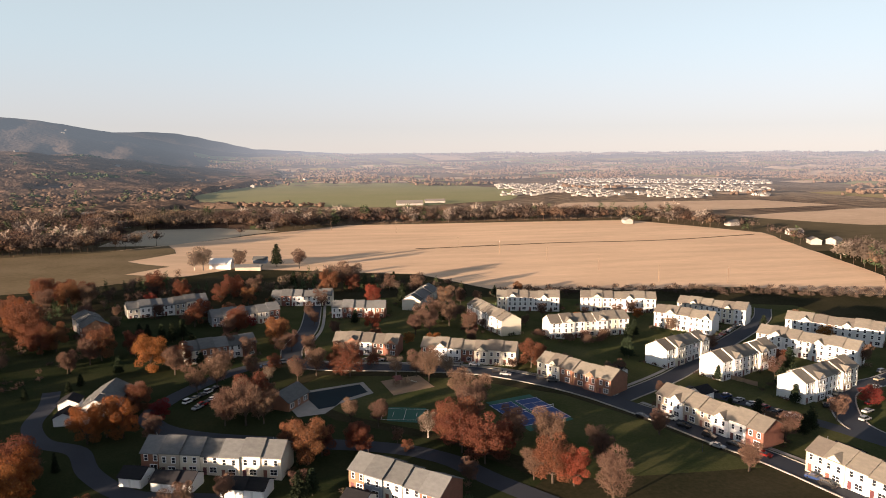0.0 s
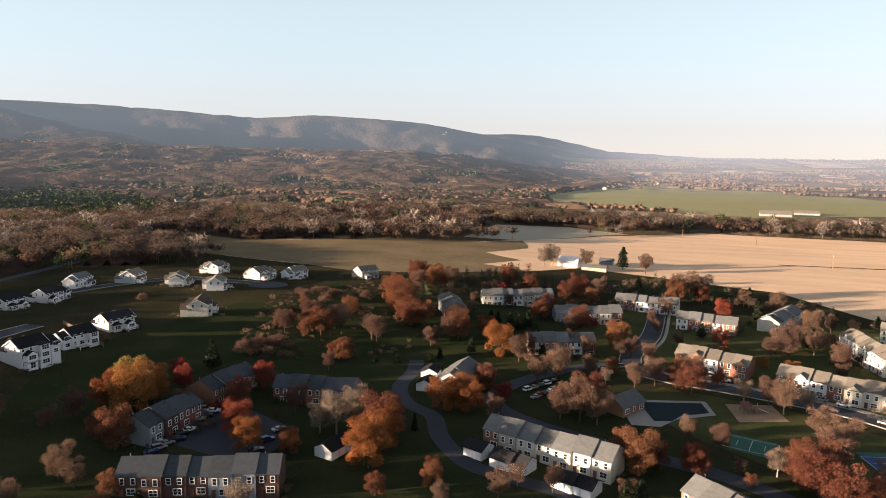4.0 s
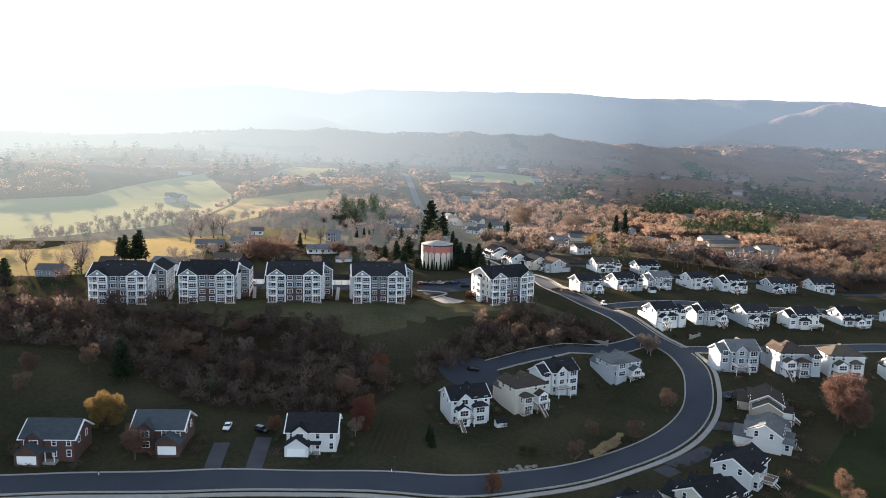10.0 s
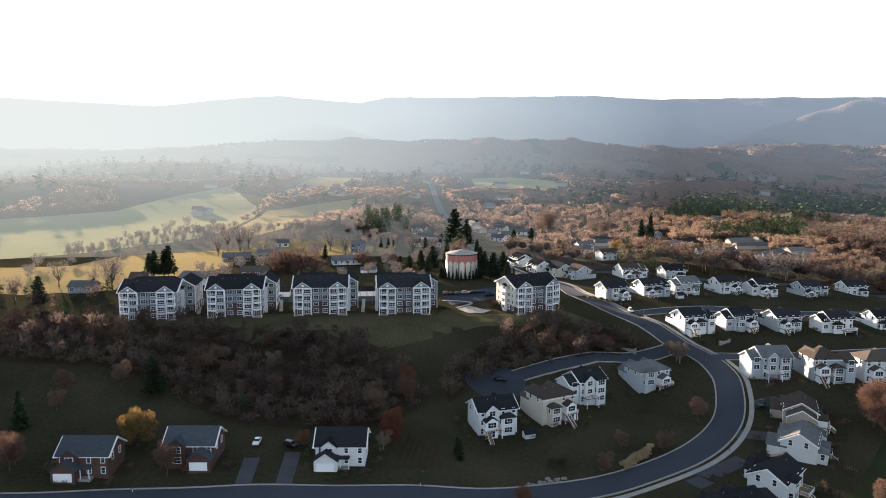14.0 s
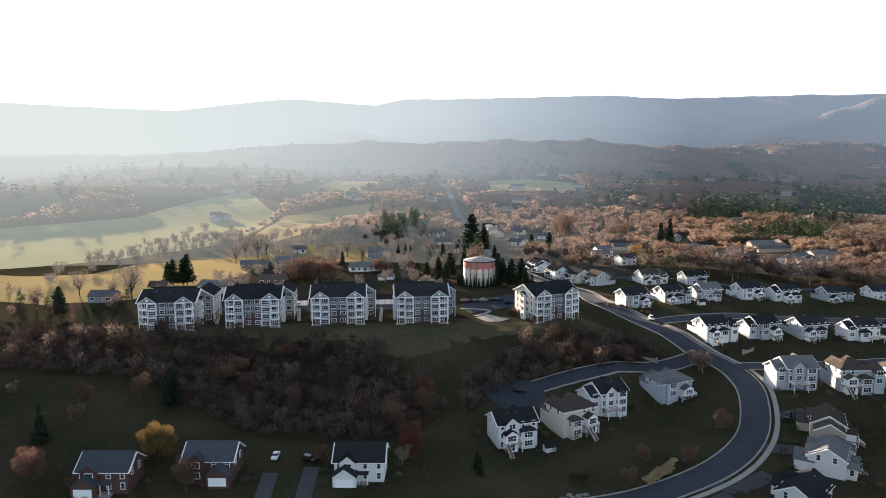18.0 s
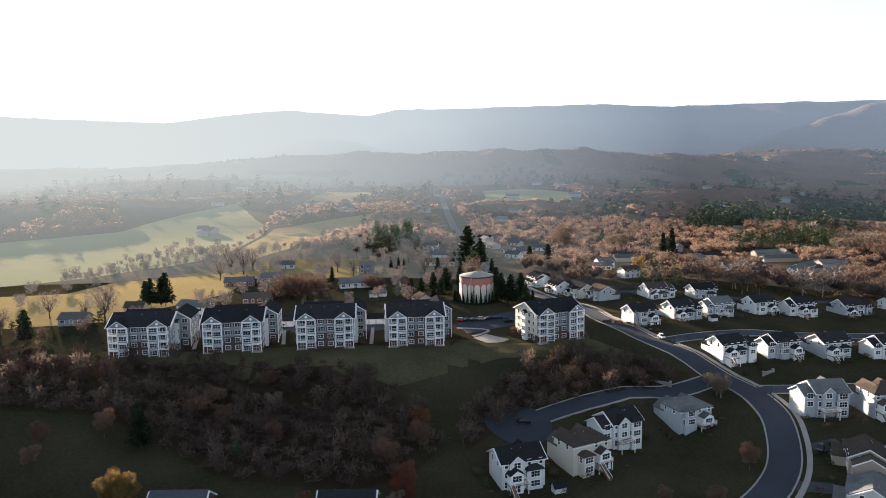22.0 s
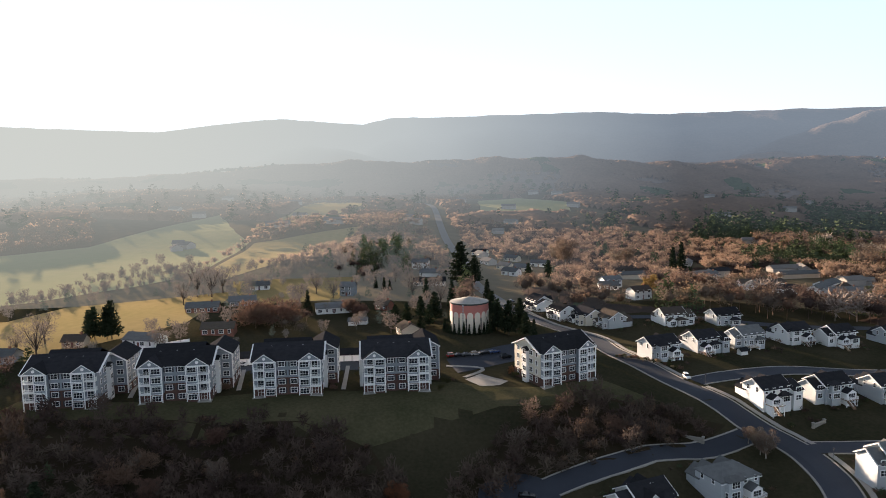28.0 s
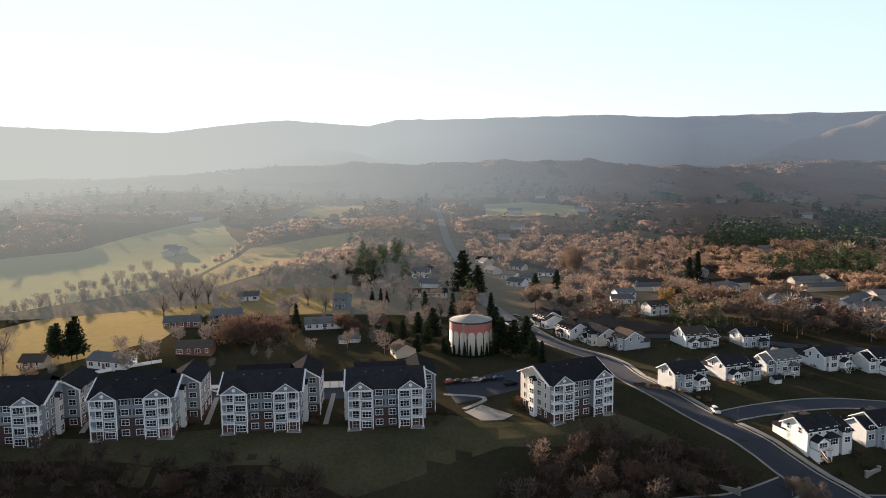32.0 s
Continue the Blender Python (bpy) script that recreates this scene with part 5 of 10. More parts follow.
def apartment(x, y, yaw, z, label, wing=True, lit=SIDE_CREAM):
    """A four-storey block: front towards -y with two projecting gabled bays, balconies and a brick base."""
    t = thing("apartment_building", x, y, yaw, label, "apartments", "apartment buildings", z)
    fh, eave, dep = 2.92, 11.7, 17.0
    part("wall", gable_wall(bmesh.new(), -11, 11, 0, dep, fh, eave, 3.7), SIDE_GREY, t, "grey lap siding")
    part("brick_base", boxes((-11.05, 11.05, -0.05, dep + 0.05, -3, fh)), BRICK_DARK, t, "dark brick ground storey")
    part("brick_panel", boxes((-3.4, 3.4, -0.06, 0.3, fh, fh * 2)), BRICK_DARK, t, "dark brick second storey")
    part("roof", gable_roof(-11, 11, 0, dep, eave, 3.7, over=0.6, thick=0.3), ROOF_DARK, t)
    for sx in (-11.0, 11.0):
        k = -1 if sx < 0 else 1
        part("gable_trim", gable_roof(0, 0.22, -0.1, dep + 0.1, eave - 0.32, 3.7, over=0.45, thick=0.26), TRIM, t, at=pose(sx + (0.45 if k > 0 else -0.67), 0, 0))
        for yy in (2.5, 6.0, 11.0, 14.5) if k > 0 or not wing else ():
            for f in range(4):
                window(t, "tall" if yy in (2.5, 14.5) else "wide", sx + k * 0.06, yy, f * fh + 0.9, 0 if k > 0 else 180, True)
        part("side_bay", boxes((min(sx, sx + k * 1.2), max(sx, sx + k * 1.2), 7.2, 9.8, -3, eave - 0.6)), SIDE_WHITE, t)
        part("side_bay_roof", gable_roof(min(sx - k, sx + k * 1.2), max(sx - k, sx + k * 1.2), 7.2, 9.8, eave - 0.6, 0.9, "x", 0.25), ROOF_DARK, t)
        for f in range(4):
            window(t, "wide", sx + k * 1.2, 8.5, f * fh + 0.9, 0 if k > 0 else 180, True)
    for s in (-1, 1):
        cx, out = s * 7.2, -1.6
        x0, x1 = cx - 3.6, cx + 3.6
        mid = cx + s * 0.15
        solid0, solid1 = (mid, x1) if s < 0 else (x0, mid)
        open0, open1 = (x0, mid) if s < 0 else (mid, x1)
        part("bay_wall", boxes((solid0, solid1, out, 0.1, fh, eave)), SIDE_GREY, t)
        part("bay_brick", boxes((solid0 - 0.03, solid1 + 0.03, out - 0.04, 0.1, -3, fh)), BRICK_DARK, t)
        part("pediment", prism(bmesh.new(), [(x0, eave), (x1, eave), (cx, eave + 2.5)], "y", out, 3.0), SIDE_GREY, t)
        part("pediment_roof", gable_roof(x0, x1, out, 6.2, eave, 2.5, "y", 0.35, 0.2), ROOF_DARK, t)
        part("pediment_trim", gable_roof(x0, x1, out - 0.43, out - 0.28, eave - 0.22, 2.5, "y", 0.0, 0.24), TRIM, t)
        part("frieze", boxes((x0 - 0.3, x1 + 0.3, out - 0.2, out + 0.02, eave - 0.35, eave)), TRIM, t)
        vent = bmesh.new()
        bmesh.ops.create_cone(vent, cap_ends=True, segments=14, radius1=0.5, radius2=0.5, depth=0.16, matrix=pose(cx, out - 0.05, eave + 0.95, 90))
        part("gable_vent", vent, TRIM, t)
        for f in range(4):
            zf = f * fh
            window(t, "bay", (solid0 + solid1) / 2, out - (0.04 if f == 0 else 0), zf + 0.75, -90)
            window(t, "door", (open0 + open1) / 2 - 0.4 * s, 0, zf + 0.12, -90)
            if f:
                part("balcony_floor", boxes((open0, open1, out, 0, zf - 0.2, zf)), TRIM, t)
                part("balcony_rail", rail_bm(open1 - open0, 1.05, 0.3), TRIM, t, at=pose(open0, out + 0.05, zf))
                part("balcony_rail", rail_bm(-out, 1.05, 0.3), TRIM, t, at=pose(x0 + 0.06 if s < 0 else x1 - 0.06, out, zf, 0, 0, 90))
            else:
                part("patio", boxes((open0 - 0.4, open1 + 0.4, out - 0.8, 0, -2, 0.06)), CONCRETE, t)
            part("band", boxes((solid0 - 0.05, solid1 + 0.05, out - 0.07, out + 0.05, zf + fh - 0.18, zf + fh)), TRIM, t)
        for px in (x0 + 0.12, mid, x1 - 0.12):
            part("corner_post", boxes((px - 0.14, px + 0.14, out - 0.1, out + 0.16, -0.5, eave - 0.1)), TRIM, t)
    for f in range(4):
        for px in (-1.9, 1.9):
            window(t, "wide", px, -0.06 if f < 2 else 0.0, f * fh + 0.85, -90)
            for q in (-1.35, 1.35):
                part("shutter", boxes((px + q - 0.22, px + q + 0.22, -0.12, 0.0, f * fh + 0.8, f * fh + 2.4)), SHUTTER, t)
    part("cornice", boxes((-3.6, 3.6, -0.5, 0.05, eave - 0.4, eave - 0.1)), TRIM, t)
    if wing:
        part("wing_wall", gable_wall(bmesh.new(), 6.0, 15.5, 13.0, 27.0, -3, eave - 0.05, 2.8, "y"), SIDE_GREY, t)
        part("wing_brick", boxes((5.95, 15.56, 12.94, 27.05, -3, fh)), BRICK_DARK, t)
        part("wing_roof", gable_roof(6.0, 15.5, 13.0, 27.0, eave - 0.05, 2.8, "y", 0.5, 0.28), ROOF_DARK, t)
        part("wing_trim", gable_roof(6.0, 15.5, 12.28, 12.5, eave - 0.34, 2.8, "y", 0.4, 0.26), TRIM, t)
        for f in range(4):
            window(t, "wide", 13.4, 12.94 if f == 0 else 13.0, f * fh + 0.85, -90)
            for yy in (15.0, 19.5, 24.0):
                window(t, "wide", 15.5 + (0.06 if f == 0 else 0), yy, f * fh + 0.85, 0, True)
        for py in (13.0, 27.0):
            part("corner_post", boxes((15.4, 15.66, py - 0.13, py + 0.13, -0.5, eave - 0.1)), TRIM, t)
        part("rear_wall", boxes((-9.0, 6.0, 16.9, 24.0, -3, eave - 0.4)), SIDE_GREY, t)
        part("rear_roof", gable_roof(-9.0, 6.3, 9.0, 24.0, eave - 0.4, 3.5, "x", 0.5, 0.28), ROOF_DARK, t)
    # cream siding panel on this end, its paleness also standing in for sunlight
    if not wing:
        part("sunlit_end_panel", gable_wall(bmesh.new(), -11.06, -10.9, 0.05, dep - 0.05, fh, eave - 0.05, 3.6), lit, t, "cream siding panel, pale to stand in for sun on this end")
    for i in range(3):
        px = -6 + i * 5.2
        part("roof_vent", boxes((px, px + 0.5, 6.5, 7.0, eave + 2.2, eave + 3.2)), METAL, t)
    return t


APT = "four-storey grey apartment block with white balconies and brick base"
apartment(-277.9, -116.5, 96, 12.1, APT)
apartment(-282.6, -82.7, 97, 12.4, APT)
apartment(-287.2, -47.9, 96, 12.3, APT)
apartment(-291.3, -12.8, 96, 11.7, APT)
apartment(-300.8, 45.7, 115, 10.7, "four-storey apartment block with a cream end wall coloured as if sunlit", wing=False)


def garage_row(x, y, yaw, bays, label):
    t = thing("garage_row", x, y, yaw, label, "garage", "garages")
    w = bays * 3.2
    part("wall", gable_wall(bmesh.new(), -w / 2, w / 2, -3.2, 3.2, -1, 2.8, 1.6), SIDE_WHITE, t)
    part("roof", gable_roof(-w / 2, w / 2, -3.2, 3.2, 2.8, 1.6), ROOF_DARK, t)
    for i in range(bays):
        px = -w / 2 + 1.6 + i * 3.2
        part("garage_door", boxes((px - 1.25, px + 1.25, -3.28, -3.18, 0.05, 2.2)), TRIM, t)
    return t


garage_row(-330.6, -76.2, 95, 4, "white garage block behind the apartments")
garage_row(-335.6, -34.7, 95, 5, "white garage block behind the apartments")
garage_row(-55.7, 181.4, -18, 2, "small detached garage behind the town houses")
garage_row(-46.8, 177.9, -18, 2, "small detached garage behind the town houses")
garage_row(-42.2, 177.5, -18, 2, "small detached garage behind the town houses")
garage_row(-28.6, 173.3, -18, 2, "small detached garage behind the town houses")
garage_row(-23.4, 172.2, -18, 2, "small detached garage behind the town houses")
garage_row(-94.5, 241.9, 95, 2, "small detached garage behind the town houses")
garage_row(-90.8, 228.5, 95, 2, "small detached garage behind the town houses")
garage_row(2.6, 161.7, -35, 2, "small detached garage behind the town houses")
garage_row(-95.0, 166.6, 80, 3, "low white garage wing with a gabled end")
garage_row(125.2, 221.0, 25, 2, "grey-roofed garage beside the alley")
garage_row(104.4, 248.2, -56, 2, "grey-roofed garage beside the alley")
garage_row(140.6, 166.7, -68, 2, "grey-roofed garage beside the alley")

# ---------------------------------------------------------------- water tank
PINK = mat("faded_pink_paint", (0.44, 0.17, 0.145), (0.36, 0.14, 0.12), 0.3, 0.7, rand=0.0)
TANK_ROOF = mat("weathered_tank_roof", (0.34, 0.335, 0.31), (0.22, 0.215, 0.20), 0.35, 0.7, 0.2)
TANK_DARK = mat("dark_green_paint", (0.05, 0.06, 0.055), None, 0.5, 0.7)


def water_tank(x, y, z, r, hgt):
    t = thing("water_tank", x, y, 0, "round pink water tank with white painted arches behind conifers", "water tank", "", z)

    def shell(r0, z0, z1, a0=0.0, a1=2 * math.pi, seg=64, thick=0.0):
        bm = bmesh.new()
        full = abs(a1 - a0 - 2 * math.pi) < 1e-6
        k = seg + (0 if full else 1)
        rings = [[bm.verts.new((rr * math.cos(a0 + (a1 - a0) * i / seg), rr * math.sin(a0 + (a1 - a0) * i / seg), zz)) for i in range(k)] for rr, zz in ((r0, z0), (r0, z1), (r0 - 0.25, z1), (r0 - 0.25, z0))]
        for q in range(4):
            A, B = rings[q], rings[(q + 1) % 4]
            for i in range(seg):
                j = (i + 1) % k
                bm.faces.new((A[i], A[j], B[j], B[i]))
        if not full:
            bm.faces.new([rg[0] for rg in rings])
            bm.faces.new([rg[-1] for rg in rings][::-1])
        return bm

    part("shell", shell(r, -2, hgt), PINK, t, "faded pink tank wall")
    part("rim", shell(r + 0.25, hgt - 0.45, hgt + 0.15), TANK_DARK, t, "dark rim band")
    cone = bmesh.new()
    bmesh.ops.create_cone(cone, cap_ends=True, segments=48, radius1=r + 0.2, radius2=0.7, depth=1.9, matrix=pose(0, 0, hgt + 1.0))
    part("roof", cone, TANK_ROOF, t, "mottled grey low cone roof")
    n = 16
    for i in range(n):
        a, half = 2 * math.pi * i / n, math.pi / n * 0.80
        bm = bmesh.new()
        seg = 10
        spring = hgt * 0.60
        outer, inner = [], []
        for j in range(seg + 1):
            u = -1 + 2 * j / seg
            zz = spring + math.sqrt(max(0.0, 1 - u * u)) * half * r * 1.1
            for lst, rr in ((outer, r + 0.12), (inner, r - 0.02)):
                ca, sa = math.cos(a + half * u), math.sin(a + half * u)
                lst.append((bm.verts.new((rr * ca, rr * sa, -1.5)), bm.verts.new((rr * ca, rr * sa, zz))))
        for j in range(seg):
            bm.faces.new((outer[j][0], outer[j + 1][0], outer[j + 1][1], outer[j][1]))
            bm.faces.new((outer[j][1], outer[j + 1][1], inner[j + 1][1], inner[j][1]))
        for j in (0, seg):
            bm.faces.new((outer[j][0], outer[j][1], inner[j][1], inner[j][0]))
        part("arch_panel", bm, SIDE_CREAM, t, "cream painted arch")
        a += math.pi / n
        part("pilaster", shell(r + 0.08, -1.5, spring * 0.86, a - 0.035, a + 0.035, 3), TANK_DARK, t, "dark painted strip")
    bm = boxes((r + 0.1, r + 0.75, -0.3, 0.3, -1, hgt + 0.3))
    part("ladder_cage", lattice([-0.35, -0.28, 0.28, 0.35], [k * 0.5 for k in range(0, int(hgt * 2) + 2)], [(1, j) for j in range(1, int(hgt * 2), 2)], -0.05, 0.05), METAL, t, at=pose((r + 0.5) * math.cos(-0.35), (r + 0.5) * math.sin(-0.35), -0.5, 0, 0, 70))
    bm.free()
    return t


water_tank(-369.9, 14.7, 14.0, 8.5, 12.6)

# ---------------------------------------------------------------- farm houses and sheds


def cottage(x, y, yaw, label, wall, roof, w=14.0, d=8.0, eave=2.9, rise=2.2, windows=True, chimney=True, category="house", name="cottage"):
    t = thing(name, x, y, yaw, label, category, "scattered houses")
    part("wall", gable_wall(bmesh.new(), -w / 2, w / 2, -d / 2, d / 2, -2.5, eave, rise), wall, t)
    part("roof", gable_roof(-w / 2, w / 2, -d / 2, d / 2, eave, rise, over=0.45), roof, t)
    if chimney and windows:
        part("chimney", boxes((w * 0.25, w * 0.25 + 0.8, -0.4, 0.4, eave, eave + rise + 1.0)), BRICK, t)
    if windows:
        k = max(2, int(w / 3.2))
        for i in range(k):
            px = -w / 2 + w * (i + 0.5) / k
            for fl in range(2 if eave > 4.5 else 1):
                for yy, fc in ((-d / 2, -90), (d / 2, 90)):
                    window(t, "tall" if i % 2 else "wide", px, yy, 0.9 + fl * 2.8, fc, True)
        part("door", boxes((-0.5, 0.5, -d / 2 - 0.08, -d / 2 + 0.02, 0.05, 2.1)), DOOR, t)
    return t


cottage(-350.7, -121.2, 75, "low white house with a pale grey roof", SIDE_WHITE, ROOF_GREY, 15, 9, 3, 2.2, True, True, "house", "cottage")
cottage(-370.1, -96.6, 95, "brick bungalow with a brown roof", BRICK, ROOF_BROWN, 14, 8, 3, 2.2, True, True, "house", "cottage")
cottage(-418.1, -119.9, 100, "long brick bungalow among bare trees", BRICK, ROOF_GREY, 16, 8, 3, 2.2, True, True, "house", "cottage")
cottage(-441.9, -106.4, 105, "grey bungalow among bare trees", SIDE_GREY, ROOF_GREY, 14, 8, 3, 2.2, True, True, "house", "cottage")
cottage(-494.2, -110.6, 100, "white cottage on dry grass", SIDE_WHITE, ROOF_GREY, 12, 8, 3, 2.2, True, True, "house", "cottage")
cottage(-467.7, -51.9, 80, "two-storey grey farm house on dry grass", SIDE_GREY, ROOF_GREY, 8, 8, 5.5, 2.2, True, True, "house", "cottage")
cottage(-423.2, -54.0, 105, "long low house with a pale roof", SIDE_WHITE, ROOF_GREY, 18, 8, 3, 2.2, True, True, "house", "cottage")
cottage(-429.4, -28.0, 60, "small red house beside evergreens", BRICK, ROOF_BROWN, 8, 6, 3, 2.2, True, True, "house", "cottage")
cottage(-367.2, -12.6, 20, "tan cottage with a brown roof by the tank", SIDE_TAN, ROOF_BROWN, 9, 8, 3, 2.2, True, True, "house", "cottage")
cottage(-351.1, -150.3, 90, "low brown farm shed", SIDE_TAN, ROOF_BROWN, 9, 6, 2.6, 2.2, True, True, "house", "cottage")
cottage(-334.9, -171.0, 90, "grey house at the field edge", SIDE_GREY, ROOF_GREY, 12, 8, 3, 2.2, True, True, "house", "cottage")
cottage(-393.5, -40.0, 80, "small white garden shed on grass", SIDE_WHITE, ROOF_GREY, 4, 3, 2.2, 1.2, False, False, "shed", "shed")
cottage(-394.9, -35.3, 80, "small white garden shed on grass", SIDE_WHITE, ROOF_GREY, 4, 3, 2.2, 1.2, False, False, "shed", "shed")
cottage(-575.5, -12.4, 80, "white two-storey house by the road", SIDE_WHITE, ROOF_GREY, 12, 8, 5.2, 2.2, True, True, "house", "cottage")
cottage(-544.7, -4.9, 80, "white house by the road", SIDE_WHITE, ROOF_GREY, 14, 8, 3, 2.2, True, True, "house", "cottage")
cottage(-658.2, 36.9, 20, "white bungalow along the climbing road", FAR_WHITE, FAR_ROOF, 12, 8, 3.2, 2.2, True, True, "house", "cottage")
cottage(-612.6, 40.0, 30, "white bungalow along the climbing road", FAR_WHITE, FAR_ROOF, 12, 8, 3.2, 2.2, True, True, "house", "cottage")
cottage(-588.0, 51.6, 40, "white bungalow along the climbing road", SIDE_CREAM, ROOF_GREY, 12, 8, 3.2, 2.2, True, True, "house", "cottage")
cottage(-559.6, 52.9, 50, "white bungalow along the climbing road", SIDE_WHITE, ROOF_GREY, 12, 8, 3.2, 2.2, True, True, "house", "cottage")
cottage(-582.0, 63.7, 60, "white bungalow along the climbing road", SIDE_CREAM, ROOF_GREY, 12, 8, 3.2, 2.2, True, True, "house", "cottage")
cottage(-566.2, 142.2, 100, "house half hidden among bare trees", SIDE_TAN, ROOF_BROWN, 14, 8, 3.2, 2.2, True, True, "house", "cottage")
cottage(-501.6, 109.8, 107, "house half hidden among bare trees", SIDE_WHITE, ROOF_GREY, 12, 8, 5, 2.2, True, True, "house", "cottage")
cottage(-457.3, 115.1, 114, "house half hidden among bare trees", SIDE_WHITE, ROOF_BROWN, 12, 8, 5, 2.2, True, True, "house", "cottage")
cottage(-547.9, 190.8, 121, "house half hidden among bare trees", SIDE_TAN, ROOF_GREY, 13, 8, 5, 2.2, True, True, "house", "cottage")
cottage(-520.9, 221.7, 128, "house half hidden among bare trees", SIDE_WHITE, ROOF_BROWN, 24, 8, 3.2, 2.2, True, True, "house", "cottage")
cottage(-511.5, 248.6, 135, "house half hidden among bare trees", SIDE_WHITE, ROOF_GREY, 26, 8, 3.2, 2.2, True, True, "house", "cottage")
cottage(-508.7, 261.8, 142, "house half hidden among bare trees", SIDE_TAN, ROOF_BROWN, 18, 8, 3.2, 2.2, True, True, "house", "cottage")
cottage(-509.3, 203.4, 149, "house half hidden among bare trees", SIDE_WHITE, ROOF_GREY, 16, 8, 3.2, 2.2, True, True, "house", "cottage")
cottage(-641.6, 208.2, 156, "house half hidden among bare trees", FAR_WHITE, FAR_ROOF, 14, 8, 3.2, 2.2, True, True, "house", "cottage")
cottage(-600.8, 284.1, 163, "house half hidden among bare trees", FAR_WHITE, FAR_ROOF, 22, 8, 3.2, 2.2, True, True, "house", "cottage")
cottage(-90.1, 512.6, -5, "white farm barn with a white roof", SIDE_WHITE, TRIM, 15, 10, 4.5, 3, False, False, "barn", "barn")
cottage(-70.1, 505.4, -5, "low open farm shed", SIDE_TAN, ROOF_GREY, 18, 6, 2.6, 1.5, False, False, "shed", "shed")
cottage(-65.6, 537.0, -5, "low grey farm outbuilding", SIDE_GREY, ROOF_GREY, 10, 7, 3, 2, False, False, "shed", "shed")
cottage(90.8, 995.8, 0, "long white farm buildings far off in the pasture", FAR_WHITE, FAR_ROOF, 38, 12, 3.5, 4, False, False, "barn", "barn")
cottage(132.7, 1036.7, 0, "white barn far off in the pasture", FAR_WHITE, FAR_ROOF, 30, 10, 3, 3, False, False, "barn", "barn")
for x, y, yaw, w, e in ((-846, -116, 80, 24, 5.0), (-823, -175, 95, 26, 4.6), (-941, -174, 70, 18, 4.6), (-713, -235, 60, 12, 4.0), (-722, -246, 100, 10, 4.0), (-700, -240, 30, 9, 3.4), (-1186, -339, 90, 16, 5.2), (-1023, -362, 80, 16, 5.0), (-958, -307, 100, 16, 5.0), (-1140, -220, 97, 18, 5.0)):
    cottage(x, y, yaw, "white farm house below the wooded mountain", FAR_WHITE, FAR_ROOF, w, 10, e, 2.6, False, True, "house", "cottage")
for x, y, yaw, w, e in ((-1073, 102, 70, 20, 5.2), (-924, 90, 60, 16, 3.4), (-832, 66, 100, 12, 3.2), (-1342, 174, 80, 18, 5.0), (-1301, 210, 100, 18, 5.6), (-1104, 202, 60, 18, 5.0), (-1198, 37, 90, 16, 5.4), (-1043, 399, 95, 26, 5.0), (-1114, 532, 70, 18, 5.0), (-1254, 464, 66, 16, 5.0), (-1188, 600, 80, 16, 5.0), (-897, -34, 84, 14, 4.6), (-857, -25, 61, 13, 4.6)):
    cottage(x, y, yaw, "pale house on a green hill pasture", FAR_WHITE, FAR_ROOF, w, 9, e, 2.4, False, True, "house", "cottage")
for x, y, yaw, w, e in ((-531, -4, 85, 12, 4.8), (-505, -5, 95, 20, 3.0), (-670, 37, 60, 13, 3.2), (-612, 80, 75, 12, 3.0), (-640, 62, 50, 12, 3.0), (-547, 136, 95, 17, 3.4), (-492, 106, 85, 12, 3.0), (-578, 209, 100, 15, 5.0), (-501, 215, 97, 24, 3.0), (-501, 258, 97, 26, 3.0), (-569, 264, 97, 30, 3.4)):
    cottage(x, y, yaw, "low house on grass among leafless trees", (SIDE_WHITE, SIDE_CREAM, SIDE_TAN)[int(-x) % 3], (ROOF_GREY, ROOF_DARK)[int(-y) % 2], w, 8, e, 2.0, e < 3.3, True, "house", "cottage")
cottage(-906.6, 606.2, 60, "house among bare autumn woods", FAR_WHITE, FAR_ROOF, 15, 9, 4.5, 2.2, False, True, "house", "cottage")
cottage(-531.6, 281.4, 101, "house among bare autumn woods", FAR_WHITE, FAR_ROOF, 15, 9, 4.5, 2.2, False, True, "house", "cottage")
cottage(-797.2, 329.8, 72, "house among bare autumn woods", FAR_WHITE, FAR_ROOF, 15, 9, 4.5, 2.2, False, True, "house", "cottage")
cottage(-946.9, 409.7, 113, "house among bare autumn woods", FAR_WHITE, FAR_ROOF, 15, 9, 4.5, 2.2, False, True, "house", "cottage")
cottage(-992.3, 474.8, 84, "house among bare autumn woods", FAR_WHITE, FAR_ROOF, 15, 9, 4.5, 2.2, False, True, "house", "cottage")
cottage(-1971.8, 3105.8, 125, "house among bare autumn woods", FAR_WHITE, FAR_ROOF, 15, 9, 4.5, 2.2, False, True, "house", "cottage")
cottage(-1042.8, 2043.7, 96, "house among bare autumn woods", FAR_WHITE, FAR_ROOF, 15, 9, 4.5, 2.2, False, True, "house", "cottage")
cottage(-975.2, 2023.4, 67, "house among bare autumn woods", FAR_WHITE, FAR_ROOF, 15, 9, 4.5, 2.2, False, True, "house", "cottage")
cottage(-1209.3, 3259.5, 108, "house among bare autumn woods", FAR_WHITE, FAR_ROOF, 15, 9, 4.5, 2.2, False, True, "house", "cottage")
cottage(-294.8, 799.7, 79, "house among bare autumn woods", FAR_WHITE, FAR_ROOF, 15, 9, 4.5, 2.2, False, True, "house", "cottage")
cottage(-299.7, 731.5, 120, "house among bare autumn woods", FAR_WHITE, FAR_ROOF, 15, 9, 4.5, 2.2, False, True, "house", "cottage")
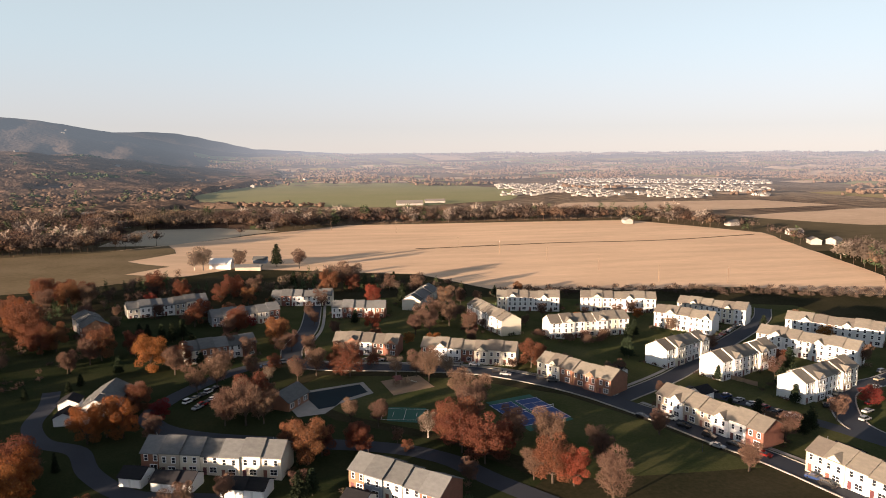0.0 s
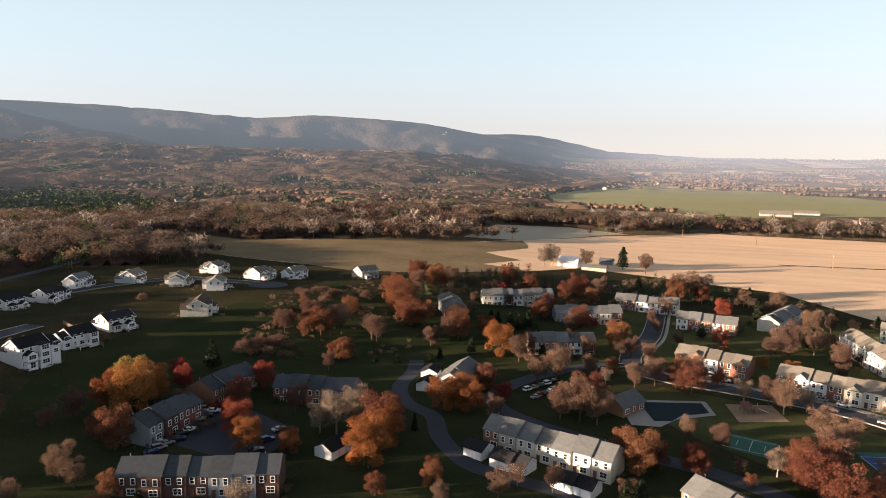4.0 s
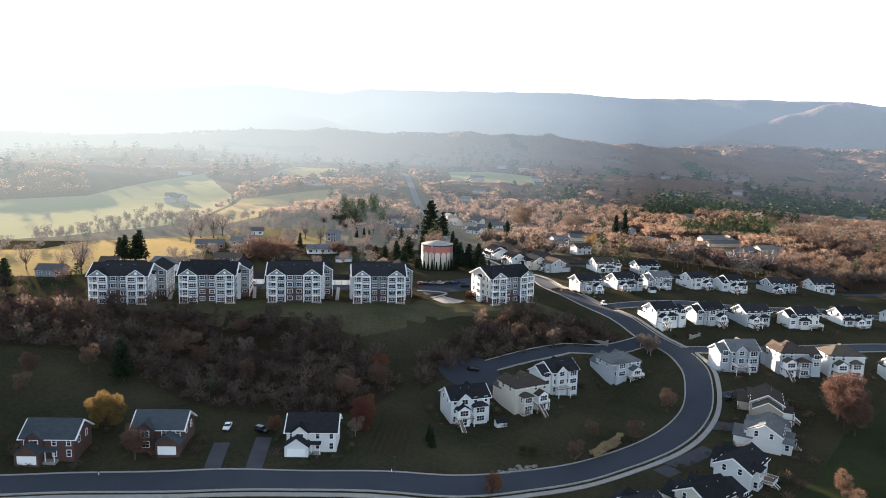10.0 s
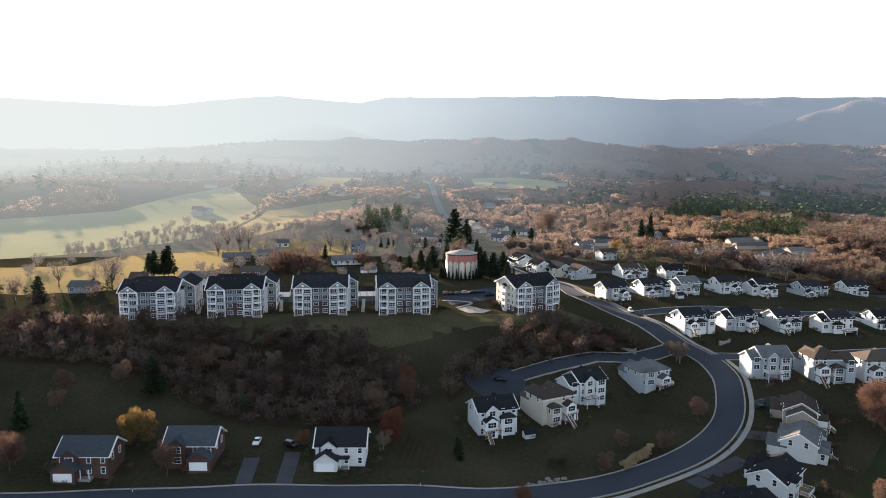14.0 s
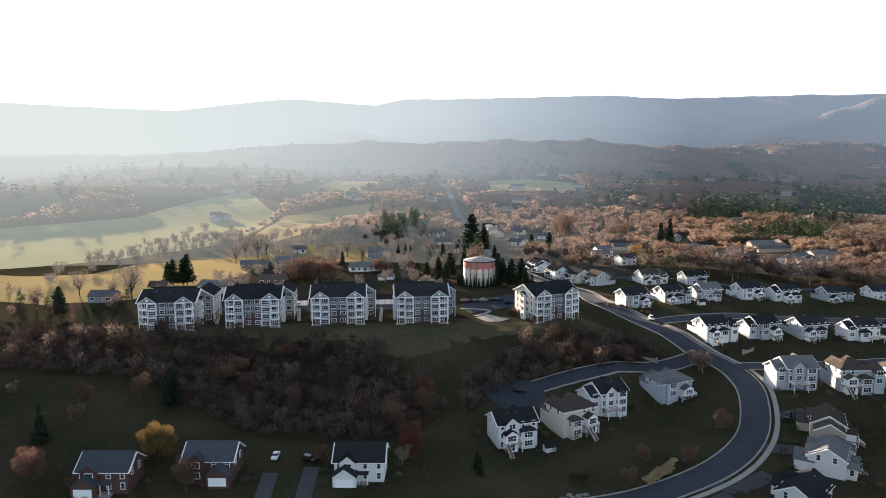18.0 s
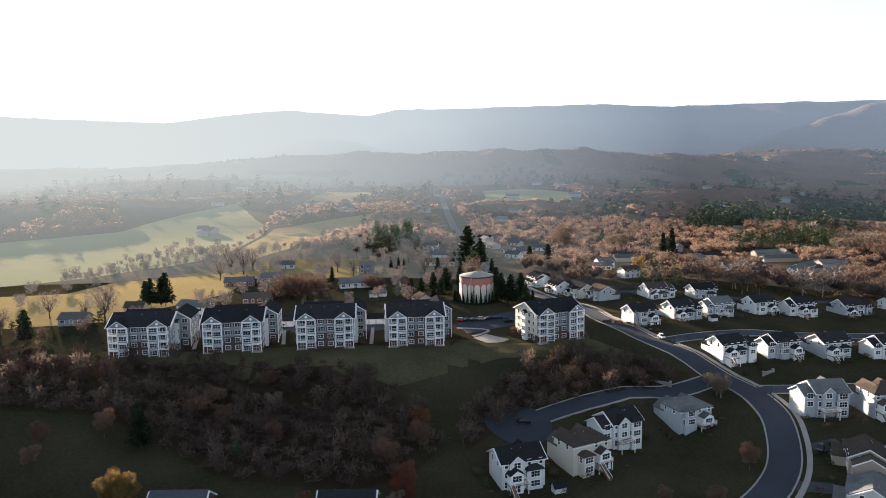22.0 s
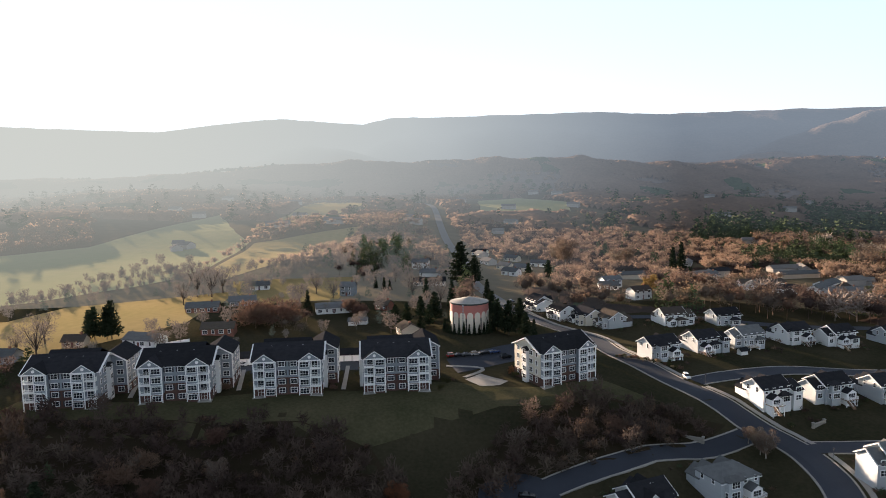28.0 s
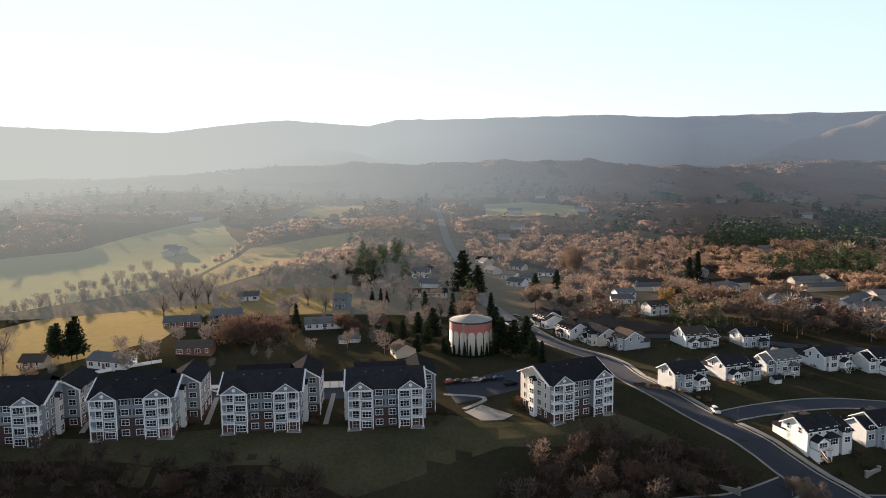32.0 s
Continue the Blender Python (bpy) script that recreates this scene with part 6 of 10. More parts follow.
cottage(-947.8, 922.5, 91, "house among bare autumn woods", FAR_WHITE, FAR_ROOF, 15, 9, 4.5, 2.2, False, True, "house", "cottage")
cottage(-714.7, 813.0, 62, "house among bare autumn woods", FAR_WHITE, FAR_ROOF, 15, 9, 4.5, 2.2, False, True, "house", "cottage")
cottage(-627.7, 756.9, 103, "house among bare autumn woods", FAR_WHITE, FAR_ROOF, 15, 9, 4.5, 2.2, False, True, "house", "cottage")
cottage(-747.1, 739.4, 74, "house among bare autumn woods", FAR_WHITE, FAR_ROOF, 15, 9, 4.5, 2.2, False, True, "house", "cottage")
cottage(-570.0, 191.6, 115, "house among bare autumn woods", FAR_WHITE, FAR_ROOF, 22, 9, 3.2, 2.2, False, True, "house", "cottage")
cottage(-523.1, 212.2, 86, "house among bare autumn woods", SIDE_WHITE, ROOF_BROWN, 22, 9, 3.2, 2.2, False, True, "house", "cottage")
cottage(-524.8, 261.0, 127, "house among bare autumn woods", SIDE_WHITE, ROOF_GREY, 22, 9, 3.2, 2.2, False, True, "house", "cottage")
cottage(-600.0, 268.0, 98, "house among bare autumn woods", FAR_WHITE, FAR_ROOF, 22, 9, 3.2, 2.2, False, True, "house", "cottage")
cottage(-536.3, 286.5, 69, "house among bare autumn woods", FAR_WHITE, FAR_ROOF, 22, 9, 3.2, 2.2, False, True, "house", "cottage")
cottage(-1057.8, 2054.6, 0, "white house among far brown woods", FAR_WHITE, FAR_ROOF, 14, 9, 5, 2.2, False, True, "house", "cottage")
cottage(-1127.7, 2595.1, 53, "white house among far brown woods", FAR_WHITE, FAR_ROOF, 14, 9, 5, 2.2, False, True, "house", "cottage")
cottage(-1190.7, 3181.0, 16, "white house among far brown woods", FAR_WHITE, FAR_ROOF, 14, 9, 5, 2.2, False, True, "house", "cottage")
cottage(-634.0, 2066.8, 69, "white house among far brown woods", FAR_WHITE, FAR_ROOF, 14, 9, 5, 2.2, False, True, "house", "cottage")
cottage(-366.5, 1812.1, 32, "white house among far brown woods", FAR_WHITE, FAR_ROOF, 14, 9, 5, 2.2, False, True, "house", "cottage")
cottage(-205.3, 1585.0, 85, "white house among far brown woods", FAR_WHITE, FAR_ROOF, 14, 9, 5, 2.2, False, True, "house", "cottage")
cottage(-110.3, 1952.7, 48, "white house among far brown woods", FAR_WHITE, FAR_ROOF, 14, 9, 5, 2.2, False, True, "house", "cottage")
cottage(-400.9, 720.4, 11, "white house among far brown woods", FAR_WHITE, FAR_ROOF, 14, 9, 5, 2.2, False, True, "house", "cottage")
cottage(-397.5, 774.6, 64, "white house among far brown woods", FAR_WHITE, FAR_ROOF, 14, 9, 5, 2.2, False, True, "house", "cottage")
cottage(-307.1, 732.9, 27, "white house among far brown woods", FAR_WHITE, FAR_ROOF, 14, 9, 5, 2.2, False, True, "house", "cottage")
cottage(-297.7, 795.8, 80, "white house among far brown woods", FAR_WHITE, FAR_ROOF, 14, 9, 5, 2.2, False, True, "house", "cottage")
cottage(-238.7, 782.2, 43, "white house among far brown woods", FAR_WHITE, FAR_ROOF, 14, 9, 5, 2.2, False, True, "house", "cottage")
cottage(-313.3, 897.2, 6, "white house among far brown woods", FAR_WHITE, FAR_ROOF, 14, 9, 5, 2.2, False, True, "house", "cottage")
cottage(437.8, 623.1, 0, "white house beyond the corn field", FAR_WHITE, FAR_ROOF, 14, 9, 4, 2.2, False, True, "house", "cottage")
cottage(410.1, 775.0, 53, "white house beyond the corn field", FAR_WHITE, FAR_ROOF, 14, 9, 4, 2.2, False, True, "house", "cottage")
cottage(419.0, 703.4, 16, "white house beyond the corn field", FAR_WHITE, FAR_ROOF, 14, 9, 4, 2.2, False, True, "house", "cottage")
cottage(416.0, 563.2, 69, "white house beyond the corn field", FAR_WHITE, FAR_ROOF, 14, 9, 4, 2.2, False, True, "house", "cottage")
cottage(433.3, 560.3, 32, "white house beyond the corn field", FAR_WHITE, FAR_ROOF, 14, 9, 4, 2.2, False, True, "house", "cottage")
cottage(315.9, 744.7, 85, "white house beyond the corn field", FAR_WHITE, FAR_ROOF, 14, 9, 4, 2.2, False, True, "house", "cottage")

# ---------------------------------------------------------------- trees
def tube(V, Fc, p, q, r0, r1, sides_n=5):
    """A tapered limb from p to q."""
    p, q = np.array(p, float), np.array(q, float)
    d = q - p
    d /= np.linalg.norm(d) + 1e-9
    u = np.cross(d, (0.3, 0.2, 1.0) if abs(d[2]) < 0.9 else (1, 0, 0))
    u /= np.linalg.norm(u)
    w = np.cross(d, u)
    b = len(V)
    for c, r in ((p, r0), (q, r1)):
        for i in range(sides_n):
            a = 2 * math.pi * i / sides_n
            V.append(c + r * (math.cos(a) * u + math.sin(a) * w))
    for i in range(sides_n):
        j = (i + 1) % sides_n
        Fc.append((b + i, b + j, b + sides_n + j, b + sides_n + i))


def crown_points(rs, n, lobes):
    """Points in an uneven crown made of overlapping lobes, denser at their skins; heights and radii in units of the tree's height."""
    c = np.array([l[:3] for l in lobes])
    r = np.array([l[3] for l in lobes])
    k = rs.choice(len(lobes), n, p=r ** 2 / (r ** 2).sum())
    d = rs.normal(size=(n, 3))
    d /= np.linalg.norm(d, axis=1)[:, None]
    rad = r[k] * rs.uniform(0.35, 1.0, n) ** 0.5 * rs.uniform(0.85, 1.12, n)
    return c[k] + d * rad[:, None] * (1, 1, 0.85), d


def leaf_tris(pts, dirs, rs, size, up=0.0, long=1.0):
    """A small three-cornered leaf clump at each point; long stretches it to a twig along its direction."""
    n = len(pts)
    t = dirs * 0.6 + rs.normal(size=(n, 3)) * 0.6 + (0, 0, up)
    t /= np.linalg.norm(t, axis=1)[:, None]
    s = np.cross(t, rs.normal(size=(n, 3)))
    s /= np.linalg.norm(s, axis=1)[:, None] + 1e-9
    sz = size * rs.uniform(0.6, 1.4, n)[:, None]
    V = np.stack([pts - s * sz * 0.5, pts + s * sz * 0.5, pts + t * sz * long], 1).reshape(-1, 3)
    return V


def scale_tris(pts, dirs, rs, size, jitter=0.55):
    """Leaf clumps that lie along the skin of the crown, each turned a little out of it."""
    n = len(pts)
    nrm = dirs + rs.normal(size=(n, 3)) * jitter
    nrm /= np.linalg.norm(nrm, axis=1)[:, None] + 1e-9
    t = np.cross(nrm, rs.normal(size=(n, 3)))
    t /= np.linalg.norm(t, axis=1)[:, None] + 1e-9
    u = np.cross(nrm, t)
    sz = size * rs.uniform(0.6, 1.4, n)[:, None]
    return np.stack([pts - t * sz * 0.55 - u * sz * 0.3, pts + t * sz * 0.55 - u * sz * 0.3, pts + u * sz * 0.65], 1).reshape(-1, 3)


def lobes_for(rs, kind):
    if kind == "round":
        L = [(0, 0, 0.55, 0.27)]
        for i in range(13):
            a, z = i * 2.4 + rs.uniform(0, 0.5), 0.17 + 0.67 * (i + rs.uniform(0, 1)) / 13
            rr = 0.25 * math.sqrt(max(0.1, 1 - ((z - 0.48) / 0.42) ** 2)) + 0.03
            L.append((rr * math.cos(a), rr * math.sin(a), z, rs.uniform(0.11, 0.17)))
        return L
    if kind == "vase":
        L = []
        for i in range(11):
            a, z = i * 2.4, 0.34 + 0.05 * i + rs.uniform(-0.03, 0.03)
            rr = 0.10 + 0.26 * (z - 0.28) * rs.uniform(0.5, 1.1)
            L.append((rr * math.cos(a), rr * math.sin(a), z, rs.uniform(0.10, 0.17)))
        return L
    L = []
    for i in range(8):
        a = i * 2.4
        L.append((0.35 * math.cos(a) * rs.uniform(0.2, 1), 0.35 * math.sin(a) * rs.uniform(0.2, 1), rs.uniform(0.3, 0.7), rs.uniform(0.2, 0.3)))
    return L


def tree_meshes(kind, seed):
    """Trunk and crown meshes of a tree one metre high."""
    rs = np.random.RandomState(seed)
    V, Fc = [], []
    if kind in ("pine", "spruce"):
        tube(V, Fc, (0, 0, -0.03), (0, 0, 0.95), 0.016, 0.004, 6)
        pts, dirs = [], []
        tiers = 15 if kind == "spruce" else 11
        lo = 0.06 if kind == "spruce" else 0.16
        for i in range(tiers):
            z = lo + (0.97 - lo) * i / (tiers - 1)
            reach = (0.215 if kind == "spruce" else 0.26) * ((1 - (z - lo) / (1 - lo)) ** (0.85 if kind == "spruce" else 0.6)) + 0.012
            k = max(5, int(17 * reach / 0.22))
            for j in range(k):
                a = j * 2 * math.pi / k + i * 0.9 + rs.uniform(-0.2, 0.2)
                ln = reach * rs.uniform(0.72, 1.15)
                tip = np.array((ln * math.cos(a), ln * math.sin(a), z - ln * (0.28 if kind == "spruce" else -0.08)))
                m = 7
                if j % 3 == 0:
                    tube(V, Fc, (0, 0, z), tip * (0.8, 0.8, 1), 0.004, 0.0015, 3)
                for q in range(m):
                    f = (q + rs.uniform(0.2, 0.9)) / m
                    pts.append(np.array((0, 0, z)) * (1 - f) + tip * f + rs.normal(size=3) * 0.012)
                    dirs.append((math.cos(a), math.sin(a), -0.2 if kind == "spruce" else 0.35))
        C = leaf_tris(np.array(pts), np.array(dirs), rs, 0.052 if kind == "spruce" else 0.06, 0.0, 1.1)
    else:
        shape = {"rust": "round", "gold": "round", "red": "round", "yellow": "round", "bare": "vase", "thin": "vase", "pale": "vase", "bush": "low", "shrub": "low", "reed": "low", "willow": "round"}[kind]
        lobes = lobes_for(rs, shape)
        fork = 0.17 if shape != "low" else 0.06
        tube(V, Fc, (0, 0, -0.04), (0.006, 0.004, fork), 0.022, 0.016, 7)
        tube(V, Fc, (0.006, 0.004, fork), (0.0, 0.01, 0.62), 0.016, 0.006, 6)
        for l in lobes:
            c = np.array(l[:3])
            base = np.array((0, 0, fork * rs.uniform(0.8, 1.0) + (c[2] - fork) * 0.2))
            mid = base + (c - base) * 0.55 + rs.normal(size=3) * 0.015
            tube(V, Fc, base, mid, 0.0105, 0.0065, 5)
            tube(V, Fc, mid, c, 0.0065, 0.003, 4)
            for q in range(5):
                d = rs.normal(size=3)
                d /= np.linalg.norm(d)
                d[2] = abs(d[2]) * 0.8 + 0.2
                tube(V, Fc, mid + (c - mid) * rs.uniform(0, 1), c + d * l[3] * 0.95, 0.0038, 0.0012, 3)
        if kind in ("bare", "thin", "pale", "bush", "reed"):
            P, D = crown_points(rs, 5200 if kind in ("bare", "pale") else 1500, [(1.25 * a, 1.25 * b, c, 1.15 * r) for a, b, c, r in lobes] if kind == "thin" else lobes)
            C = leaf_tris(P, D * 0.9 + (0, 0, 0.25), rs, 0.0075 if kind in ("bare", "thin", "pale") else 0.022, 0.5 if kind != "reed" else 1.6, 8.0 if kind in ("bare", "thin", "pale") else 6.0)
        else:
            P, D = crown_points(rs, 9500, lobes)
            C = leaf_tris(P, D, rs, 0.018, -0.5, 3.0) if kind == "willow" else np.concatenate([scale_tris(P[:7600], D[:7600], rs, 0.019, 0.7), leaf_tris(P[7600:], D[7600:], rs, 0.016, 0.2, 1.5)])
    bark = BARK_PALE if kind == "pale" else BARK
    leaf = {"rust": RUST_LEAF, "gold": GOLD_LEAF, "red": RED_LEAF, "yellow": YELLOW_LEAF, "willow": YELLOW_LEAF, "bare": TWIG, "thin": FARM_TWIG, "pale": TWIG_PALE, "reed": REED, "bush": TWIG, "shrub": SHRUB, "pine": NEEDLE, "spruce": NEEDLE}[kind]
    tm = mesh_from("trunk", V, Fc, bark)
    cm = mesh_from("crown", C, [(i, i + 1, i + 2) for i in range(0, len(C), 3)], leaf)
    cm["kind"] = "stuff"
    return tm, cm


TREES = {}
TREE_LABEL = {
    "rust": "russet autumn tree still holding its leaves", "gold": "glowing orange autumn tree in full leaf", "red": "deep red autumn tree beside the parking", "yellow": "golden yellow autumn tree on the lawn",
    "willow": "small drooping yellow willow on dark grass", "bare": "leafless brown tree with fine twigs", "thin": "thin leafless grey-brown tree in a field", "pale": "leafless tree with pale bark and twigs", "bush": "low brown leafless thicket bush",
    "shrub": "low dark green garden shrub", "reed": "tan clump of tall ornamental grass", "pine": "tall dark green pine", "spruce": "narrow dark green spruce"}


def tree(kind, x, y, h, wide=1.0):
    """A tree of that height on the ground at x, y."""
    v = int(abs(x * 7 + y * 13)) % 3
    if (kind, v) not in TREES:
        TREES[kind, v] = tree_meshes(kind, 11 + v * 17 + sum(map(ord, kind)))
    tm, cm = TREES[kind, v]
    name = {"bush": "bush", "shrub": "shrub", "reed": "ornamental_grass", "pine": "pine_tree", "spruce": "spruce_tree", "willow": "willow_tree"}.get(kind, "tree")
    low = kind in ("bush", "shrub", "reed")
    ob = new(name, cm if low else None)
    ob.matrix_basis = pose(x, y, hz(x, y), 0, 0, (x * 37 + y * 91) % 360) @ Matrix.Diagonal((h * wide, h * wide, h, 1))
    tagged(ob, TREE_LABEL[kind], "tree" if not low else "bush", "garden trees and bushes")
    if not low:
        ob.empty_display_size = 0.3
        place("trunk", tm, ob)
        place("crown", cm, ob)
    return ob


tree("rust", -162.6, 357.8, 14.3, 1.02)
tree("gold", -139.0, 319.0, 12.7, 1.02)
tree("rust", -130.3, 310.6, 11.1, 1.02)
tree("rust", -157.0, 405.5, 14.1, 1.02)
tree("rust", -160.3, 384.9, 12.1, 1.02)
tree("bare", -124.8, 346.7, 10.7, 1.15)
tree("bare", -108.4, 306.9, 12.0, 1.15)
tree("gold", -77.0, 275.7, 17.0, 1.02)
tree("rust", -66.0, 278.4, 12.2, 1.02)
tree("bare", -108.3, 279.1, 8.9, 1.15)
tree("bare", -164.3, 269.7, 17.4, 1.15)
tree("bare", -135.6, 272.9, 12.4, 1.15)
tree("rust", -133.5, 242.7, 10.3, 1.02)
tree("bare", -74.9, 349.0, 10.4, 1.15)
tree("rust", -52.5, 336.0, 13.7, 1.02)
tree("gold", -32.4, 317.7, 10.6, 1.02)
tree("bare", -47.6, 267.1, 11.6, 1.15)
tree("bare", -54.3, 250.3, 11.5, 1.15)
tree("pale", -29.5, 257.0, 6.8, 1.15)
tree("bare", -32.4, 216.9, 15.1, 1.15)
tree("bare", -39.0, 217.3, 11.8, 1.15)
tree("bare", -26.9, 217.5, 11.8, 1.15)
tree("gold", -77.9, 209.3, 13.7, 1.02)
tree("gold", -68.4, 212.3, 12.8, 1.02)
tree("red", -60.2, 223.9, 8.8, 1.02)
tree("gold", -83.3, 162.8, 15.9, 1.02)
tree("rust", -11.1, 187.7, 15.5, 1.02)
tree("rust", -16.7, 196.2, 10.0, 1.02)
tree("rust", 2.9, 196.2, 9.2, 1.02)
tree("red", 14.5, 399.7, 10.2, 1.02)
tree("red", 12.3, 331.4, 11.0, 1.02)
tree("bare", 36.9, 339.0, 11.2, 1.15)
tree("rust", 60.0, 323.6, 9.7, 1.02)
tree("bare", 1.1, 269.2, 12.1, 1.15)
tree("rust", -4.5, 262.8, 9.8, 1.02)
tree("pale", 18.7, 257.6, 8.7, 1.15)
tree("pale", 31.5, 263.3, 8.9, 1.15)
tree("pale", 38.5, 256.7, 8.8, 1.15)
tree("rust", 33.2, 188.4, 15.7, 1.02)
tree("rust", 29.5, 197.4, 10.1, 1.02)
tree("rust", 42.6, 181.9, 13.2, 1.02)
tree("bare", 39.6, 216.7, 11.0, 1.15)
tree("bare", 59.5, 187.9, 10.7, 1.15)
tree("rust", 53.9, 165.8, 14.6, 1.02)
tree("red", 59.0, 163.2, 11.7, 1.02)
tree("bare", 49.5, 168.4, 9.1, 1.15)
tree("bare", 71.4, 179.4, 9.8, 1.15)
tree("bare", 68.6, 161.1, 9.7, 1.15)
tree("pale", 24.6, 200.4, 8.6, 1.15)
tree("bare", 14.9, 197.9, 5.4, 1.15)
tree("pine", 118.6, 270.0, 9.3, 1.05)
tree("pine", 134.0, 300.4, 8.4, 1.05)
tree("rust", 75.9, 268.7, 7.3, 1.02)
tree("bare", 96.3, 192.1, 8.2, 1.15)
tree("bare", 105.6, 247.3, 7.0, 1.15)
tree("bare", 100.8, 243.1, 6.4, 1.15)
tree("bare", 109.7, 164.8, 9.2, 1.15)
tree("rust", 17.5, 191.6, 4.5, 1.02)
tree("bare", -31.2, 168.2, 7.5, 1.15)
tree("bare", -40.5, 167.1, 7.6, 1.15)
tree("rust", -63.3, 164.1, 6.3, 1.02)
tree("bare", -20.4, 365.9, 8.7, 1.15)
tree("bare", -16.4, 346.4, 8.2, 1.15)
tree("pine", 48.8, 342.2, 9.5, 1.05)
tree("bush", 57.7, 353.2, 8.0, 1.40)
tree("bare", -23.9, 295.9, 9.9, 1.15)
tree("bare", -16.2, 291.5, 9.7, 1.15)
tree("bare", -27.2, 236.4, 8.1, 1.15)
tree("pine", 140.8, 236.9, 6.1, 1.05)
tree("bush", 89.2, 304.5, 5.1, 1.40)
tree("bush", 100.7, 295.5, 5.1, 1.40)
tree("bush", 115.5, 294.5, 4.6, 1.40)
tree("bush", 108.0, 291.1, 5.0, 1.40)
tree("bare", -28.6, 293.1, 8.7, 1.15)
tree("bare", -48.8, 295.6, 10.0, 1.15)
tree("rust", 10.4, 270.8, 7.1, 1.02)
tree("pine", 144.4, 187.6, 8.0, 1.05)
tree("pine", 154.4, 210.5, 6.8, 1.05)
tree("bare", 157.5, 193.3, 9.3, 1.15)
tree("bare", 131.0, 180.6, 10.2, 1.15)
tree("bare", 96.3, 192.9, 7.4, 1.15)
tree("bare", 109.1, 164.4, 7.7, 1.15)
tree("bare", 71.0, 174.9, 9.6, 1.15)
tree("bare", 111.4, 223.1, 6.6, 1.15)
tree("bare", 158.3, 272.9, 8.1, 1.15)
tree("pine", 173.7, 242.2, 9.9, 1.05)
tree("bare", 165.0, 238.1, 8.6, 1.15)
tree("bare", 164.4, 246.7, 7.7, 1.15)
tree("bare", 207.6, 244.3, 9.4, 1.15)
tree("pine", 199.9, 300.5, 7.9, 1.05)
tree("bare", 225.2, 311.3, 8.4, 1.15)
tree("bare", 231.8, 299.1, 8.2, 1.15)
tree("bare", 233.2, 285.3, 8.0, 1.15)
tree("pine", 128.2, 293.9, 8.2, 1.05)
tree("pine", 118.4, 273.6, 7.7, 1.05)
tree("bush", 119.3, 299.2, 5.2, 1.40)
tree("bush", 109.5, 298.7, 5.1, 1.40)
tree("bare", 99.8, 242.1, 7.8, 1.15)
tree("pine", 139.6, 184.8, 7.0, 1.05)
tree("gold", -146.2, 327.1, 18.3, 1.02)
tree("rust", -130.0, 304.7, 14.6, 1.02)
tree("rust", -157.5, 341.9, 16.4, 1.02)
tree("rust", -157.7, 402.3, 12.5, 1.02)
tree("bare", -172.0, 412.0, 12.9, 1.15)
tree("gold", -82.5, 174.1, 15.1, 1.02)
tree("rust", -90.2, 183.9, 11.9, 1.02)
tree("bare", -108.7, 277.4, 9.9, 1.15)
tree("bare", -134.0, 278.9, 9.1, 1.15)
tree("yellow", -169.8, 168.3, 18.0, 1.02)
tree("gold", -174.8, 166.5, 13.6, 1.02)
tree("gold", -164.7, 171.1, 12.5, 1.02)
tree("rust", -150.0, 140.2, 14.2, 1.02)
tree("rust", -159.3, 143.1, 9.0, 1.02)
tree("red", -176.4, 195.9, 8.3, 1.02)
tree("bare", -149.3, 168.4, 10.2, 1.15)
tree("red", -140.2, 182.5, 10.4, 1.02)
tree("red", -132.2, 169.0, 9.8, 1.02)
tree("gold", -116.6, 155.3, 12.1, 1.02)
tree("red", -141.5, 199.2, 11.0, 1.02)
tree("rust", -108.2, 162.4, 7.6, 1.02)
tree("pale", -100.5, 178.0, 14.2, 1.15)
tree("pale", -105.2, 176.1, 10.3, 1.15)
tree("pale", -98.6, 187.2, 10.5, 1.15)
tree("gold", -81.5, 161.8, 15.7, 1.02)
tree("gold", -82.3, 173.2, 11.2, 1.02)
tree("bare", -83.0, 182.9, 10.1, 1.15)
tree("rust", -61.2, 157.7, 8.1, 1.02)
tree("rust", -72.9, 148.4, 7.3, 1.02)
tree("bare", -132.3, 270.9, 11.1, 1.15)
tree("rust", -157.8, 266.1, 15.9, 1.02)
tree("rust", -163.3, 263.3, 12.5, 1.02)
tree("bare", -157.8, 278.8, 12.9, 1.15)
tree("rust", -177.6, 269.8, 9.4, 1.02)
tree("rust", -179.5, 265.9, 8.2, 1.02)
tree("rust", -133.2, 244.0, 10.3, 1.02)
tree("rust", -137.4, 242.3, 8.3, 1.02)
tree("pine", -171.7, 208.8, 11.0, 1.05)
tree("rust", -167.4, 400.1, 15.6, 1.02)
tree("gold", -147.6, 329.6, 17.1, 1.02)
tree("rust", -135.5, 309.4, 14.8, 1.02)
tree("rust", -126.9, 299.7, 11.9, 1.02)
tree("rust", -150.7, 396.5, 13.0, 1.02)
tree("bare", -107.2, 298.8, 11.6, 1.15)
tree("bare", -108.1, 277.8, 8.2, 1.15)
tree("gold", -73.7, 213.6, 13.7, 1.02)
tree("rust", -165.7, 306.0, 8.9, 1.02)
tree("rust", -189.2, 303.1, 7.8, 1.02)
tree("bush", -202.5, 336.3, 5.6, 1.40)
tree("bush", -208.7, 329.0, 5.6, 1.40)
tree("bush", -187.0, 321.8, 5.9, 1.40)
tree("bush", -171.6, 337.7, 6.0, 1.40)
tree("spruce", -79.7, 190.5, 5.6, 1.00)
tree("bare", -109.0, 337.0, 7.7, 1.15)
tree("bush", -168.5, 235.1, 6.6, 1.40)
tree("bush", -172.4, 229.4, 6.5, 1.40)
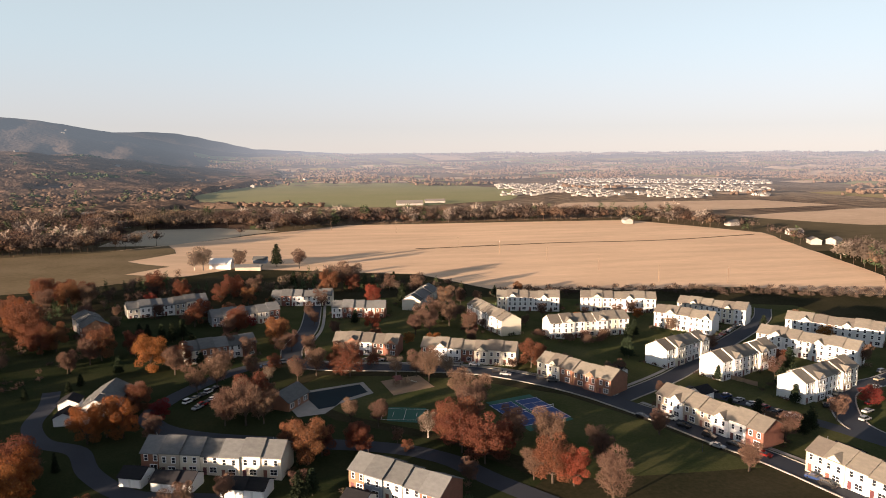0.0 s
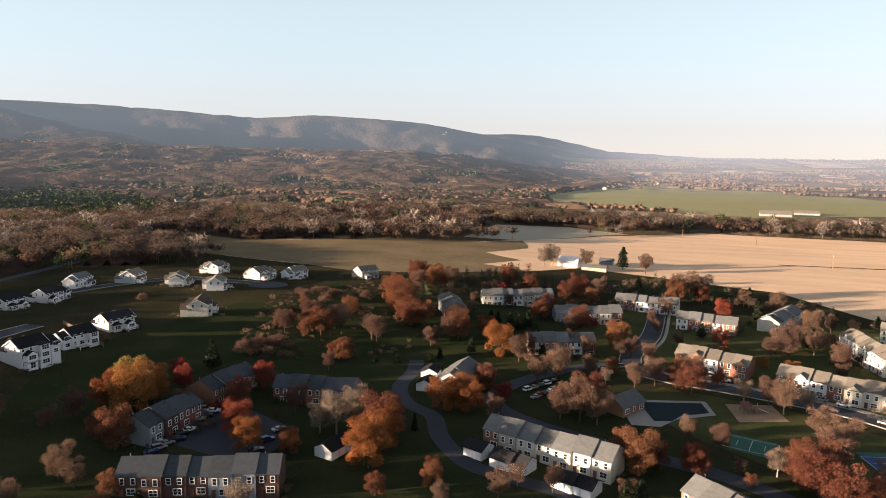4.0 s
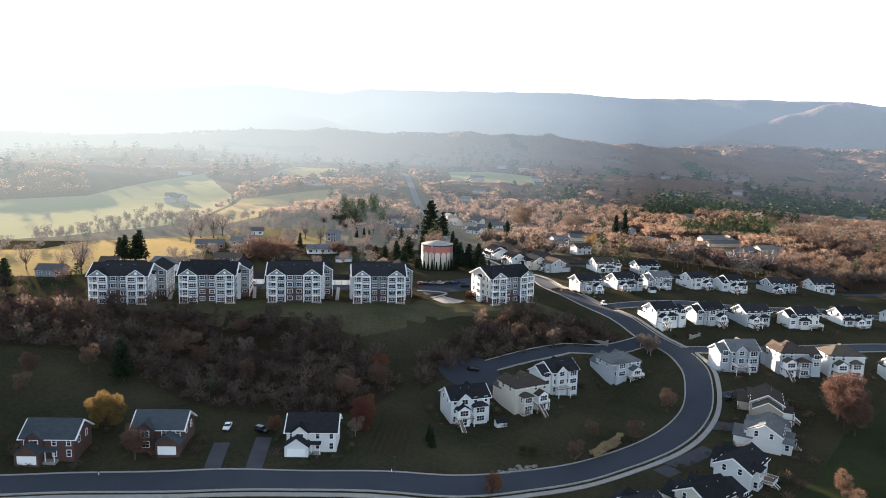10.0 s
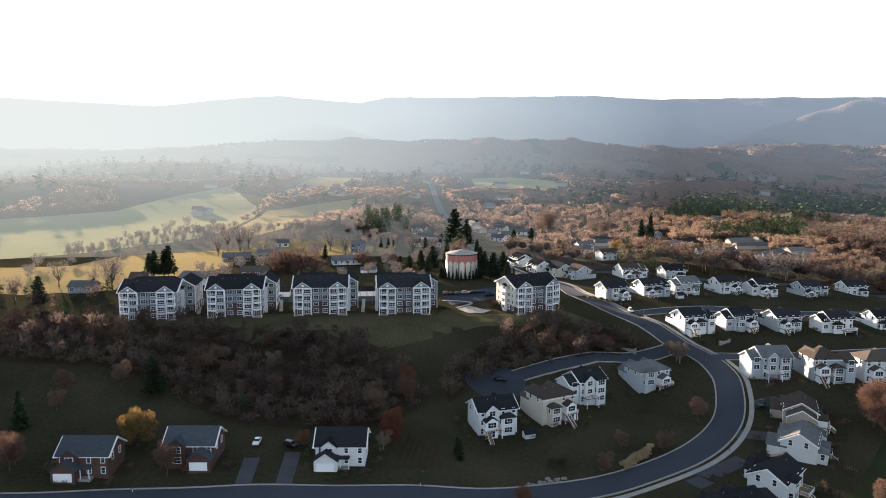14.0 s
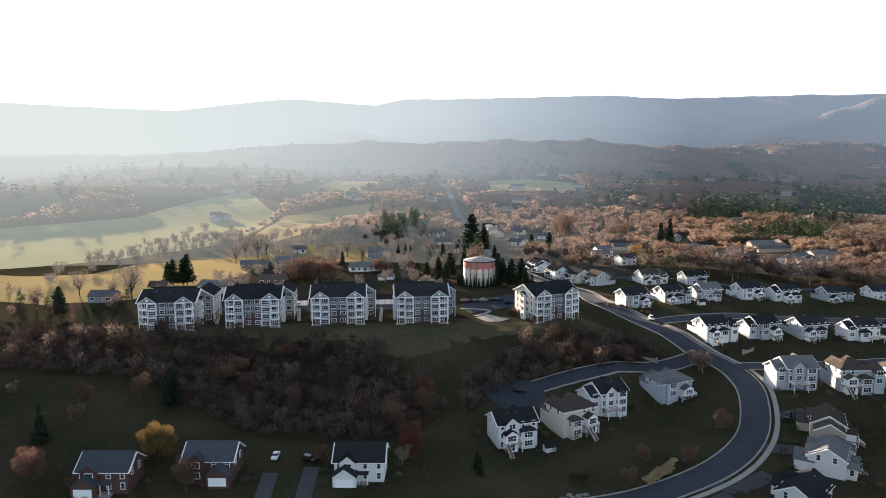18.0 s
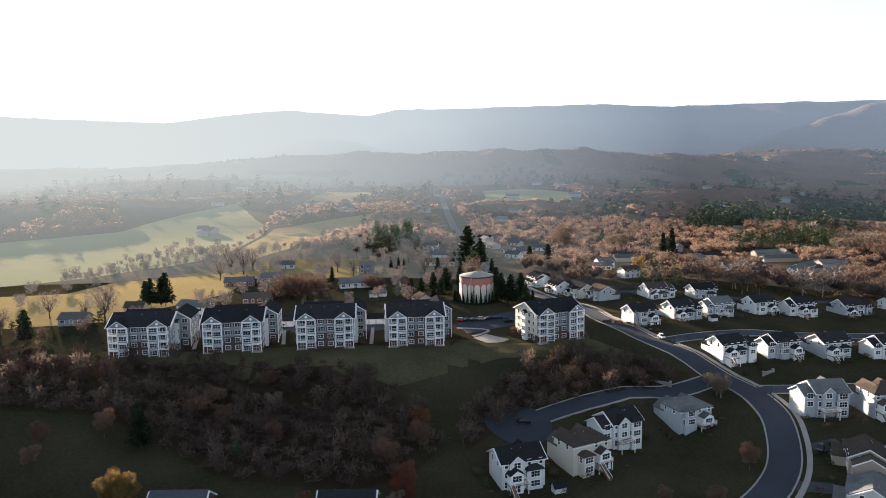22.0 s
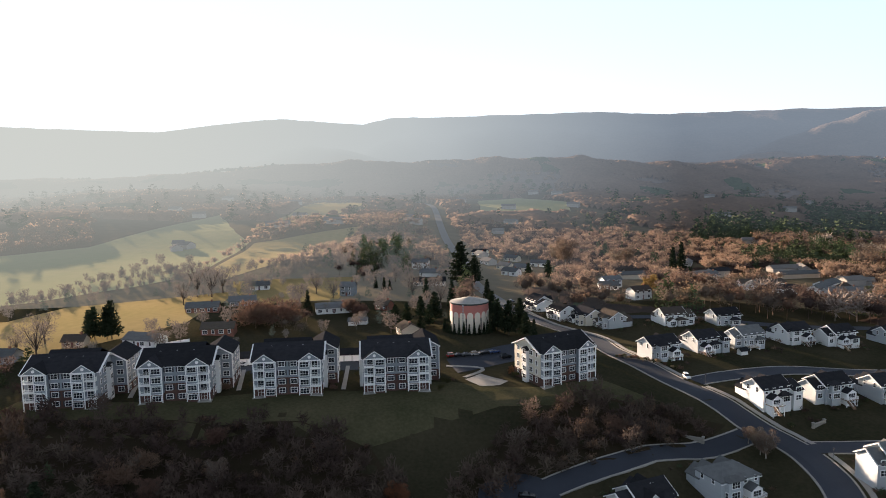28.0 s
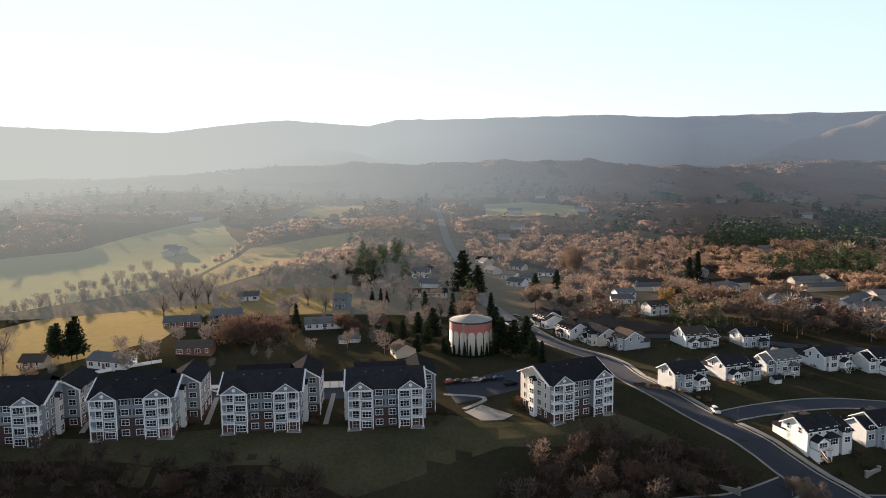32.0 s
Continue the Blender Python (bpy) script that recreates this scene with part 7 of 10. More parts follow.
tree("bush", -163.6, 239.8, 6.6, 1.40)
tree("bush", -275.9, 281.7, 5.0, 1.40)
tree("bare", -193.0, 132.1, 16.7, 1.15)
tree("bare", -203.9, 134.9, 10.9, 1.15)
tree("bare", -190.2, 133.6, 11.4, 1.15)
tree("willow", -143.3, 95.6, 8.9, 1.02)
tree("bare", -150.3, 122.0, 10.5, 1.15)
tree("bare", -143.8, 120.8, 8.8, 1.15)
tree("bare", -159.7, 110.9, 6.8, 1.15)
tree("pine", -117.3, 115.2, 7.9, 1.05)
tree("pine", -170.0, 207.5, 9.9, 1.05)
tree("bare", -40.8, 288.1, 9.7, 1.15)
tree("rust", -132.7, 121.5, 7.8, 1.02)
tree("rust", -127.8, 113.1, 7.5, 1.02)
tree("pale", -97.9, 126.6, 9.7, 1.15)
tree("pine", -120.6, 246.4, 4.6, 1.05)
tree("pine", -112.9, 250.4, 4.6, 1.05)
tree("pine", -98.6, 262.6, 5.2, 1.05)
tree("pine", -100.5, 256.3, 4.6, 1.05)
tree("pine", -88.8, 274.8, 7.5, 1.05)
tree("pine", -75.1, 321.3, 9.6, 1.05)
tree("pine", -78.1, 315.6, 9.5, 1.05)
tree("pine", -83.0, 316.9, 8.4, 1.05)
tree("pine", -90.1, 320.7, 7.3, 1.05)
tree("pine", -94.1, 322.1, 7.3, 1.05)
tree("yellow", -187.5, -84.7, 8.6, 1.02)
tree("rust", -188.4, -11.9, 8.7, 1.02)
tree("bare", -201.9, -113.9, 6.9, 1.15)
tree("pine", -359.3, -146.5, 13.9, 1.05)
tree("pine", -359.0, -139.0, 16.5, 1.05)
tree("thin", -335.4, -157.6, 17.3, 1.15)
tree("thin", -345.9, -189.2, 14.1, 1.15)
tree("pine", -305.3, -176.4, 13.9, 1.05)
tree("thin", -327.1, -200.7, 11.0, 1.15)
tree("pale", -245.4, -58.7, 8.4, 1.15)
tree("bush", -240.7, -82.7, 8.2, 1.40)
tree("bush", -248.2, -79.0, 6.7, 1.40)
tree("bare", -199.5, 134.0, 16.1, 1.15)
tree("spruce", -185.8, 6.6, 5.0, 1.00)
tree("shrub", -182.4, 33.1, 2.9, 1.30)
tree("shrub", -182.4, 35.8, 2.9, 1.30)
tree("bare", -188.9, 66.5, 6.9, 1.15)
tree("bare", -177.7, 46.6, 6.4, 1.15)
tree("bare", -210.0, 84.2, 7.7, 1.15)
tree("rust", -163.0, 22.4, 5.9, 1.02)
tree("bare", -192.3, 55.0, 6.1, 1.15)
tree("bare", -215.3, 85.6, 6.1, 1.15)
tree("pine", -223.2, -93.7, 9.8, 1.05)
tree("bare", -211.6, -116.4, 8.0, 1.15)
tree("bare", -211.2, -21.4, 7.2, 1.15)
tree("bare", -219.2, -19.4, 7.4, 1.15)
tree("bush", -260.8, -63.3, 6.0, 1.40)
tree("bare", -184.1, -37.6, 4.3, 1.15)
tree("bare", -180.1, -72.8, 5.2, 1.15)
tree("bare", -172.1, -109.0, 8.5, 1.15)
tree("bush", -268.3, 45.3, 5.7, 1.40)
tree("bush", -269.6, 54.6, 6.2, 1.40)
tree("bush", -268.2, 63.4, 6.2, 1.40)
tree("bush", -267.5, 67.8, 5.3, 1.40)
tree("pale", -266.2, 96.0, 6.7, 1.15)
tree("pale", -268.6, 94.5, 5.7, 1.15)
tree("pale", -184.5, -14.0, 5.7, 1.15)
tree("reed", -181.2, 52.4, 2.0, 1.02)
tree("reed", -182.1, 53.5, 2.0, 1.02)
tree("reed", -183.1, 54.5, 2.0, 1.02)
tree("reed", -184.0, 55.6, 2.0, 1.02)
tree("reed", -185.0, 56.6, 2.0, 1.02)
tree("reed", -185.9, 57.7, 2.1, 1.02)
tree("reed", -186.9, 58.8, 2.1, 1.02)
tree("reed", -187.9, 59.9, 2.1, 1.02)
tree("reed", -189.0, 61.1, 2.1, 1.02)
tree("reed", -190.0, 62.2, 2.1, 1.02)
tree("reed", -191.1, 63.3, 2.1, 1.02)
tree("reed", -179.4, 52.9, 1.8, 1.02)
tree("reed", -180.3, 53.9, 1.8, 1.02)
tree("reed", -181.2, 55.0, 1.8, 1.02)
tree("reed", -182.1, 56.0, 1.8, 1.02)
tree("reed", -183.0, 57.1, 1.8, 1.02)
tree("reed", -184.0, 58.1, 1.9, 1.02)
tree("reed", -185.0, 59.2, 1.9, 1.02)
tree("reed", -186.0, 60.3, 1.9, 1.02)
tree("reed", -187.0, 61.4, 1.9, 1.02)
tree("pale", -260.2, 95.9, 8.9, 1.15)
tree("pale", -262.5, 95.3, 7.4, 1.15)
tree("pine", -505.2, 14.8, 28.2, 1.05)
tree("pine", -511.9, 24.1, 19.1, 1.05)
tree("spruce", -433.5, -5.6, 15.8, 1.00)
tree("thin", -459.5, -14.2, 15.5, 1.15)
tree("pale", -603.3, 99.4, 25.2, 1.15)
tree("pale", -623.0, 96.1, 18.0, 1.15)
tree("spruce", -490.3, -38.0, 7.6, 1.00)
tree("spruce", -485.9, -32.5, 7.5, 1.00)
tree("spruce", -481.8, -28.7, 6.7, 1.00)
tree("spruce", -421.9, -67.0, 11.7, 1.00)
tree("bush", -387.1, -80.3, 14.7, 1.40)
tree("bush", -382.5, -84.4, 13.5, 1.40)
tree("bush", -396.5, -71.8, 11.8, 1.40)
tree("thin", -471.3, -141.4, 19.9, 1.15)
tree("thin", -470.1, -132.7, 19.7, 1.15)
tree("thin", -483.2, -130.1, 18.7, 1.15)
tree("thin", -443.1, -139.3, 14.4, 1.15)
tree("pine", -363.7, -150.7, 12.0, 1.05)
tree("pine", -358.8, -141.0, 14.0, 1.05)
tree("thin", -356.2, -166.2, 14.5, 1.15)
tree("thin", -342.9, -170.2, 10.6, 1.15)
tree("thin", -457.7, -59.3, 12.7, 1.15)
tree("bush", -417.9, -44.5, 9.0, 1.40)
tree("bush", -409.7, -37.8, 7.6, 1.40)
tree("pine", -382.9, -19.0, 10.3, 1.05)
tree("pine", -390.3, -14.1, 9.3, 1.05)
tree("pine", -388.9, -0.7, 13.9, 1.05)
tree("pine", -366.4, -6.8, 7.6, 1.05)
tree("pine", -365.8, 26.8, 14.1, 1.05)
tree("pine", -359.5, 31.1, 14.9, 1.05)
tree("pine", -374.7, 37.7, 13.4, 1.05)
tree("pine", -524.0, 60.6, 13.1, 1.05)
tree("pine", -537.7, 75.9, 13.6, 1.05)
tree("yellow", -465.7, 124.1, 13.4, 1.02)
tree("bare", -463.4, 130.0, 10.4, 1.15)
tree("spruce", -490.5, 156.2, 14.5, 1.00)
tree("spruce", -597.2, 188.0, 24.0, 1.00)
tree("spruce", -561.6, 169.5, 22.3, 1.00)
tree("pine", -397.0, 26.6, 13.1, 1.05)
tree("rust", -312.8, 27.5, 3.6, 1.02)
tree("pale", -628.4, 154.8, 18.6, 1.15)
tree("pale", -615.3, 142.3, 16.1, 1.15)
tree("pale", -489.7, 161.2, 11.3, 1.15)
tree("pine", -378.2, 7.1, 9.0, 1.05)
tree("pine", -377.6, -3.2, 10.1, 1.05)
tree("pine", -400.4, -7.7, 10.8, 1.05)
tree("spruce", -437.0, 8.1, 14.6, 1.00)
tree("pine", -359.4, 38.4, 10.7, 1.05)
tree("spruce", -354.3, 41.3, 9.5, 1.00)
tree("spruce", -438.2, 27.2, 14.7, 1.00)
tree("thin", -440.3, 2.0, 13.4, 1.15)
tree("thin", -515.1, -27.4, 11.2, 1.15)
tree("thin", -473.3, -71.7, 14.8, 1.15)
tree("thin", -443.3, -75.7, 12.4, 1.15)
tree("spruce", -370.9, 3.5, 4.6, 0.8)
tree("spruce", -368.6, 3.6, 5.3, 0.8)
tree("spruce", -366.4, 4.0, 6.0, 0.8)
tree("spruce", -364.4, 5.0, 4.9, 0.8)
tree("spruce", -362.6, 6.2, 5.6, 0.8)
tree("spruce", -361.0, 7.9, 4.6, 0.8)
tree("spruce", -359.8, 9.8, 5.3, 0.8)
tree("spruce", -359.1, 11.9, 6.0, 0.8)
tree("spruce", -358.7, 14.1, 4.9, 0.8)
tree("spruce", -358.8, 16.4, 5.6, 0.8)
tree("spruce", -359.4, 18.5, 4.6, 0.8)
tree("spruce", -360.4, 20.6, 5.3, 0.8)
tree("spruce", -361.7, 22.3, 6.0, 0.8)
tree("spruce", -363.4, 23.8, 4.9, 0.8)
tree("spruce", -365.3, 24.9, 5.6, 0.8)
tree("spruce", -367.5, 25.6, 4.6, 0.8)
tree("bare", -72.8, 239.8, 9.4, 1.15)
tree("bare", -58.8, 208.1, 9.1, 1.15)
tree("bare", -67.1, 272.1, 12.5, 1.15)
tree("rust", -88.9, 297.0, 12.6, 1.02)
tree("rust", -74.6, 345.0, 12.9, 1.02)
tree("bare", -55.0, 324.2, 10.9, 1.15)
tree("gold", -34.2, 322.7, 10.7, 1.02)
tree("bare", -38.7, 222.5, 12.1, 1.15)
tree("rust", -7.5, 192.2, 10.6, 1.02)
tree("rust", 3.1, 192.6, 10.6, 1.02)
tree("bare", 0.8, 216.9, 8.3, 1.15)
tree("bare", 9.8, 211.2, 8.1, 1.15)
tree("red", 14.8, 393.3, 12.9, 1.02)
tree("rust", 56.1, 391.8, 10.1, 1.02)
tree("bare", 39.1, 318.9, 13.0, 1.15)
tree("bare", 50.9, 334.2, 13.6, 1.15)
tree("bare", 58.2, 318.2, 11.9, 1.15)
tree("bare", 32.3, 318.9, 10.6, 1.15)
tree("rust", 1.1, 259.0, 13.6, 1.02)
tree("bare", -12.0, 262.0, 12.8, 1.15)
tree("bare", 50.2, 197.0, 11.0, 1.15)
tree("bare", 65.6, 152.7, 14.0, 1.15)
tree("rust", 74.1, 262.7, 13.2, 1.02)
tree("pine", -12.3, 165.8, 8.7, 1.05)
tree("bare", 31.8, 168.6, 8.2, 1.15)
tree("rust", -85.7, 178.5, 17.8, 1.02)
tree("rust", -123.2, 304.7, 14.5, 1.02)
tree("bare", -103.8, 287.5, 12.4, 1.15)
tree("rust", -167.5, 408.3, 14.3, 1.02)
tree("rust", -142.6, 397.4, 13.7, 1.02)
tree("pine", -51.6, 518.6, 16.8, 1.05)
tree("bare", -34.6, 510.4, 14.7, 1.15)
tree("pale", -101.4, 503.5, 18.4, 1.15)
tree("pale", -106.7, 501.2, 14.7, 1.15)
tree("bare", -77.3, 512.5, 14.9, 1.15)
tree("pine", -34.4, 450.6, 9.8, 1.05)
tree("bare", 74.9, 384.4, 8.5, 1.15)
tree("bare", 64.7, 382.8, 9.9, 1.15)
tree("bare", 27.0, 430.1, 10.9, 1.15)
tree("rust", 3.8, 430.6, 12.5, 1.02)
tree("rust", -56.0, 397.9, 11.7, 1.02)
tree("rust", -72.7, 404.5, 11.9, 1.02)
tree("gold", -163.0, 159.6, 18.9, 1.02)
tree("gold", -174.1, 160.6, 12.5, 1.02)
tree("gold", -168.2, 174.7, 13.6, 1.02)
tree("red", -169.3, 189.7, 8.5, 1.02)
tree("red", -125.9, 162.9, 12.6, 1.02)
tree("bare", -119.2, 184.4, 10.9, 1.15)
tree("rust", -105.6, 159.7, 8.9, 1.02)
tree("pale", -100.6, 190.3, 12.3, 1.15)
tree("rust", -69.8, 234.0, 11.0, 1.02)
tree("rust", -100.8, 292.1, 15.9, 1.02)
tree("rust", -138.9, 313.7, 21.2, 1.02)
tree("rust", -148.8, 386.9, 16.4, 1.02)
tree("bare", -156.0, 376.4, 13.2, 1.15)
tree("bare", -137.7, 387.3, 13.3, 1.15)
tree("bare", -173.6, 260.7, 12.6, 1.15)
tree("bare", -151.1, 272.9, 13.7, 1.15)
tree("rust", -161.7, 302.3, 11.2, 1.02)
tree("rust", -31.8, 227.9, 15.7, 1.02)
tree("rust", -52.2, 330.6, 13.5, 1.02)
tree("bare", -47.7, 252.6, 13.4, 1.15)
tree("bush", -198.3, 336.3, 6.2, 1.40)
tree("bush", -201.4, 323.5, 6.1, 1.40)
tree("bush", -189.5, 333.7, 6.1, 1.40)
tree("bush", -168.2, 244.1, 4.8, 1.40)
tree("bush", -168.3, 231.8, 4.6, 1.40)
tree("bush", -161.9, 231.1, 4.1, 1.40)
tree("bush", -158.4, 242.7, 4.2, 1.40)
tree("bare", 10.5, 214.8, 7.4, 1.15)
tree("rust", -30.8, 306.3, 14.7, 1.02)
tree("bare", -18.8, 256.3, 10.6, 1.15)
tree("bare", 1.7, 219.7, 5.9, 1.15)
tree("bare", 30.9, 250.0, 14.2, 1.15)
tree("bare", 26.6, 256.4, 10.6, 1.15)
tree("bare", 38.7, 230.7, 11.5, 1.15)
tree("bare", 44.4, 223.4, 13.0, 1.15)
tree("rust", 33.5, 193.5, 16.8, 1.02)
tree("rust", 30.2, 203.3, 11.9, 1.02)
tree("rust", 38.5, 180.2, 15.9, 1.02)
tree("bare", 48.0, 186.7, 11.3, 1.15)
tree("bare", 58.2, 184.2, 13.5, 1.15)
tree("bare", 40.3, 208.0, 13.8, 1.15)
tree("rust", 79.2, 268.4, 9.3, 1.02)
tree("bare", 42.2, 336.7, 14.9, 1.15)
tree("bare", 54.6, 373.8, 13.7, 1.15)
tree("pine", 39.1, 331.6, 11.0, 1.05)
tree("bare", -2.6, 433.9, 18.8, 1.15)
tree("rust", -11.0, 426.6, 17.0, 1.02)
tree("bare", 4.3, 442.6, 16.0, 1.15)
tree("bare", -14.3, 388.0, 11.3, 1.15)
tree("rust", -67.2, 414.4, 16.7, 1.02)
tree("bare", -55.0, 415.1, 15.1, 1.15)
tree("rust", -73.4, 358.4, 13.3, 1.02)
tree("rust", -94.0, 406.1, 13.6, 1.02)
tree("rust", -112.1, 419.7, 15.7, 1.02)
tree("bare", 42.8, 415.0, 13.6, 1.15)
tree("pine", 31.9, 393.3, 11.4, 1.05)
tree("pine", 29.6, 433.9, 11.0, 1.05)
tree("bare", -36.3, 263.6, 9.9, 1.15)
tree("bare", -43.0, 157.7, 8.6, 1.15)
tree("pine", -9.1, 169.2, 7.5, 1.05)
tree("bare", -13.0, 171.9, 6.9, 1.15)
tree("bare", -175.0, 148.6, 11.2, 1.15)
tree("bare", -176.3, 140.3, 8.5, 1.15)
tree("rust", -229.8, -9.4, 8.6, 1.02)
tree("rust", -197.1, -12.1, 8.3, 1.02)
tree("red", -165.4, 186.0, 9.3, 1.02)
tree("rust", -137.3, 178.2, 11.1, 1.02)
tree("bare", -191.4, 67.3, 6.1, 1.15)
tree("bare", -180.7, 47.1, 5.0, 1.15)
tree("yellow", -183.9, -81.9, 12.8, 1.02)
tree("spruce", -190.7, -118.4, 11.5, 1.00)
tree("pine", -215.4, -89.7, 11.9, 1.05)
tree("bare", -220.8, -52.2, 8.3, 1.15)
tree("bare", -206.9, -18.1, 10.0, 1.15)
tree("rust", -193.7, -13.0, 8.0, 1.02)
tree("spruce", -182.4, 7.4, 5.6, 1.00)
tree("bare", -168.9, -108.4, 11.3, 1.15)
tree("bare", -169.7, -68.7, 9.7, 1.15)
tree("rust", -185.9, -36.6, 5.0, 1.02)
tree("bare", -219.5, -9.1, 9.7, 1.15)
tree("bare", -215.4, -29.5, 8.0, 1.15)
tree("bare", -233.3, -71.6, 8.9, 1.15)
tree("bare", -219.5, -102.2, 8.8, 1.15)
tree("pine", 88.6, 401.0, 7.0, 1.1)
tree("bare", 102.1, 346.1, 8.2, 1.1)
tree("bare", 124.9, 342.7, 5.7, 1.1)
tree("bare", -110.3, 410.9, 6.1, 1.1)
tree("rust", 144.7, 377.9, 6.1, 1.1)
tree("rust", -35.0, 97.1, 5.9, 1.1)
tree("bare", -5.6, 322.5, 8.3, 1.1)
tree("rust", -28.7, 271.2, 7.2, 1.1)
tree("bare", -147.3, 105.4, 8.4, 1.1)
tree("bush", -114.3, 171.2, 2.5, 1.1)
tree("pine", 125.4, 202.2, 6.6, 1.1)
tree("bare", -55.0, 148.6, 7.7, 1.1)
tree("rust", -140.5, 334.4, 6.9, 1.1)
tree("pine", -23.5, 108.4, 5.1, 1.1)
tree("pine", 69.5, 403.4, 7.7, 1.1)
tree("bare", -132.4, 228.8, 8.5, 1.1)
tree("rust", 105.7, 412.1, 7.6, 1.1)
tree("bare", -116.2, 361.3, 7.4, 1.1)
tree("bush", -123.3, 179.9, 2.5, 1.1)
tree("bush", 17.8, 310.5, 2.5, 1.1)
tree("pine", 102.9, 377.1, 6.3, 1.1)
tree("bare", -49.7, 136.8, 6.6, 1.1)
tree("bare", 130.9, 189.9, 7.4, 1.1)
tree("bare", 55.8, 298.2, 8.4, 1.1)
tree("bare", 113.1, 382.0, 6.0, 1.3)
tree("bare", 89.5, 384.8, 7.2, 1.3)
tree("gold", 110.4, 385.2, 5.5, 1.3)
tree("pine", 100.8, 376.1, 7.0, 1.3)
tree("bare", 140.9, 338.4, 7.8, 1.3)
tree("gold", 151.2, 366.7, 7.7, 1.3)
tree("gold", 151.0, 335.4, 5.8, 1.3)
tree("bare", 152.0, 345.9, 7.6, 1.3)
tree("red", 160.6, 360.5, 5.4, 1.3)
tree("bare", 190.1, 345.2, 7.9, 1.3)
tree("bush", 207.3, 327.5, 2.5, 1.3)
tree("bare", 191.0, 334.8, 5.4, 1.3)
tree("bush", 174.7, 320.2, 2.5, 1.3)
tree("rust", 238.7, 293.5, 7.8, 1.3)
tree("shrub", 223.7, 276.2, 1.6, 1.3)
tree("shrub", 217.4, 278.4, 1.6, 1.3)
tree("gold", 217.7, 280.8, 7.9, 1.3)
tree("bare", 226.7, 301.1, 7.2, 1.3)
tree("bush", 56.4, 323.5, 2.5, 1.3)
tree("bush", 82.2, 321.6, 2.5, 1.3)
tree("bare", 88.6, 329.0, 6.1, 1.3)
tree("bare", 66.3, 325.5, 5.6, 1.3)
tree("bare", 60.8, 334.8, 5.9, 1.3)
tree("bare", 102.6, 324.5, 6.3, 1.3)
tree("gold", 115.9, 330.2, 6.5, 1.3)
tree("shrub", 121.0, 318.2, 1.6, 1.3)
tree("bare", 172.5, 317.6, 5.2, 1.3)
tree("bare", 168.7, 323.7, 7.9, 1.3)
tree("bare", 156.0, 307.0, 7.2, 1.3)
tree("rust", 177.2, 252.8, 7.0, 1.3)
tree("red", 192.4, 276.2, 6.0, 1.3)
tree("bare", 208.2, 273.8, 5.5, 1.3)
tree("pine", 142.1, 278.9, 7.0, 1.3)
tree("pine", 160.9, 228.1, 7.0, 1.3)
tree("bare", 184.1, 208.7, 6.1, 1.3)
tree("red", 178.2, 204.1, 7.6, 1.3)
tree("bush", 162.7, 225.4, 2.5, 1.3)
tree("pine", 134.1, 199.9, 7.0, 1.3)
tree("bush", 136.2, 199.9, 2.5, 1.3)
tree("bush", 149.2, 160.7, 2.5, 1.3)
tree("bare", 150.7, 160.8, 5.3, 1.3)
tree("bare", 151.3, 159.6, 6.1, 1.3)
tree("bush", 87.9, 259.0, 2.5, 1.3)
tree("bare", 88.2, 260.3, 6.6, 1.3)
tree("gold", 38.2, 293.9, 7.8, 1.3)
tree("bare", 66.2, 261.9, 5.1, 1.3)
tree("gold", 44.4, 290.9, 6.3, 1.3)
tree("red", 62.1, 282.4, 6.8, 1.3)
tree("rust", -3.7, 286.5, 6.0, 1.3)
tree("rust", 12.4, 305.1, 7.8, 1.3)
tree("gold", 27.8, 303.5, 5.6, 1.3)
tree("bare", -3.1, 289.1, 7.0, 1.3)
tree("pine", 4.0, 346.9, 7.0, 1.3)
tree("bush", 10.3, 386.9, 2.5, 1.3)
tree("bare", 12.8, 373.7, 6.5, 1.3)
tree("pine", -42.5, 389.2, 7.0, 1.3)
tree("bush", -32.6, 408.7, 2.5, 1.3)
tree("rust", -42.7, 391.8, 6.7, 1.3)
tree("gold", 56.5, 390.8, 7.7, 1.3)
tree("bush", 32.9, 405.0, 2.5, 1.3)
tree("bush", 53.2, 392.6, 2.5, 1.3)
tree("bare", -45.0, 374.0, 6.4, 1.3)
tree("rust", -62.4, 372.2, 7.7, 1.3)
tree("gold", -50.1, 367.2, 5.0, 1.3)
tree("bush", -50.5, 343.8, 2.5, 1.3)
tree("red", -47.6, 343.9, 6.3, 1.3)
tree("bare", -96.2, 363.5, 7.8, 1.3)
tree("red", -107.1, 390.3, 7.9, 1.3)
tree("pine", -88.6, 388.3, 7.0, 1.3)
tree("bare", -90.9, 395.8, 5.2, 1.3)
tree("bush", -84.8, 361.3, 2.5, 1.3)
tree("bush", -63.4, 308.3, 2.5, 1.3)
tree("bare", -51.3, 279.0, 5.9, 1.3)
tree("pine", -58.0, 276.7, 7.0, 1.3)
tree("pine", -67.6, 305.7, 7.0, 1.3)
tree("bush", -296.4, -107.6, 1.5, 1.4)
tree("shrub", -303.1, -108.3, 1.9, 1.4)
tree("shrub", -313.9, -109.5, 2.3, 1.4)
tree("bush", -294.5, -70.6, 2.7, 1.4)
tree("shrub", -304.9, -71.4, 1.5, 1.4)
tree("shrub", -312.4, -67.9, 1.9, 1.4)
tree("bush", -293.1, -34.2, 2.3, 1.4)
tree("shrub", -307.4, -34.4, 2.7, 1.4)
tree("shrub", -311.4, -28.5, 1.5, 1.4)
tree("bush", -319.6, -27.8, 1.9, 1.4)
tree("shrub", -293.5, 1.7, 2.3, 1.4)
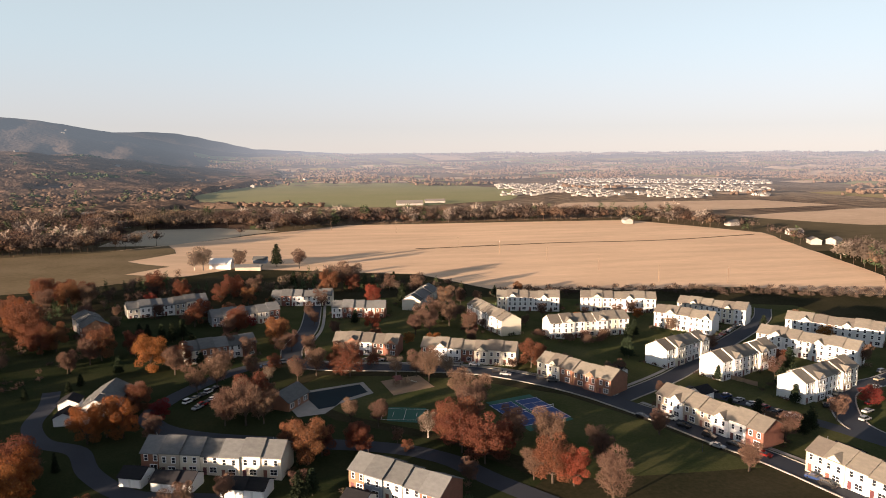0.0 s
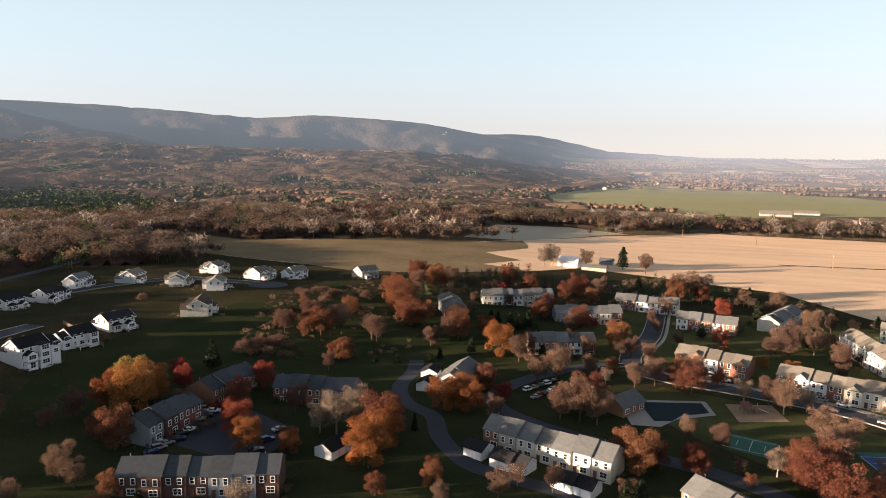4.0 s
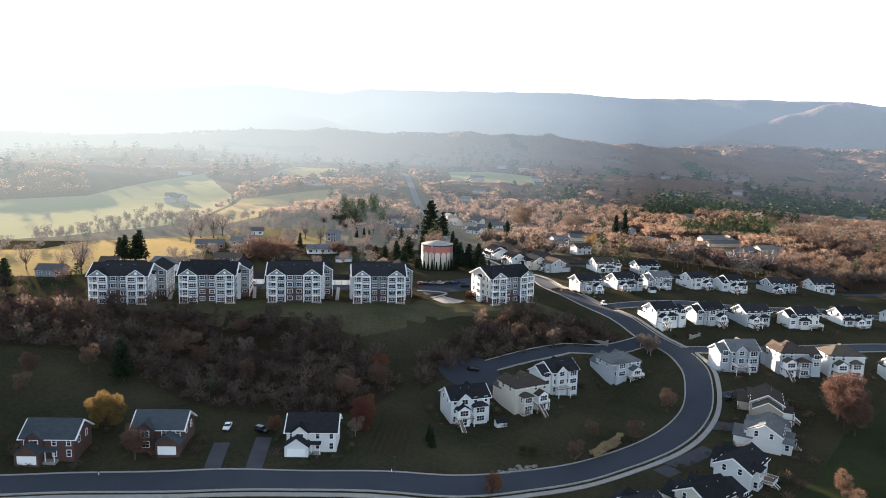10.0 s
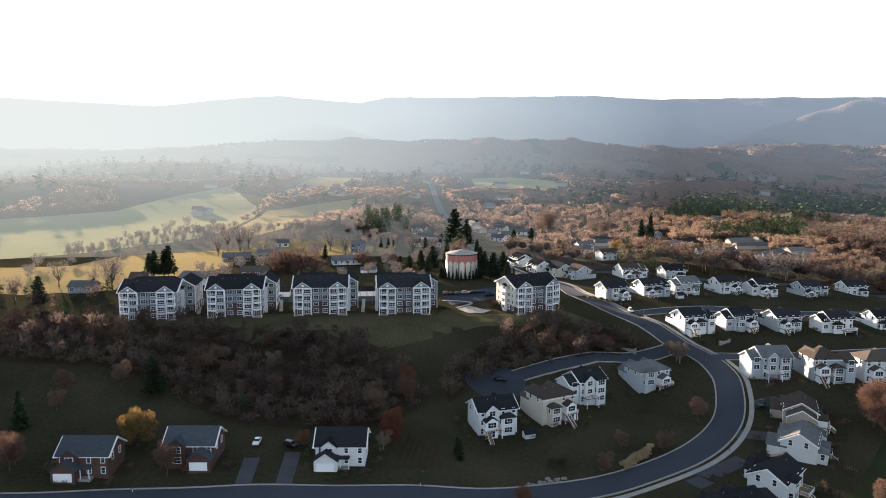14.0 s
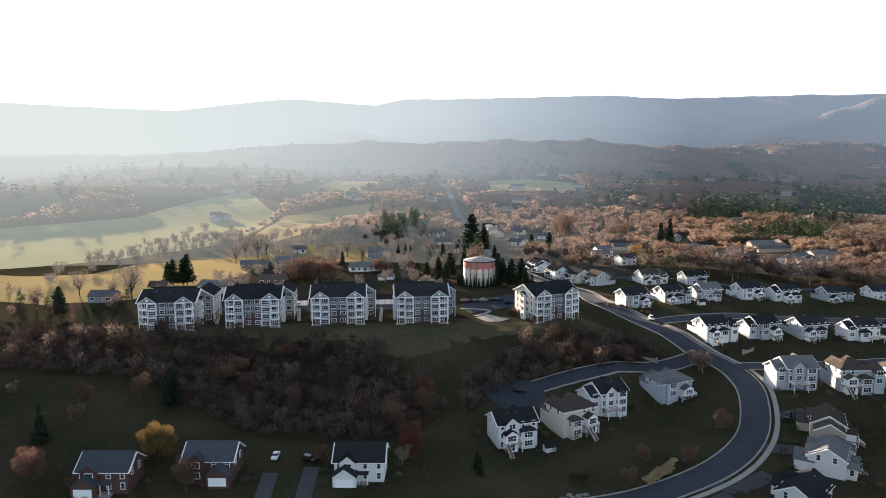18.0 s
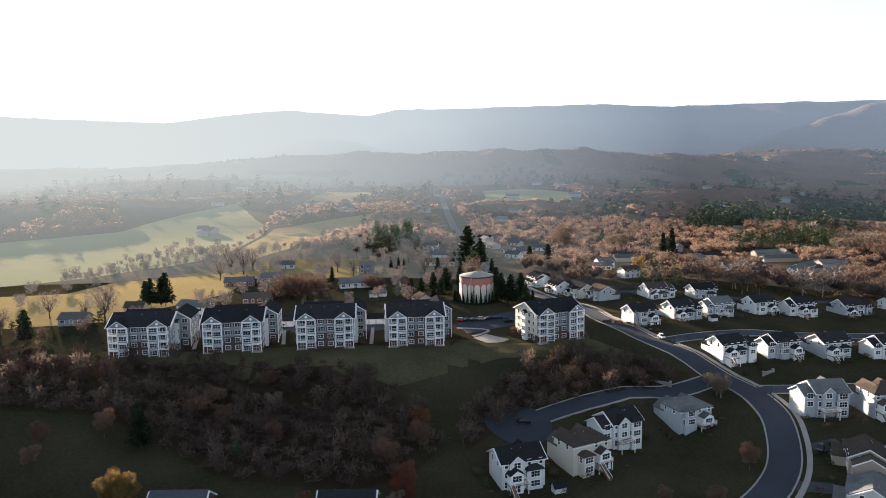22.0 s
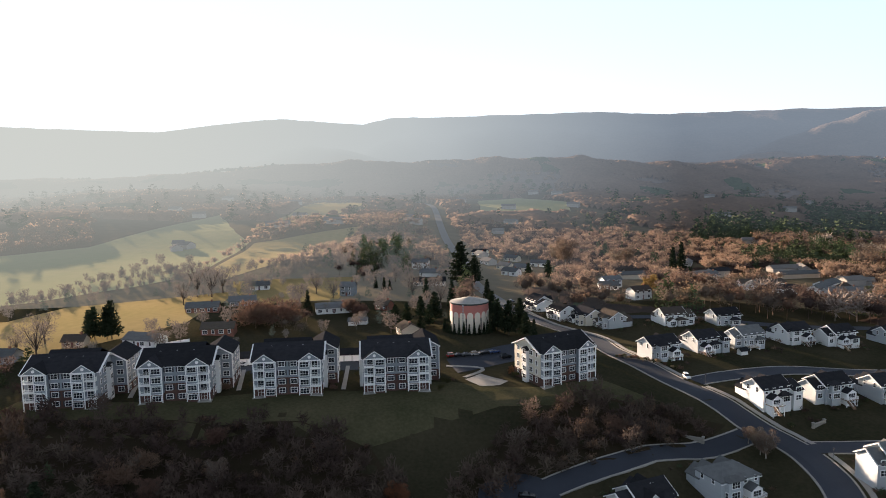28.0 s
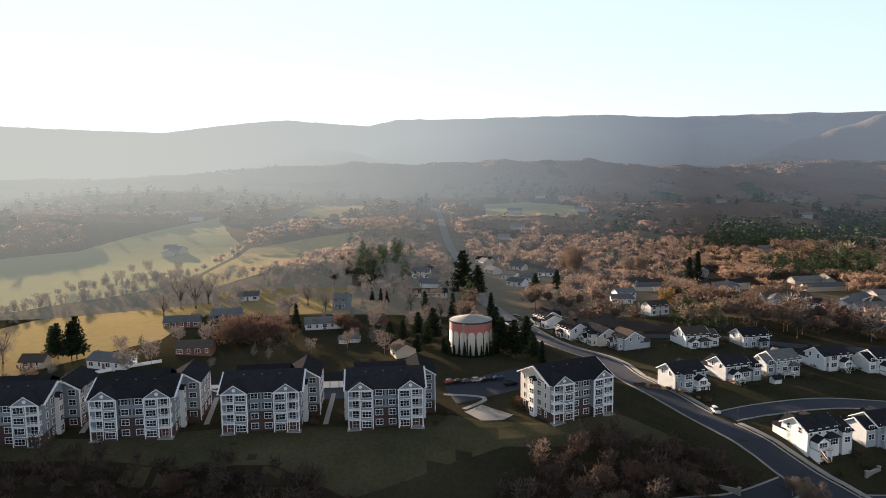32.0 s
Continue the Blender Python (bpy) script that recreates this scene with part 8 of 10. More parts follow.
tree("shrub", -300.9, 3.7, 2.7, 1.4)
tree("bush", -305.2, 5.7, 1.5, 1.4)
tree("shrub", -315.0, 27.7, 1.9, 1.4)
tree("shrub", -308.9, 28.5, 2.3, 1.4)
tree("shrub", -334.8, 71.4, 1.3, 1.4)
tree("bush", -334.1, 72.6, 1.6, 1.4)
tree("shrub", -333.3, 73.9, 2.0, 1.4)
tree("reed", -332.5, 75.2, 1.3, 1.4)
tree("shrub", -331.7, 76.4, 1.6, 1.4)
tree("bush", -330.8, 77.6, 2.0, 1.4)
tree("shrub", -329.9, 78.8, 1.3, 1.4)
tree("reed", -329.0, 80.0, 1.6, 1.4)
tree("shrub", -328.0, 81.2, 2.0, 1.4)
tree("bush", -327.0, 82.3, 1.3, 1.4)
tree("shrub", -325.9, 83.5, 1.6, 1.4)
tree("reed", -324.9, 84.6, 2.0, 1.4)
tree("shrub", -323.8, 85.7, 1.3, 1.4)
tree("bush", -322.6, 86.7, 1.6, 1.4)
tree("shrub", -321.5, 87.8, 2.0, 1.4)
tree("reed", -320.3, 88.9, 1.3, 1.4)
tree("shrub", -319.2, 89.9, 1.6, 1.4)
tree("bush", -318.0, 90.9, 2.0, 1.4)

# ---------------------------------------------------------------- woods and thickets


def inside(poly, X, Y):
    """Which points lie within an outline."""
    c = np.zeros(X.shape, bool)
    for (x0, y0), (x1, y1) in zip(poly, poly[1:] + poly[:1]):
        hit = ((y0 > Y) != (y1 > Y)) & (X < (x1 - x0) * (Y - y0) / (y1 - y0 + 1e-9) + x0)
        c ^= hit
    return c


OPEN_LAND = [[(-474, 489), (-440, 531), (-390, 522), (-333, 556), (-281, 568), (-204, 592), (-93, 722), (1, 795), (250, 778), (328, 775), (416, 641), (361, 414), (323, 362), (249, 402), (175, 406), (93, 421), (50, 480), (-24, 500), (-80, 510), (-105, 483), (-166, 438), (-227, 424), (-262, 430), (-310, 428), (-372, 440), (-440, 478)],
    [(-215, 632), (-218, 755), (-138, 776), (-70, 750), (-100, 722), (-159, 640)],
    [(-266, 1262), (-184, 1901), (145, 1765), (350, 1332), (256, 1068), (64, 961), (-204, 1049)],
    [(-345, 18), (-452, 18), (-462, 62), (-412, 68), (-412, 250), (-386, 346), (-305, 398), (-223, 407), (-166, 415), (-106, 456), (-65, 457), (44, 433), (122, 407), (363, 363), (454, 162), (432, -309), (-150, -300), (-200, -160), (-265, -165), (-300, -150), (-350, -150)],
    [(-336, -240), (-340, 15), (-560, 12), (-570, -240)],
    [(-440, 26), (-711, 0), (-848, -10), (-1118, -22), (-1300, -100), (-1300, -60), (-1118, 6), (-848, 16), (-625, 34), (-440, 52)],
    [(-566, -166), (-737, -178), (-821, -83), (-698, -91), (-583, -125), (-530, -143)],
    [(-799, -200), (-921, -150), (-1117, -116), (-1189, -106), (-1198, -199)],
    [(-430, -290), (-470, -236), (-540, -180), (-590, -172), (-740, -184), (-800, -215), (-990, -290), (-720, -330), (-640, -420), (-480, -420)],
    [(-230, 1000), (-180, 880), (0, 870), (260, 850), (400, 835), (520, 660), (900, 560), (1300, 900), (900, 1010), (310, 1010), (250, 1060), (64, 950)],
    [(-402, 60), (-416, 60), (-408, 240), (-415, 330), (-433, 431), (-481, 526), (-469, 536), (-413, 426), (-397, 330), (-390, 240)],
    [(-1000, 40), (-1030, 195), (-1180, 210), (-1310, 140), (-1240, 55)],
    [(-570, -240), (-900, -420), (-900, -200), (-700, -180)],
    [(-345, 396), (-335, 438), (-225, 432), (-160, 442), (-150, 405), (-223, 398), (-300, 390)],
    [(-166, 400), (-166, 445), (-105, 490), (-80, 515), (-24, 505), (50, 486), (93, 427), (175, 412), (249, 408), (323, 368), (365, 348), (122, 398), (44, 422), (-65, 448), (-106, 448)],
    [(20, 1320), (900, 1300), (900, 1000), (310, 1012)]]


def scatter(rs, x0, x1, y0, y1, step, keep, clear=True):
    """Uneven spots over a rectangle, off the roads and open land."""
    X, Y = np.meshgrid(np.arange(x0, x1, step), np.arange(y0, y1, step))
    X = (X + rs.uniform(-0.5, 0.5, X.shape) * step).ravel()
    Y = (Y + rs.uniform(-0.5, 0.5, Y.shape) * step).ravel()
    ok = rs.uniform(size=X.shape) < keep
    if clear:
        for poly in OPEN_LAND:
            ok &= ~inside(poly, X, Y)
    return X[ok], Y[ok]


def height_at(X, Y):
    i = np.clip(np.searchsorted(GX, X) - 1, 0, len(GX) - 2)
    j = np.clip(np.searchsorted(GY, Y) - 1, 0, len(GY) - 2)
    u, v = (X - GX[i]) / (GX[i + 1] - GX[i]), (Y - GY[j]) / (GY[j + 1] - GY[j])
    return (GZ[i, j] * (1 - u) + GZ[i + 1, j] * u) * (1 - v) + (GZ[i, j + 1] * (1 - u) + GZ[i + 1, j + 1] * u) * v


GOLD = (1 + 5 ** 0.5) / 2
ICO = np.array([(-1, GOLD, 0), (1, GOLD, 0), (-1, -GOLD, 0), (1, -GOLD, 0), (0, -1, GOLD), (0, 1, GOLD), (0, -1, -GOLD), (0, 1, -GOLD), (GOLD, 0, -1), (GOLD, 0, 1), (-GOLD, 0, -1), (-GOLD, 0, 1)]) / 1.9
ICO_F = np.array([(0, 11, 5), (0, 5, 1), (0, 1, 7), (0, 7, 10), (0, 10, 11), (1, 5, 9), (5, 11, 4), (11, 10, 2), (10, 7, 6), (7, 1, 8), (3, 9, 4), (3, 4, 2), (3, 2, 6), (3, 6, 8), (3, 8, 9), (4, 9, 5), (2, 4, 11), (6, 2, 10), (8, 6, 7), (9, 8, 1)])


def wood_template(kind, seed, n):
    """Corners and triangles of one woodland tree, one metre high."""
    rs = np.random.RandomState(seed)
    solid = []
    if kind == "pine":
        # tiers of drooping boughs in an uneven cone
        lobes = []
        for i in range(9):
            z = 0.16 + 0.76 * i / 8
            for a in ([0.0] if i > 7 else rs.uniform(0, 6.28, 3 if i < 6 else 2)):
                rr = 0.17 * (1 - z) ** 0.75
                lobes.append((rr * math.cos(a), rr * math.sin(a), z, 0.055 + 0.085 * (1 - z)))
        P, D = crown_points(rs, n, lobes)
        C = np.concatenate([scale_tris(P[::2], D[::2], rs, 0.075 * math.sqrt(150 / n), 0.5), leaf_tris(P[1::2], D[1::2], rs, 0.06 * math.sqrt(150 / n), -0.1, 1.3)])
    elif kind == "bush":
        P, D = crown_points(rs, n, lobes_for(rs, "low"))
        C = leaf_tris(P, D + (0, 0, 0.5), rs, 0.055 * math.sqrt(110 / n), 0.5, 4.5)
    elif kind in ("canopy", "puff"):
        lobes = [(0, 0, 0.56, 0.24)] if kind == "puff" else [(0, 0, 0.5, 0.3)]
        for i in range(6 if kind == "puff" else 2):
            a, q = i * 2.4 + rs.uniform(0, 1), 0.38 + 0.42 * rs.uniform()
            lobes.append((0.2 * math.cos(a), 0.2 * math.sin(a), q, rs.uniform(0.12, 0.19)))
        for x, y, q, r in lobes:
            if kind == "canopy" or r > 0.2:
                solid.append(ICO * rs.uniform(0.82, 1.14, (12, 1)) * r * (0.6 if kind == "puff" else 0.9) * (1, 1, 1.15) + (x, y, q - 0.02))
        P, D = crown_points(rs, n, [(x, y, q, r * 1.1) for x, y, q, r in lobes])
        k = n * 2 // 3
        big = 0.052 * math.sqrt(200 / n) if kind == "puff" else 0.12
        C = np.concatenate([scale_tris(P[:k], D[:k], rs, big, 0.45), leaf_tris(P[k:], D[k:] + (0, 0, 0.5), rs, big * 0.42, 0.7, 3.4)])
        trunk = np.array([(-0.011, 0, 0), (0.011, 0, 0), (0, 0, 0.5), (0, -0.011, 0), (0, 0.011, 0), (0, 0, 0.5)])
        C = np.concatenate([C, trunk])
    else:
        P, D = crown_points(rs, n, lobes_for(rs, "vase"))
        C = leaf_tris(P, D + (0, 0, 0.3), rs, 0.05 * math.sqrt(130 / n), 0.5, 4.2)
        C = np.concatenate([C, np.array([(-0.012, 0, 0), (0.012, 0, 0), (0, 0, 0.6), (0, -0.012, 0), (0, 0.012, 0), (0, 0, 0.6)])])
    F = [ICO_F + 12 * k for k in range(len(solid))]
    F.append(np.arange(len(C)).reshape(-1, 3) + 12 * len(solid))
    return np.concatenate(solid + [C]), np.concatenate(F)


def woods(name, label, kind, X, Y, hlo, hhi, n, material, seed, wide=1.0, Z=None):
    """Many trees as one mass."""
    rs = np.random.RandomState(seed)
    T = [wood_template(kind, seed + k, n) for k in range(4)]
    h = rs.uniform(hlo, hhi, len(X))
    if kind in ("puff", "canopy"):
        # stands of even height that swell and sink together
        swell = np.array([0.5 + 0.75 * noise.noise((x * 0.011, y * 0.011, 3.0)) for x, y in zip(X, Y)])
        h = hlo + (hhi - hlo) * np.clip(0.6 * swell + 0.4 * (h - hlo) / (hhi - hlo), 0, 1)
    Z = height_at(X, Y) if Z is None else Z
    pick, ang = rs.randint(0, 4, len(X)), rs.uniform(0, 6.28, len(X))
    out, tri, tint, base = [], [], [], 0
    for i in range(len(X)):
        c, s = math.cos(ang[i]), math.sin(ang[i])
        P, F = T[pick[i]]
        out.append(np.stack([(P[:, 0] * c - P[:, 1] * s) * h[i] * wide + X[i], (P[:, 0] * s + P[:, 1] * c) * h[i] * wide + Y[i], P[:, 2] * h[i] + Z[i]], 1))
        tri.append(F + base)
        base += len(P)
        tint.append(np.full(len(P), np.clip(0.5 + 0.7 * noise.noise((X[i] * 0.012, Y[i] * 0.012, 5.0)) + rs.uniform(-0.28, 0.28), 0, 1)))
    V, F = np.concatenate(out).astype(np.float32), np.concatenate(tri).astype(np.int32)
    me = bpy.data.meshes.new(name)
    me.vertices.add(len(V))
    me.vertices.foreach_set("co", V.ravel())
    me.loops.add(F.size)
    me.loops.foreach_set("vertex_index", F.ravel())
    me.polygons.add(len(F))
    me.polygons.foreach_set("loop_start", np.arange(0, F.size, 3, dtype=np.int32))
    me.polygons.foreach_set("use_smooth", [True] * len(F))
    me.update(calc_edges=True)
    at = me.attributes.new("tint", "FLOAT", "POINT")
    at.data.foreach_set("value", np.concatenate(tint).astype(np.float32))
    me.materials.append(material)
    return tagged(new(name, me), label, "woods", kind="stuff")


CONIFERS = [[(-1150, 560), (-1040, 690), (-940, 830), (-740, 790), (-780, 650), (-960, 500)], [(-800, 265), (-1040, 380), (-990, 480), (-770, 455)], [(-700, 560), (-760, 640), (-640, 700), (-590, 620)], [(-560, -40), (-640, -70), (-660, -20), (-560, 0)], [(-640, 250), (-720, 300), (-690, 380), (-610, 330)]]


def top_land(X, Y):
    """Heights of the upper land at many places."""
    Z = height_at(X, Y)
    R = np.hypot(X, Y)
    a = np.clip((np.degrees(np.arctan2(-X, Y)) + 180) / 0.5, 0, len(azs) - 1.001)
    b = np.clip(np.interp(R, rads, np.arange(len(rads))), 0, len(rads) - 1.001)
    i, j = a.astype(int), b.astype(int)
    u, v = a - i, b - j
    F = (FAR_Z[i, j] * (1 - u) + FAR_Z[i + 1, j] * u) * (1 - v) + (FAR_Z[i, j + 1] * (1 - u) + FAR_Z[i + 1, j + 1] * u) * v
    return np.where(R > 1400, np.maximum(F, np.where(R > 1440, -99, Z)), Z)


def tree_tops(name, label, step, r0, r1, az0, az1, glade, seed, tall=1.0, bark=None):
    """The closed roof of a far wood: crown beside crown, falling to the ground along clearings."""
    rs = np.random.RandomState(seed)
    ax, ay = np.arange(-r1, r1, step), np.arange(-r1, r1, step)
    X, Y = np.meshgrid(ax, ay, indexing="ij")
    X, Y = X + rs.uniform(-0.38, 0.38, X.shape) * step, Y + rs.uniform(-0.38, 0.38, Y.shape) * step
    R, A = np.hypot(X, Y), np.degrees(np.arctan2(-X, Y))
    ok = (R > r0) & (R < r1) & (A > az0) & (A < az1)
    for poly in OPEN_LAND:
        ok &= ~inside(poly, X, Y)
    for hx, hy in HOMES:
        ok &= np.hypot(X - hx * 0.985, Y - hy * 0.985) > 22
    ii, jj = np.nonzero(ok)
    big = np.array([noise.noise((x * 0.0075, y * 0.0075, 9.0)) for x, y in zip(X[ii, jj], Y[ii, jj])])
    mid = np.array([noise.noise((x * 0.022, y * 0.022, 4.0)) for x, y in zip(X[ii, jj], Y[ii, jj])])
    keep = big > glade
    ii, jj, big, mid = ii[keep], jj[keep], big[keep], mid[keep]
    num = -np.ones(X.shape, int)
    num[ii, jj] = np.arange(len(ii))
    edge = np.zeros(len(ii), bool)
    for di, dj in ((1, 0), (-1, 0), (0, 1), (0, -1)):
        edge |= num[np.clip(ii + di, 0, len(ax) - 1), np.clip(jj + dj, 0, len(ay) - 1)] < 0
    x, y = X[ii, jj], Y[ii, jj]
    z = top_land(x, y) + np.where(edge, -0.5, tall * (7.5 + 4.0 * big + 3.0 * mid + rs.uniform(-1.9, 1.9, len(ii))))
    a, b, c, d = num[:-1, :-1], num[1:, :-1], num[1:, 1:], num[:-1, 1:]
    full = (a >= 0) & (b >= 0) & (c >= 0) & (d >= 0)
    F = np.stack([a[full], b[full], c[full], d[full]], 1)
    me = mesh_from(name, np.stack([x, y, z], 1), [tuple(int(v) for v in f) for f in F], bark or FOOT_WOODS, True)
    me.materials.append(FAR_PINE)
    cx, cy = x[F[:, 0]], y[F[:, 0]]
    pine = np.array([noise.noise((p * 0.011, q * 0.011, 21.0)) > 0.42 for p, q in zip(cx, cy)])
    for poly in CONIFERS:
        pine |= inside(poly, cx, cy) & (rs.uniform(size=cx.shape) < 0.8)
    me.polygons.foreach_set("material_index", pine.astype(np.int32))
    tagged(new(name, me), label, "woods", kind="stuff")


rw = np.random.RandomState(4)


def patchy(X, Y, scale, lo):
    """Keeps spots where a broad noise is high, for clumps and glades."""
    return np.array([noise.noise((x * scale, y * scale, 9.0)) > lo for x, y in zip(X, Y)], bool)



HOMES = [(-351, -121), (-370, -97), (-418, -120), (-442, -106), (-494, -111), (-468, -52), (-423, -54), (-429, -28), (-367, -13), (-351, -150), (-335, -171), (-394, -40), (-395, -35), (-576, -12), (-545, -5), (-658, 37), (-613, 40), (-588, 52), (-560, 53), (-582, 64), (-566, 142), (-502, 110), (-457, 115), (-548, 191), (-521, 222), (-512, 249), (-509, 262), (-509, 203), (-642, 208), (-601, 284), (-90, 513), (-70, 505), (-66, 537), (91, 996), (133, 1037), (-989, -211), (-1140, -220), (-914, -128), (-748, -243), (-763, -241), (-784, -236), (-2334, -686), (-1311, 115), (-2714, 383), (-2677, 441), (-1338, 232), (-897, -34), (-857, -25), (-1486, 50), (-1247, 52), (-1179, 117), (-2346, -217), (-1254, 464), (-1447, 691), (-1188, 600), (-907, 606), (-532, 281), (-797, 330), (-947, 410), (-992, 475), (-1972, 3106), (-1043, 2044), (-975, 2023), (-1209, 3260), (-295, 800), (-300, 732), (-948, 922), (-715, 813), (-628, 757), (-747, 739), (-570, 192), (-523, 212), (-525, 261), (-600, 268), (-536, 286), (-1058, 2055), (-1128, 2595), (-1191, 3181), (-634, 2067), (-366, 1812), (-205, 1585), (-110, 1953), (-401, 720), (-398, 775), (-307, 733), (-298, 796), (-239, 782), (-313, 897), (438, 623), (410, 775), (419, 703), (416, 563), (433, 560), (316, 745), (-846, -116), (-823, -175), (-941, -174), (-713, -235), (-1186, -339), (-1023, -362), (-958, -307), (-1073, 102), (-924, 90), (-832, 66), (-1342, 174), (-1301, 210), (-1104, 202), (-1198, 37), (-1043, 399), (-1114, 532), (-531, -4), (-505, -5), (-670, 37), (-612, 80), (-640, 62), (-547, 136), (-492, 106), (-578, 209), (-501, 215), (-501, 258), (-569, 264)]
HEDGES = [(-540, -161, -589, -58), (-451, -245, -541, -167), (-530, -242, -568, -171), (-460, -144, -622, -62)]

X, Y = scatter(rw, -915, 420, -420, 1000, 8.8, 0.92)
near = np.hypot(X, Y) < 900
for hx, hy in HOMES:
    # clearings round the houses and before them
    near &= (np.hypot(X - hx, Y - hy) > 14) & (np.hypot(X - hx * 0.965, Y - hy * 0.965) > 12)
    if math.hypot(hx, hy) < 720:
        near &= (np.hypot(X - hx * 0.935, Y - hy * 0.935) > 11) & (np.hypot(X - hx * 0.905, Y - hy * 0.905) > 9)
suburb = (X < -430) & (X > -960) & (Y > -70) & (Y < 290)
SOUTH_SLOPE = [(-335, -125), (-332, -205), (-350, -245), (-375, -300), (-300, -420), (-180, -420), (-180, -125)]
near &= (X > -180) & (X < 500) | (Y > -125) | (X < -560)
near &= ~suburb | (rw.uniform(size=X.shape) < 0.78)
X, Y = X[near], Y[near]
hazy = (X < -480) & (Y < 330)


def evergreen(X, Y):
    """Spots inside the conifer stands, and a few single ones."""
    g = rw.uniform(size=X.shape) < 0.045
    for poly in CONIFERS:
        g |= inside(poly, X, Y) & (rw.uniform(size=X.shape) < 0.72)
    return g


green = evergreen(X, Y)
u = rw.uniform(size=X.shape)
russet = ~green & (u < 0.28)
pale = ~green & (u > 0.96) & ~hazy
bare = ~green & ~russet & ~pale
woods("woodland_trees", "pale leafless sycamores among the woods", "bare", X[pale], Y[pale], 12, 19, 200, WOOD_PALE, 25, 1.4)
H = hazy & ~green
woods("backdrop_woods", "brown woods in the glare below the mountain", "puff", X[H], Y[H], 6, 13, 190, FOOT_WOODS, 22, 1.4)
H = hazy & green
woods("backdrop_woods", "conifers in the glare below the mountain", "pine", X[H], Y[H], 9, 16, 200, FAR_PINE, 23, 1.45)
bare, russet, green = bare & ~hazy, russet & ~hazy, green & ~hazy
close = np.hypot(X + 60, Y) < 600
k = bare & close
woods("woodland_trees", "leafless brown woodland beyond the houses", "puff", X[k], Y[k], 11, 21, 430, WOOD_TWIG, 21, 1.15)
k = bare & ~close
woods("woodland_trees", "leafless brown woodland farther off", "puff", X[k], Y[k], 10, 20, 170, WOOD_TWIG, 26, 1.3)
woods("woodland_trees", "russet oak woodland beyond the houses", "puff", X[russet], Y[russet], 10, 20, 260, WOOD_RUST, 31, 1.2)
woods("woodland_trees", "dark conifers among the brown woods", "pine", X[green], Y[green], 13, 22, 240, WOOD_PINE, 41, 1.4)
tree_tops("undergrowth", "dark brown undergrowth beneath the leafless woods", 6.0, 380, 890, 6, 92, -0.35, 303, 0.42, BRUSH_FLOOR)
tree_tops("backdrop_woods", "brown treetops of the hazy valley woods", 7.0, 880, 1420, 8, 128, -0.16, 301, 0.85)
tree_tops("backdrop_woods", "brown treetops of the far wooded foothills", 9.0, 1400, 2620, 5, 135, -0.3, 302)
ring = scatter(rw, -1700, 1100, -1300, 1900, 12.5, 0.9)
for hx, hy in HOMES:
    ring = [q[np.hypot(ring[0] - hx * 0.985, ring[1] - hy * 0.985) > 24] for q in ring]
far = (np.hypot(*ring) >= 900) & (np.hypot(*ring) < 1450) & ((ring[0] < -250) | (ring[1] < 900) | patchy(ring[0], ring[1], 0.005, 0.12))
X, Y = ring[0][far], ring[1][far]
green = evergreen(X, Y)
plain = X > -250 + 0.0 * Y
k = ~green & ~plain & (rw.uniform(size=X.shape) < 0.3) & ~((X > -1000) & (Y > -70) & (Y < 270) & (rw.uniform(size=X.shape) < 0.5))
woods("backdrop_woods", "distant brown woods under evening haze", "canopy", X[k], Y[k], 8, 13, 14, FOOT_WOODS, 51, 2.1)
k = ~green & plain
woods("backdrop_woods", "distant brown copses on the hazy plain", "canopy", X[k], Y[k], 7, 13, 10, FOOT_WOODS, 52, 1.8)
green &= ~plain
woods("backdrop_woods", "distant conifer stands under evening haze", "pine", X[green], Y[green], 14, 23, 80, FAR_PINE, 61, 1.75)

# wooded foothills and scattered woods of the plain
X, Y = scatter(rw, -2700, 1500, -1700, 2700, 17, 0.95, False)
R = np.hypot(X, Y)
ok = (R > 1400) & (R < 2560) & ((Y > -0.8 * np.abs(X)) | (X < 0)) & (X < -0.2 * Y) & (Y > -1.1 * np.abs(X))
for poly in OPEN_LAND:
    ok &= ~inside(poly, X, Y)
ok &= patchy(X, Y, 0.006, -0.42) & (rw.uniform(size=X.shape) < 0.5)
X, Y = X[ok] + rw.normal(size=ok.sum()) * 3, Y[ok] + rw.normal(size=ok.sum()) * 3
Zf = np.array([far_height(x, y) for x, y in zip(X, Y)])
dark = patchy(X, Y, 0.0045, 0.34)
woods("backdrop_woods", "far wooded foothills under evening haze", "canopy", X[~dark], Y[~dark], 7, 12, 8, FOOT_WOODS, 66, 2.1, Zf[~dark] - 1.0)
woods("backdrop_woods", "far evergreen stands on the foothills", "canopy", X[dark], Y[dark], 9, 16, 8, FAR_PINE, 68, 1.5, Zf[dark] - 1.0)

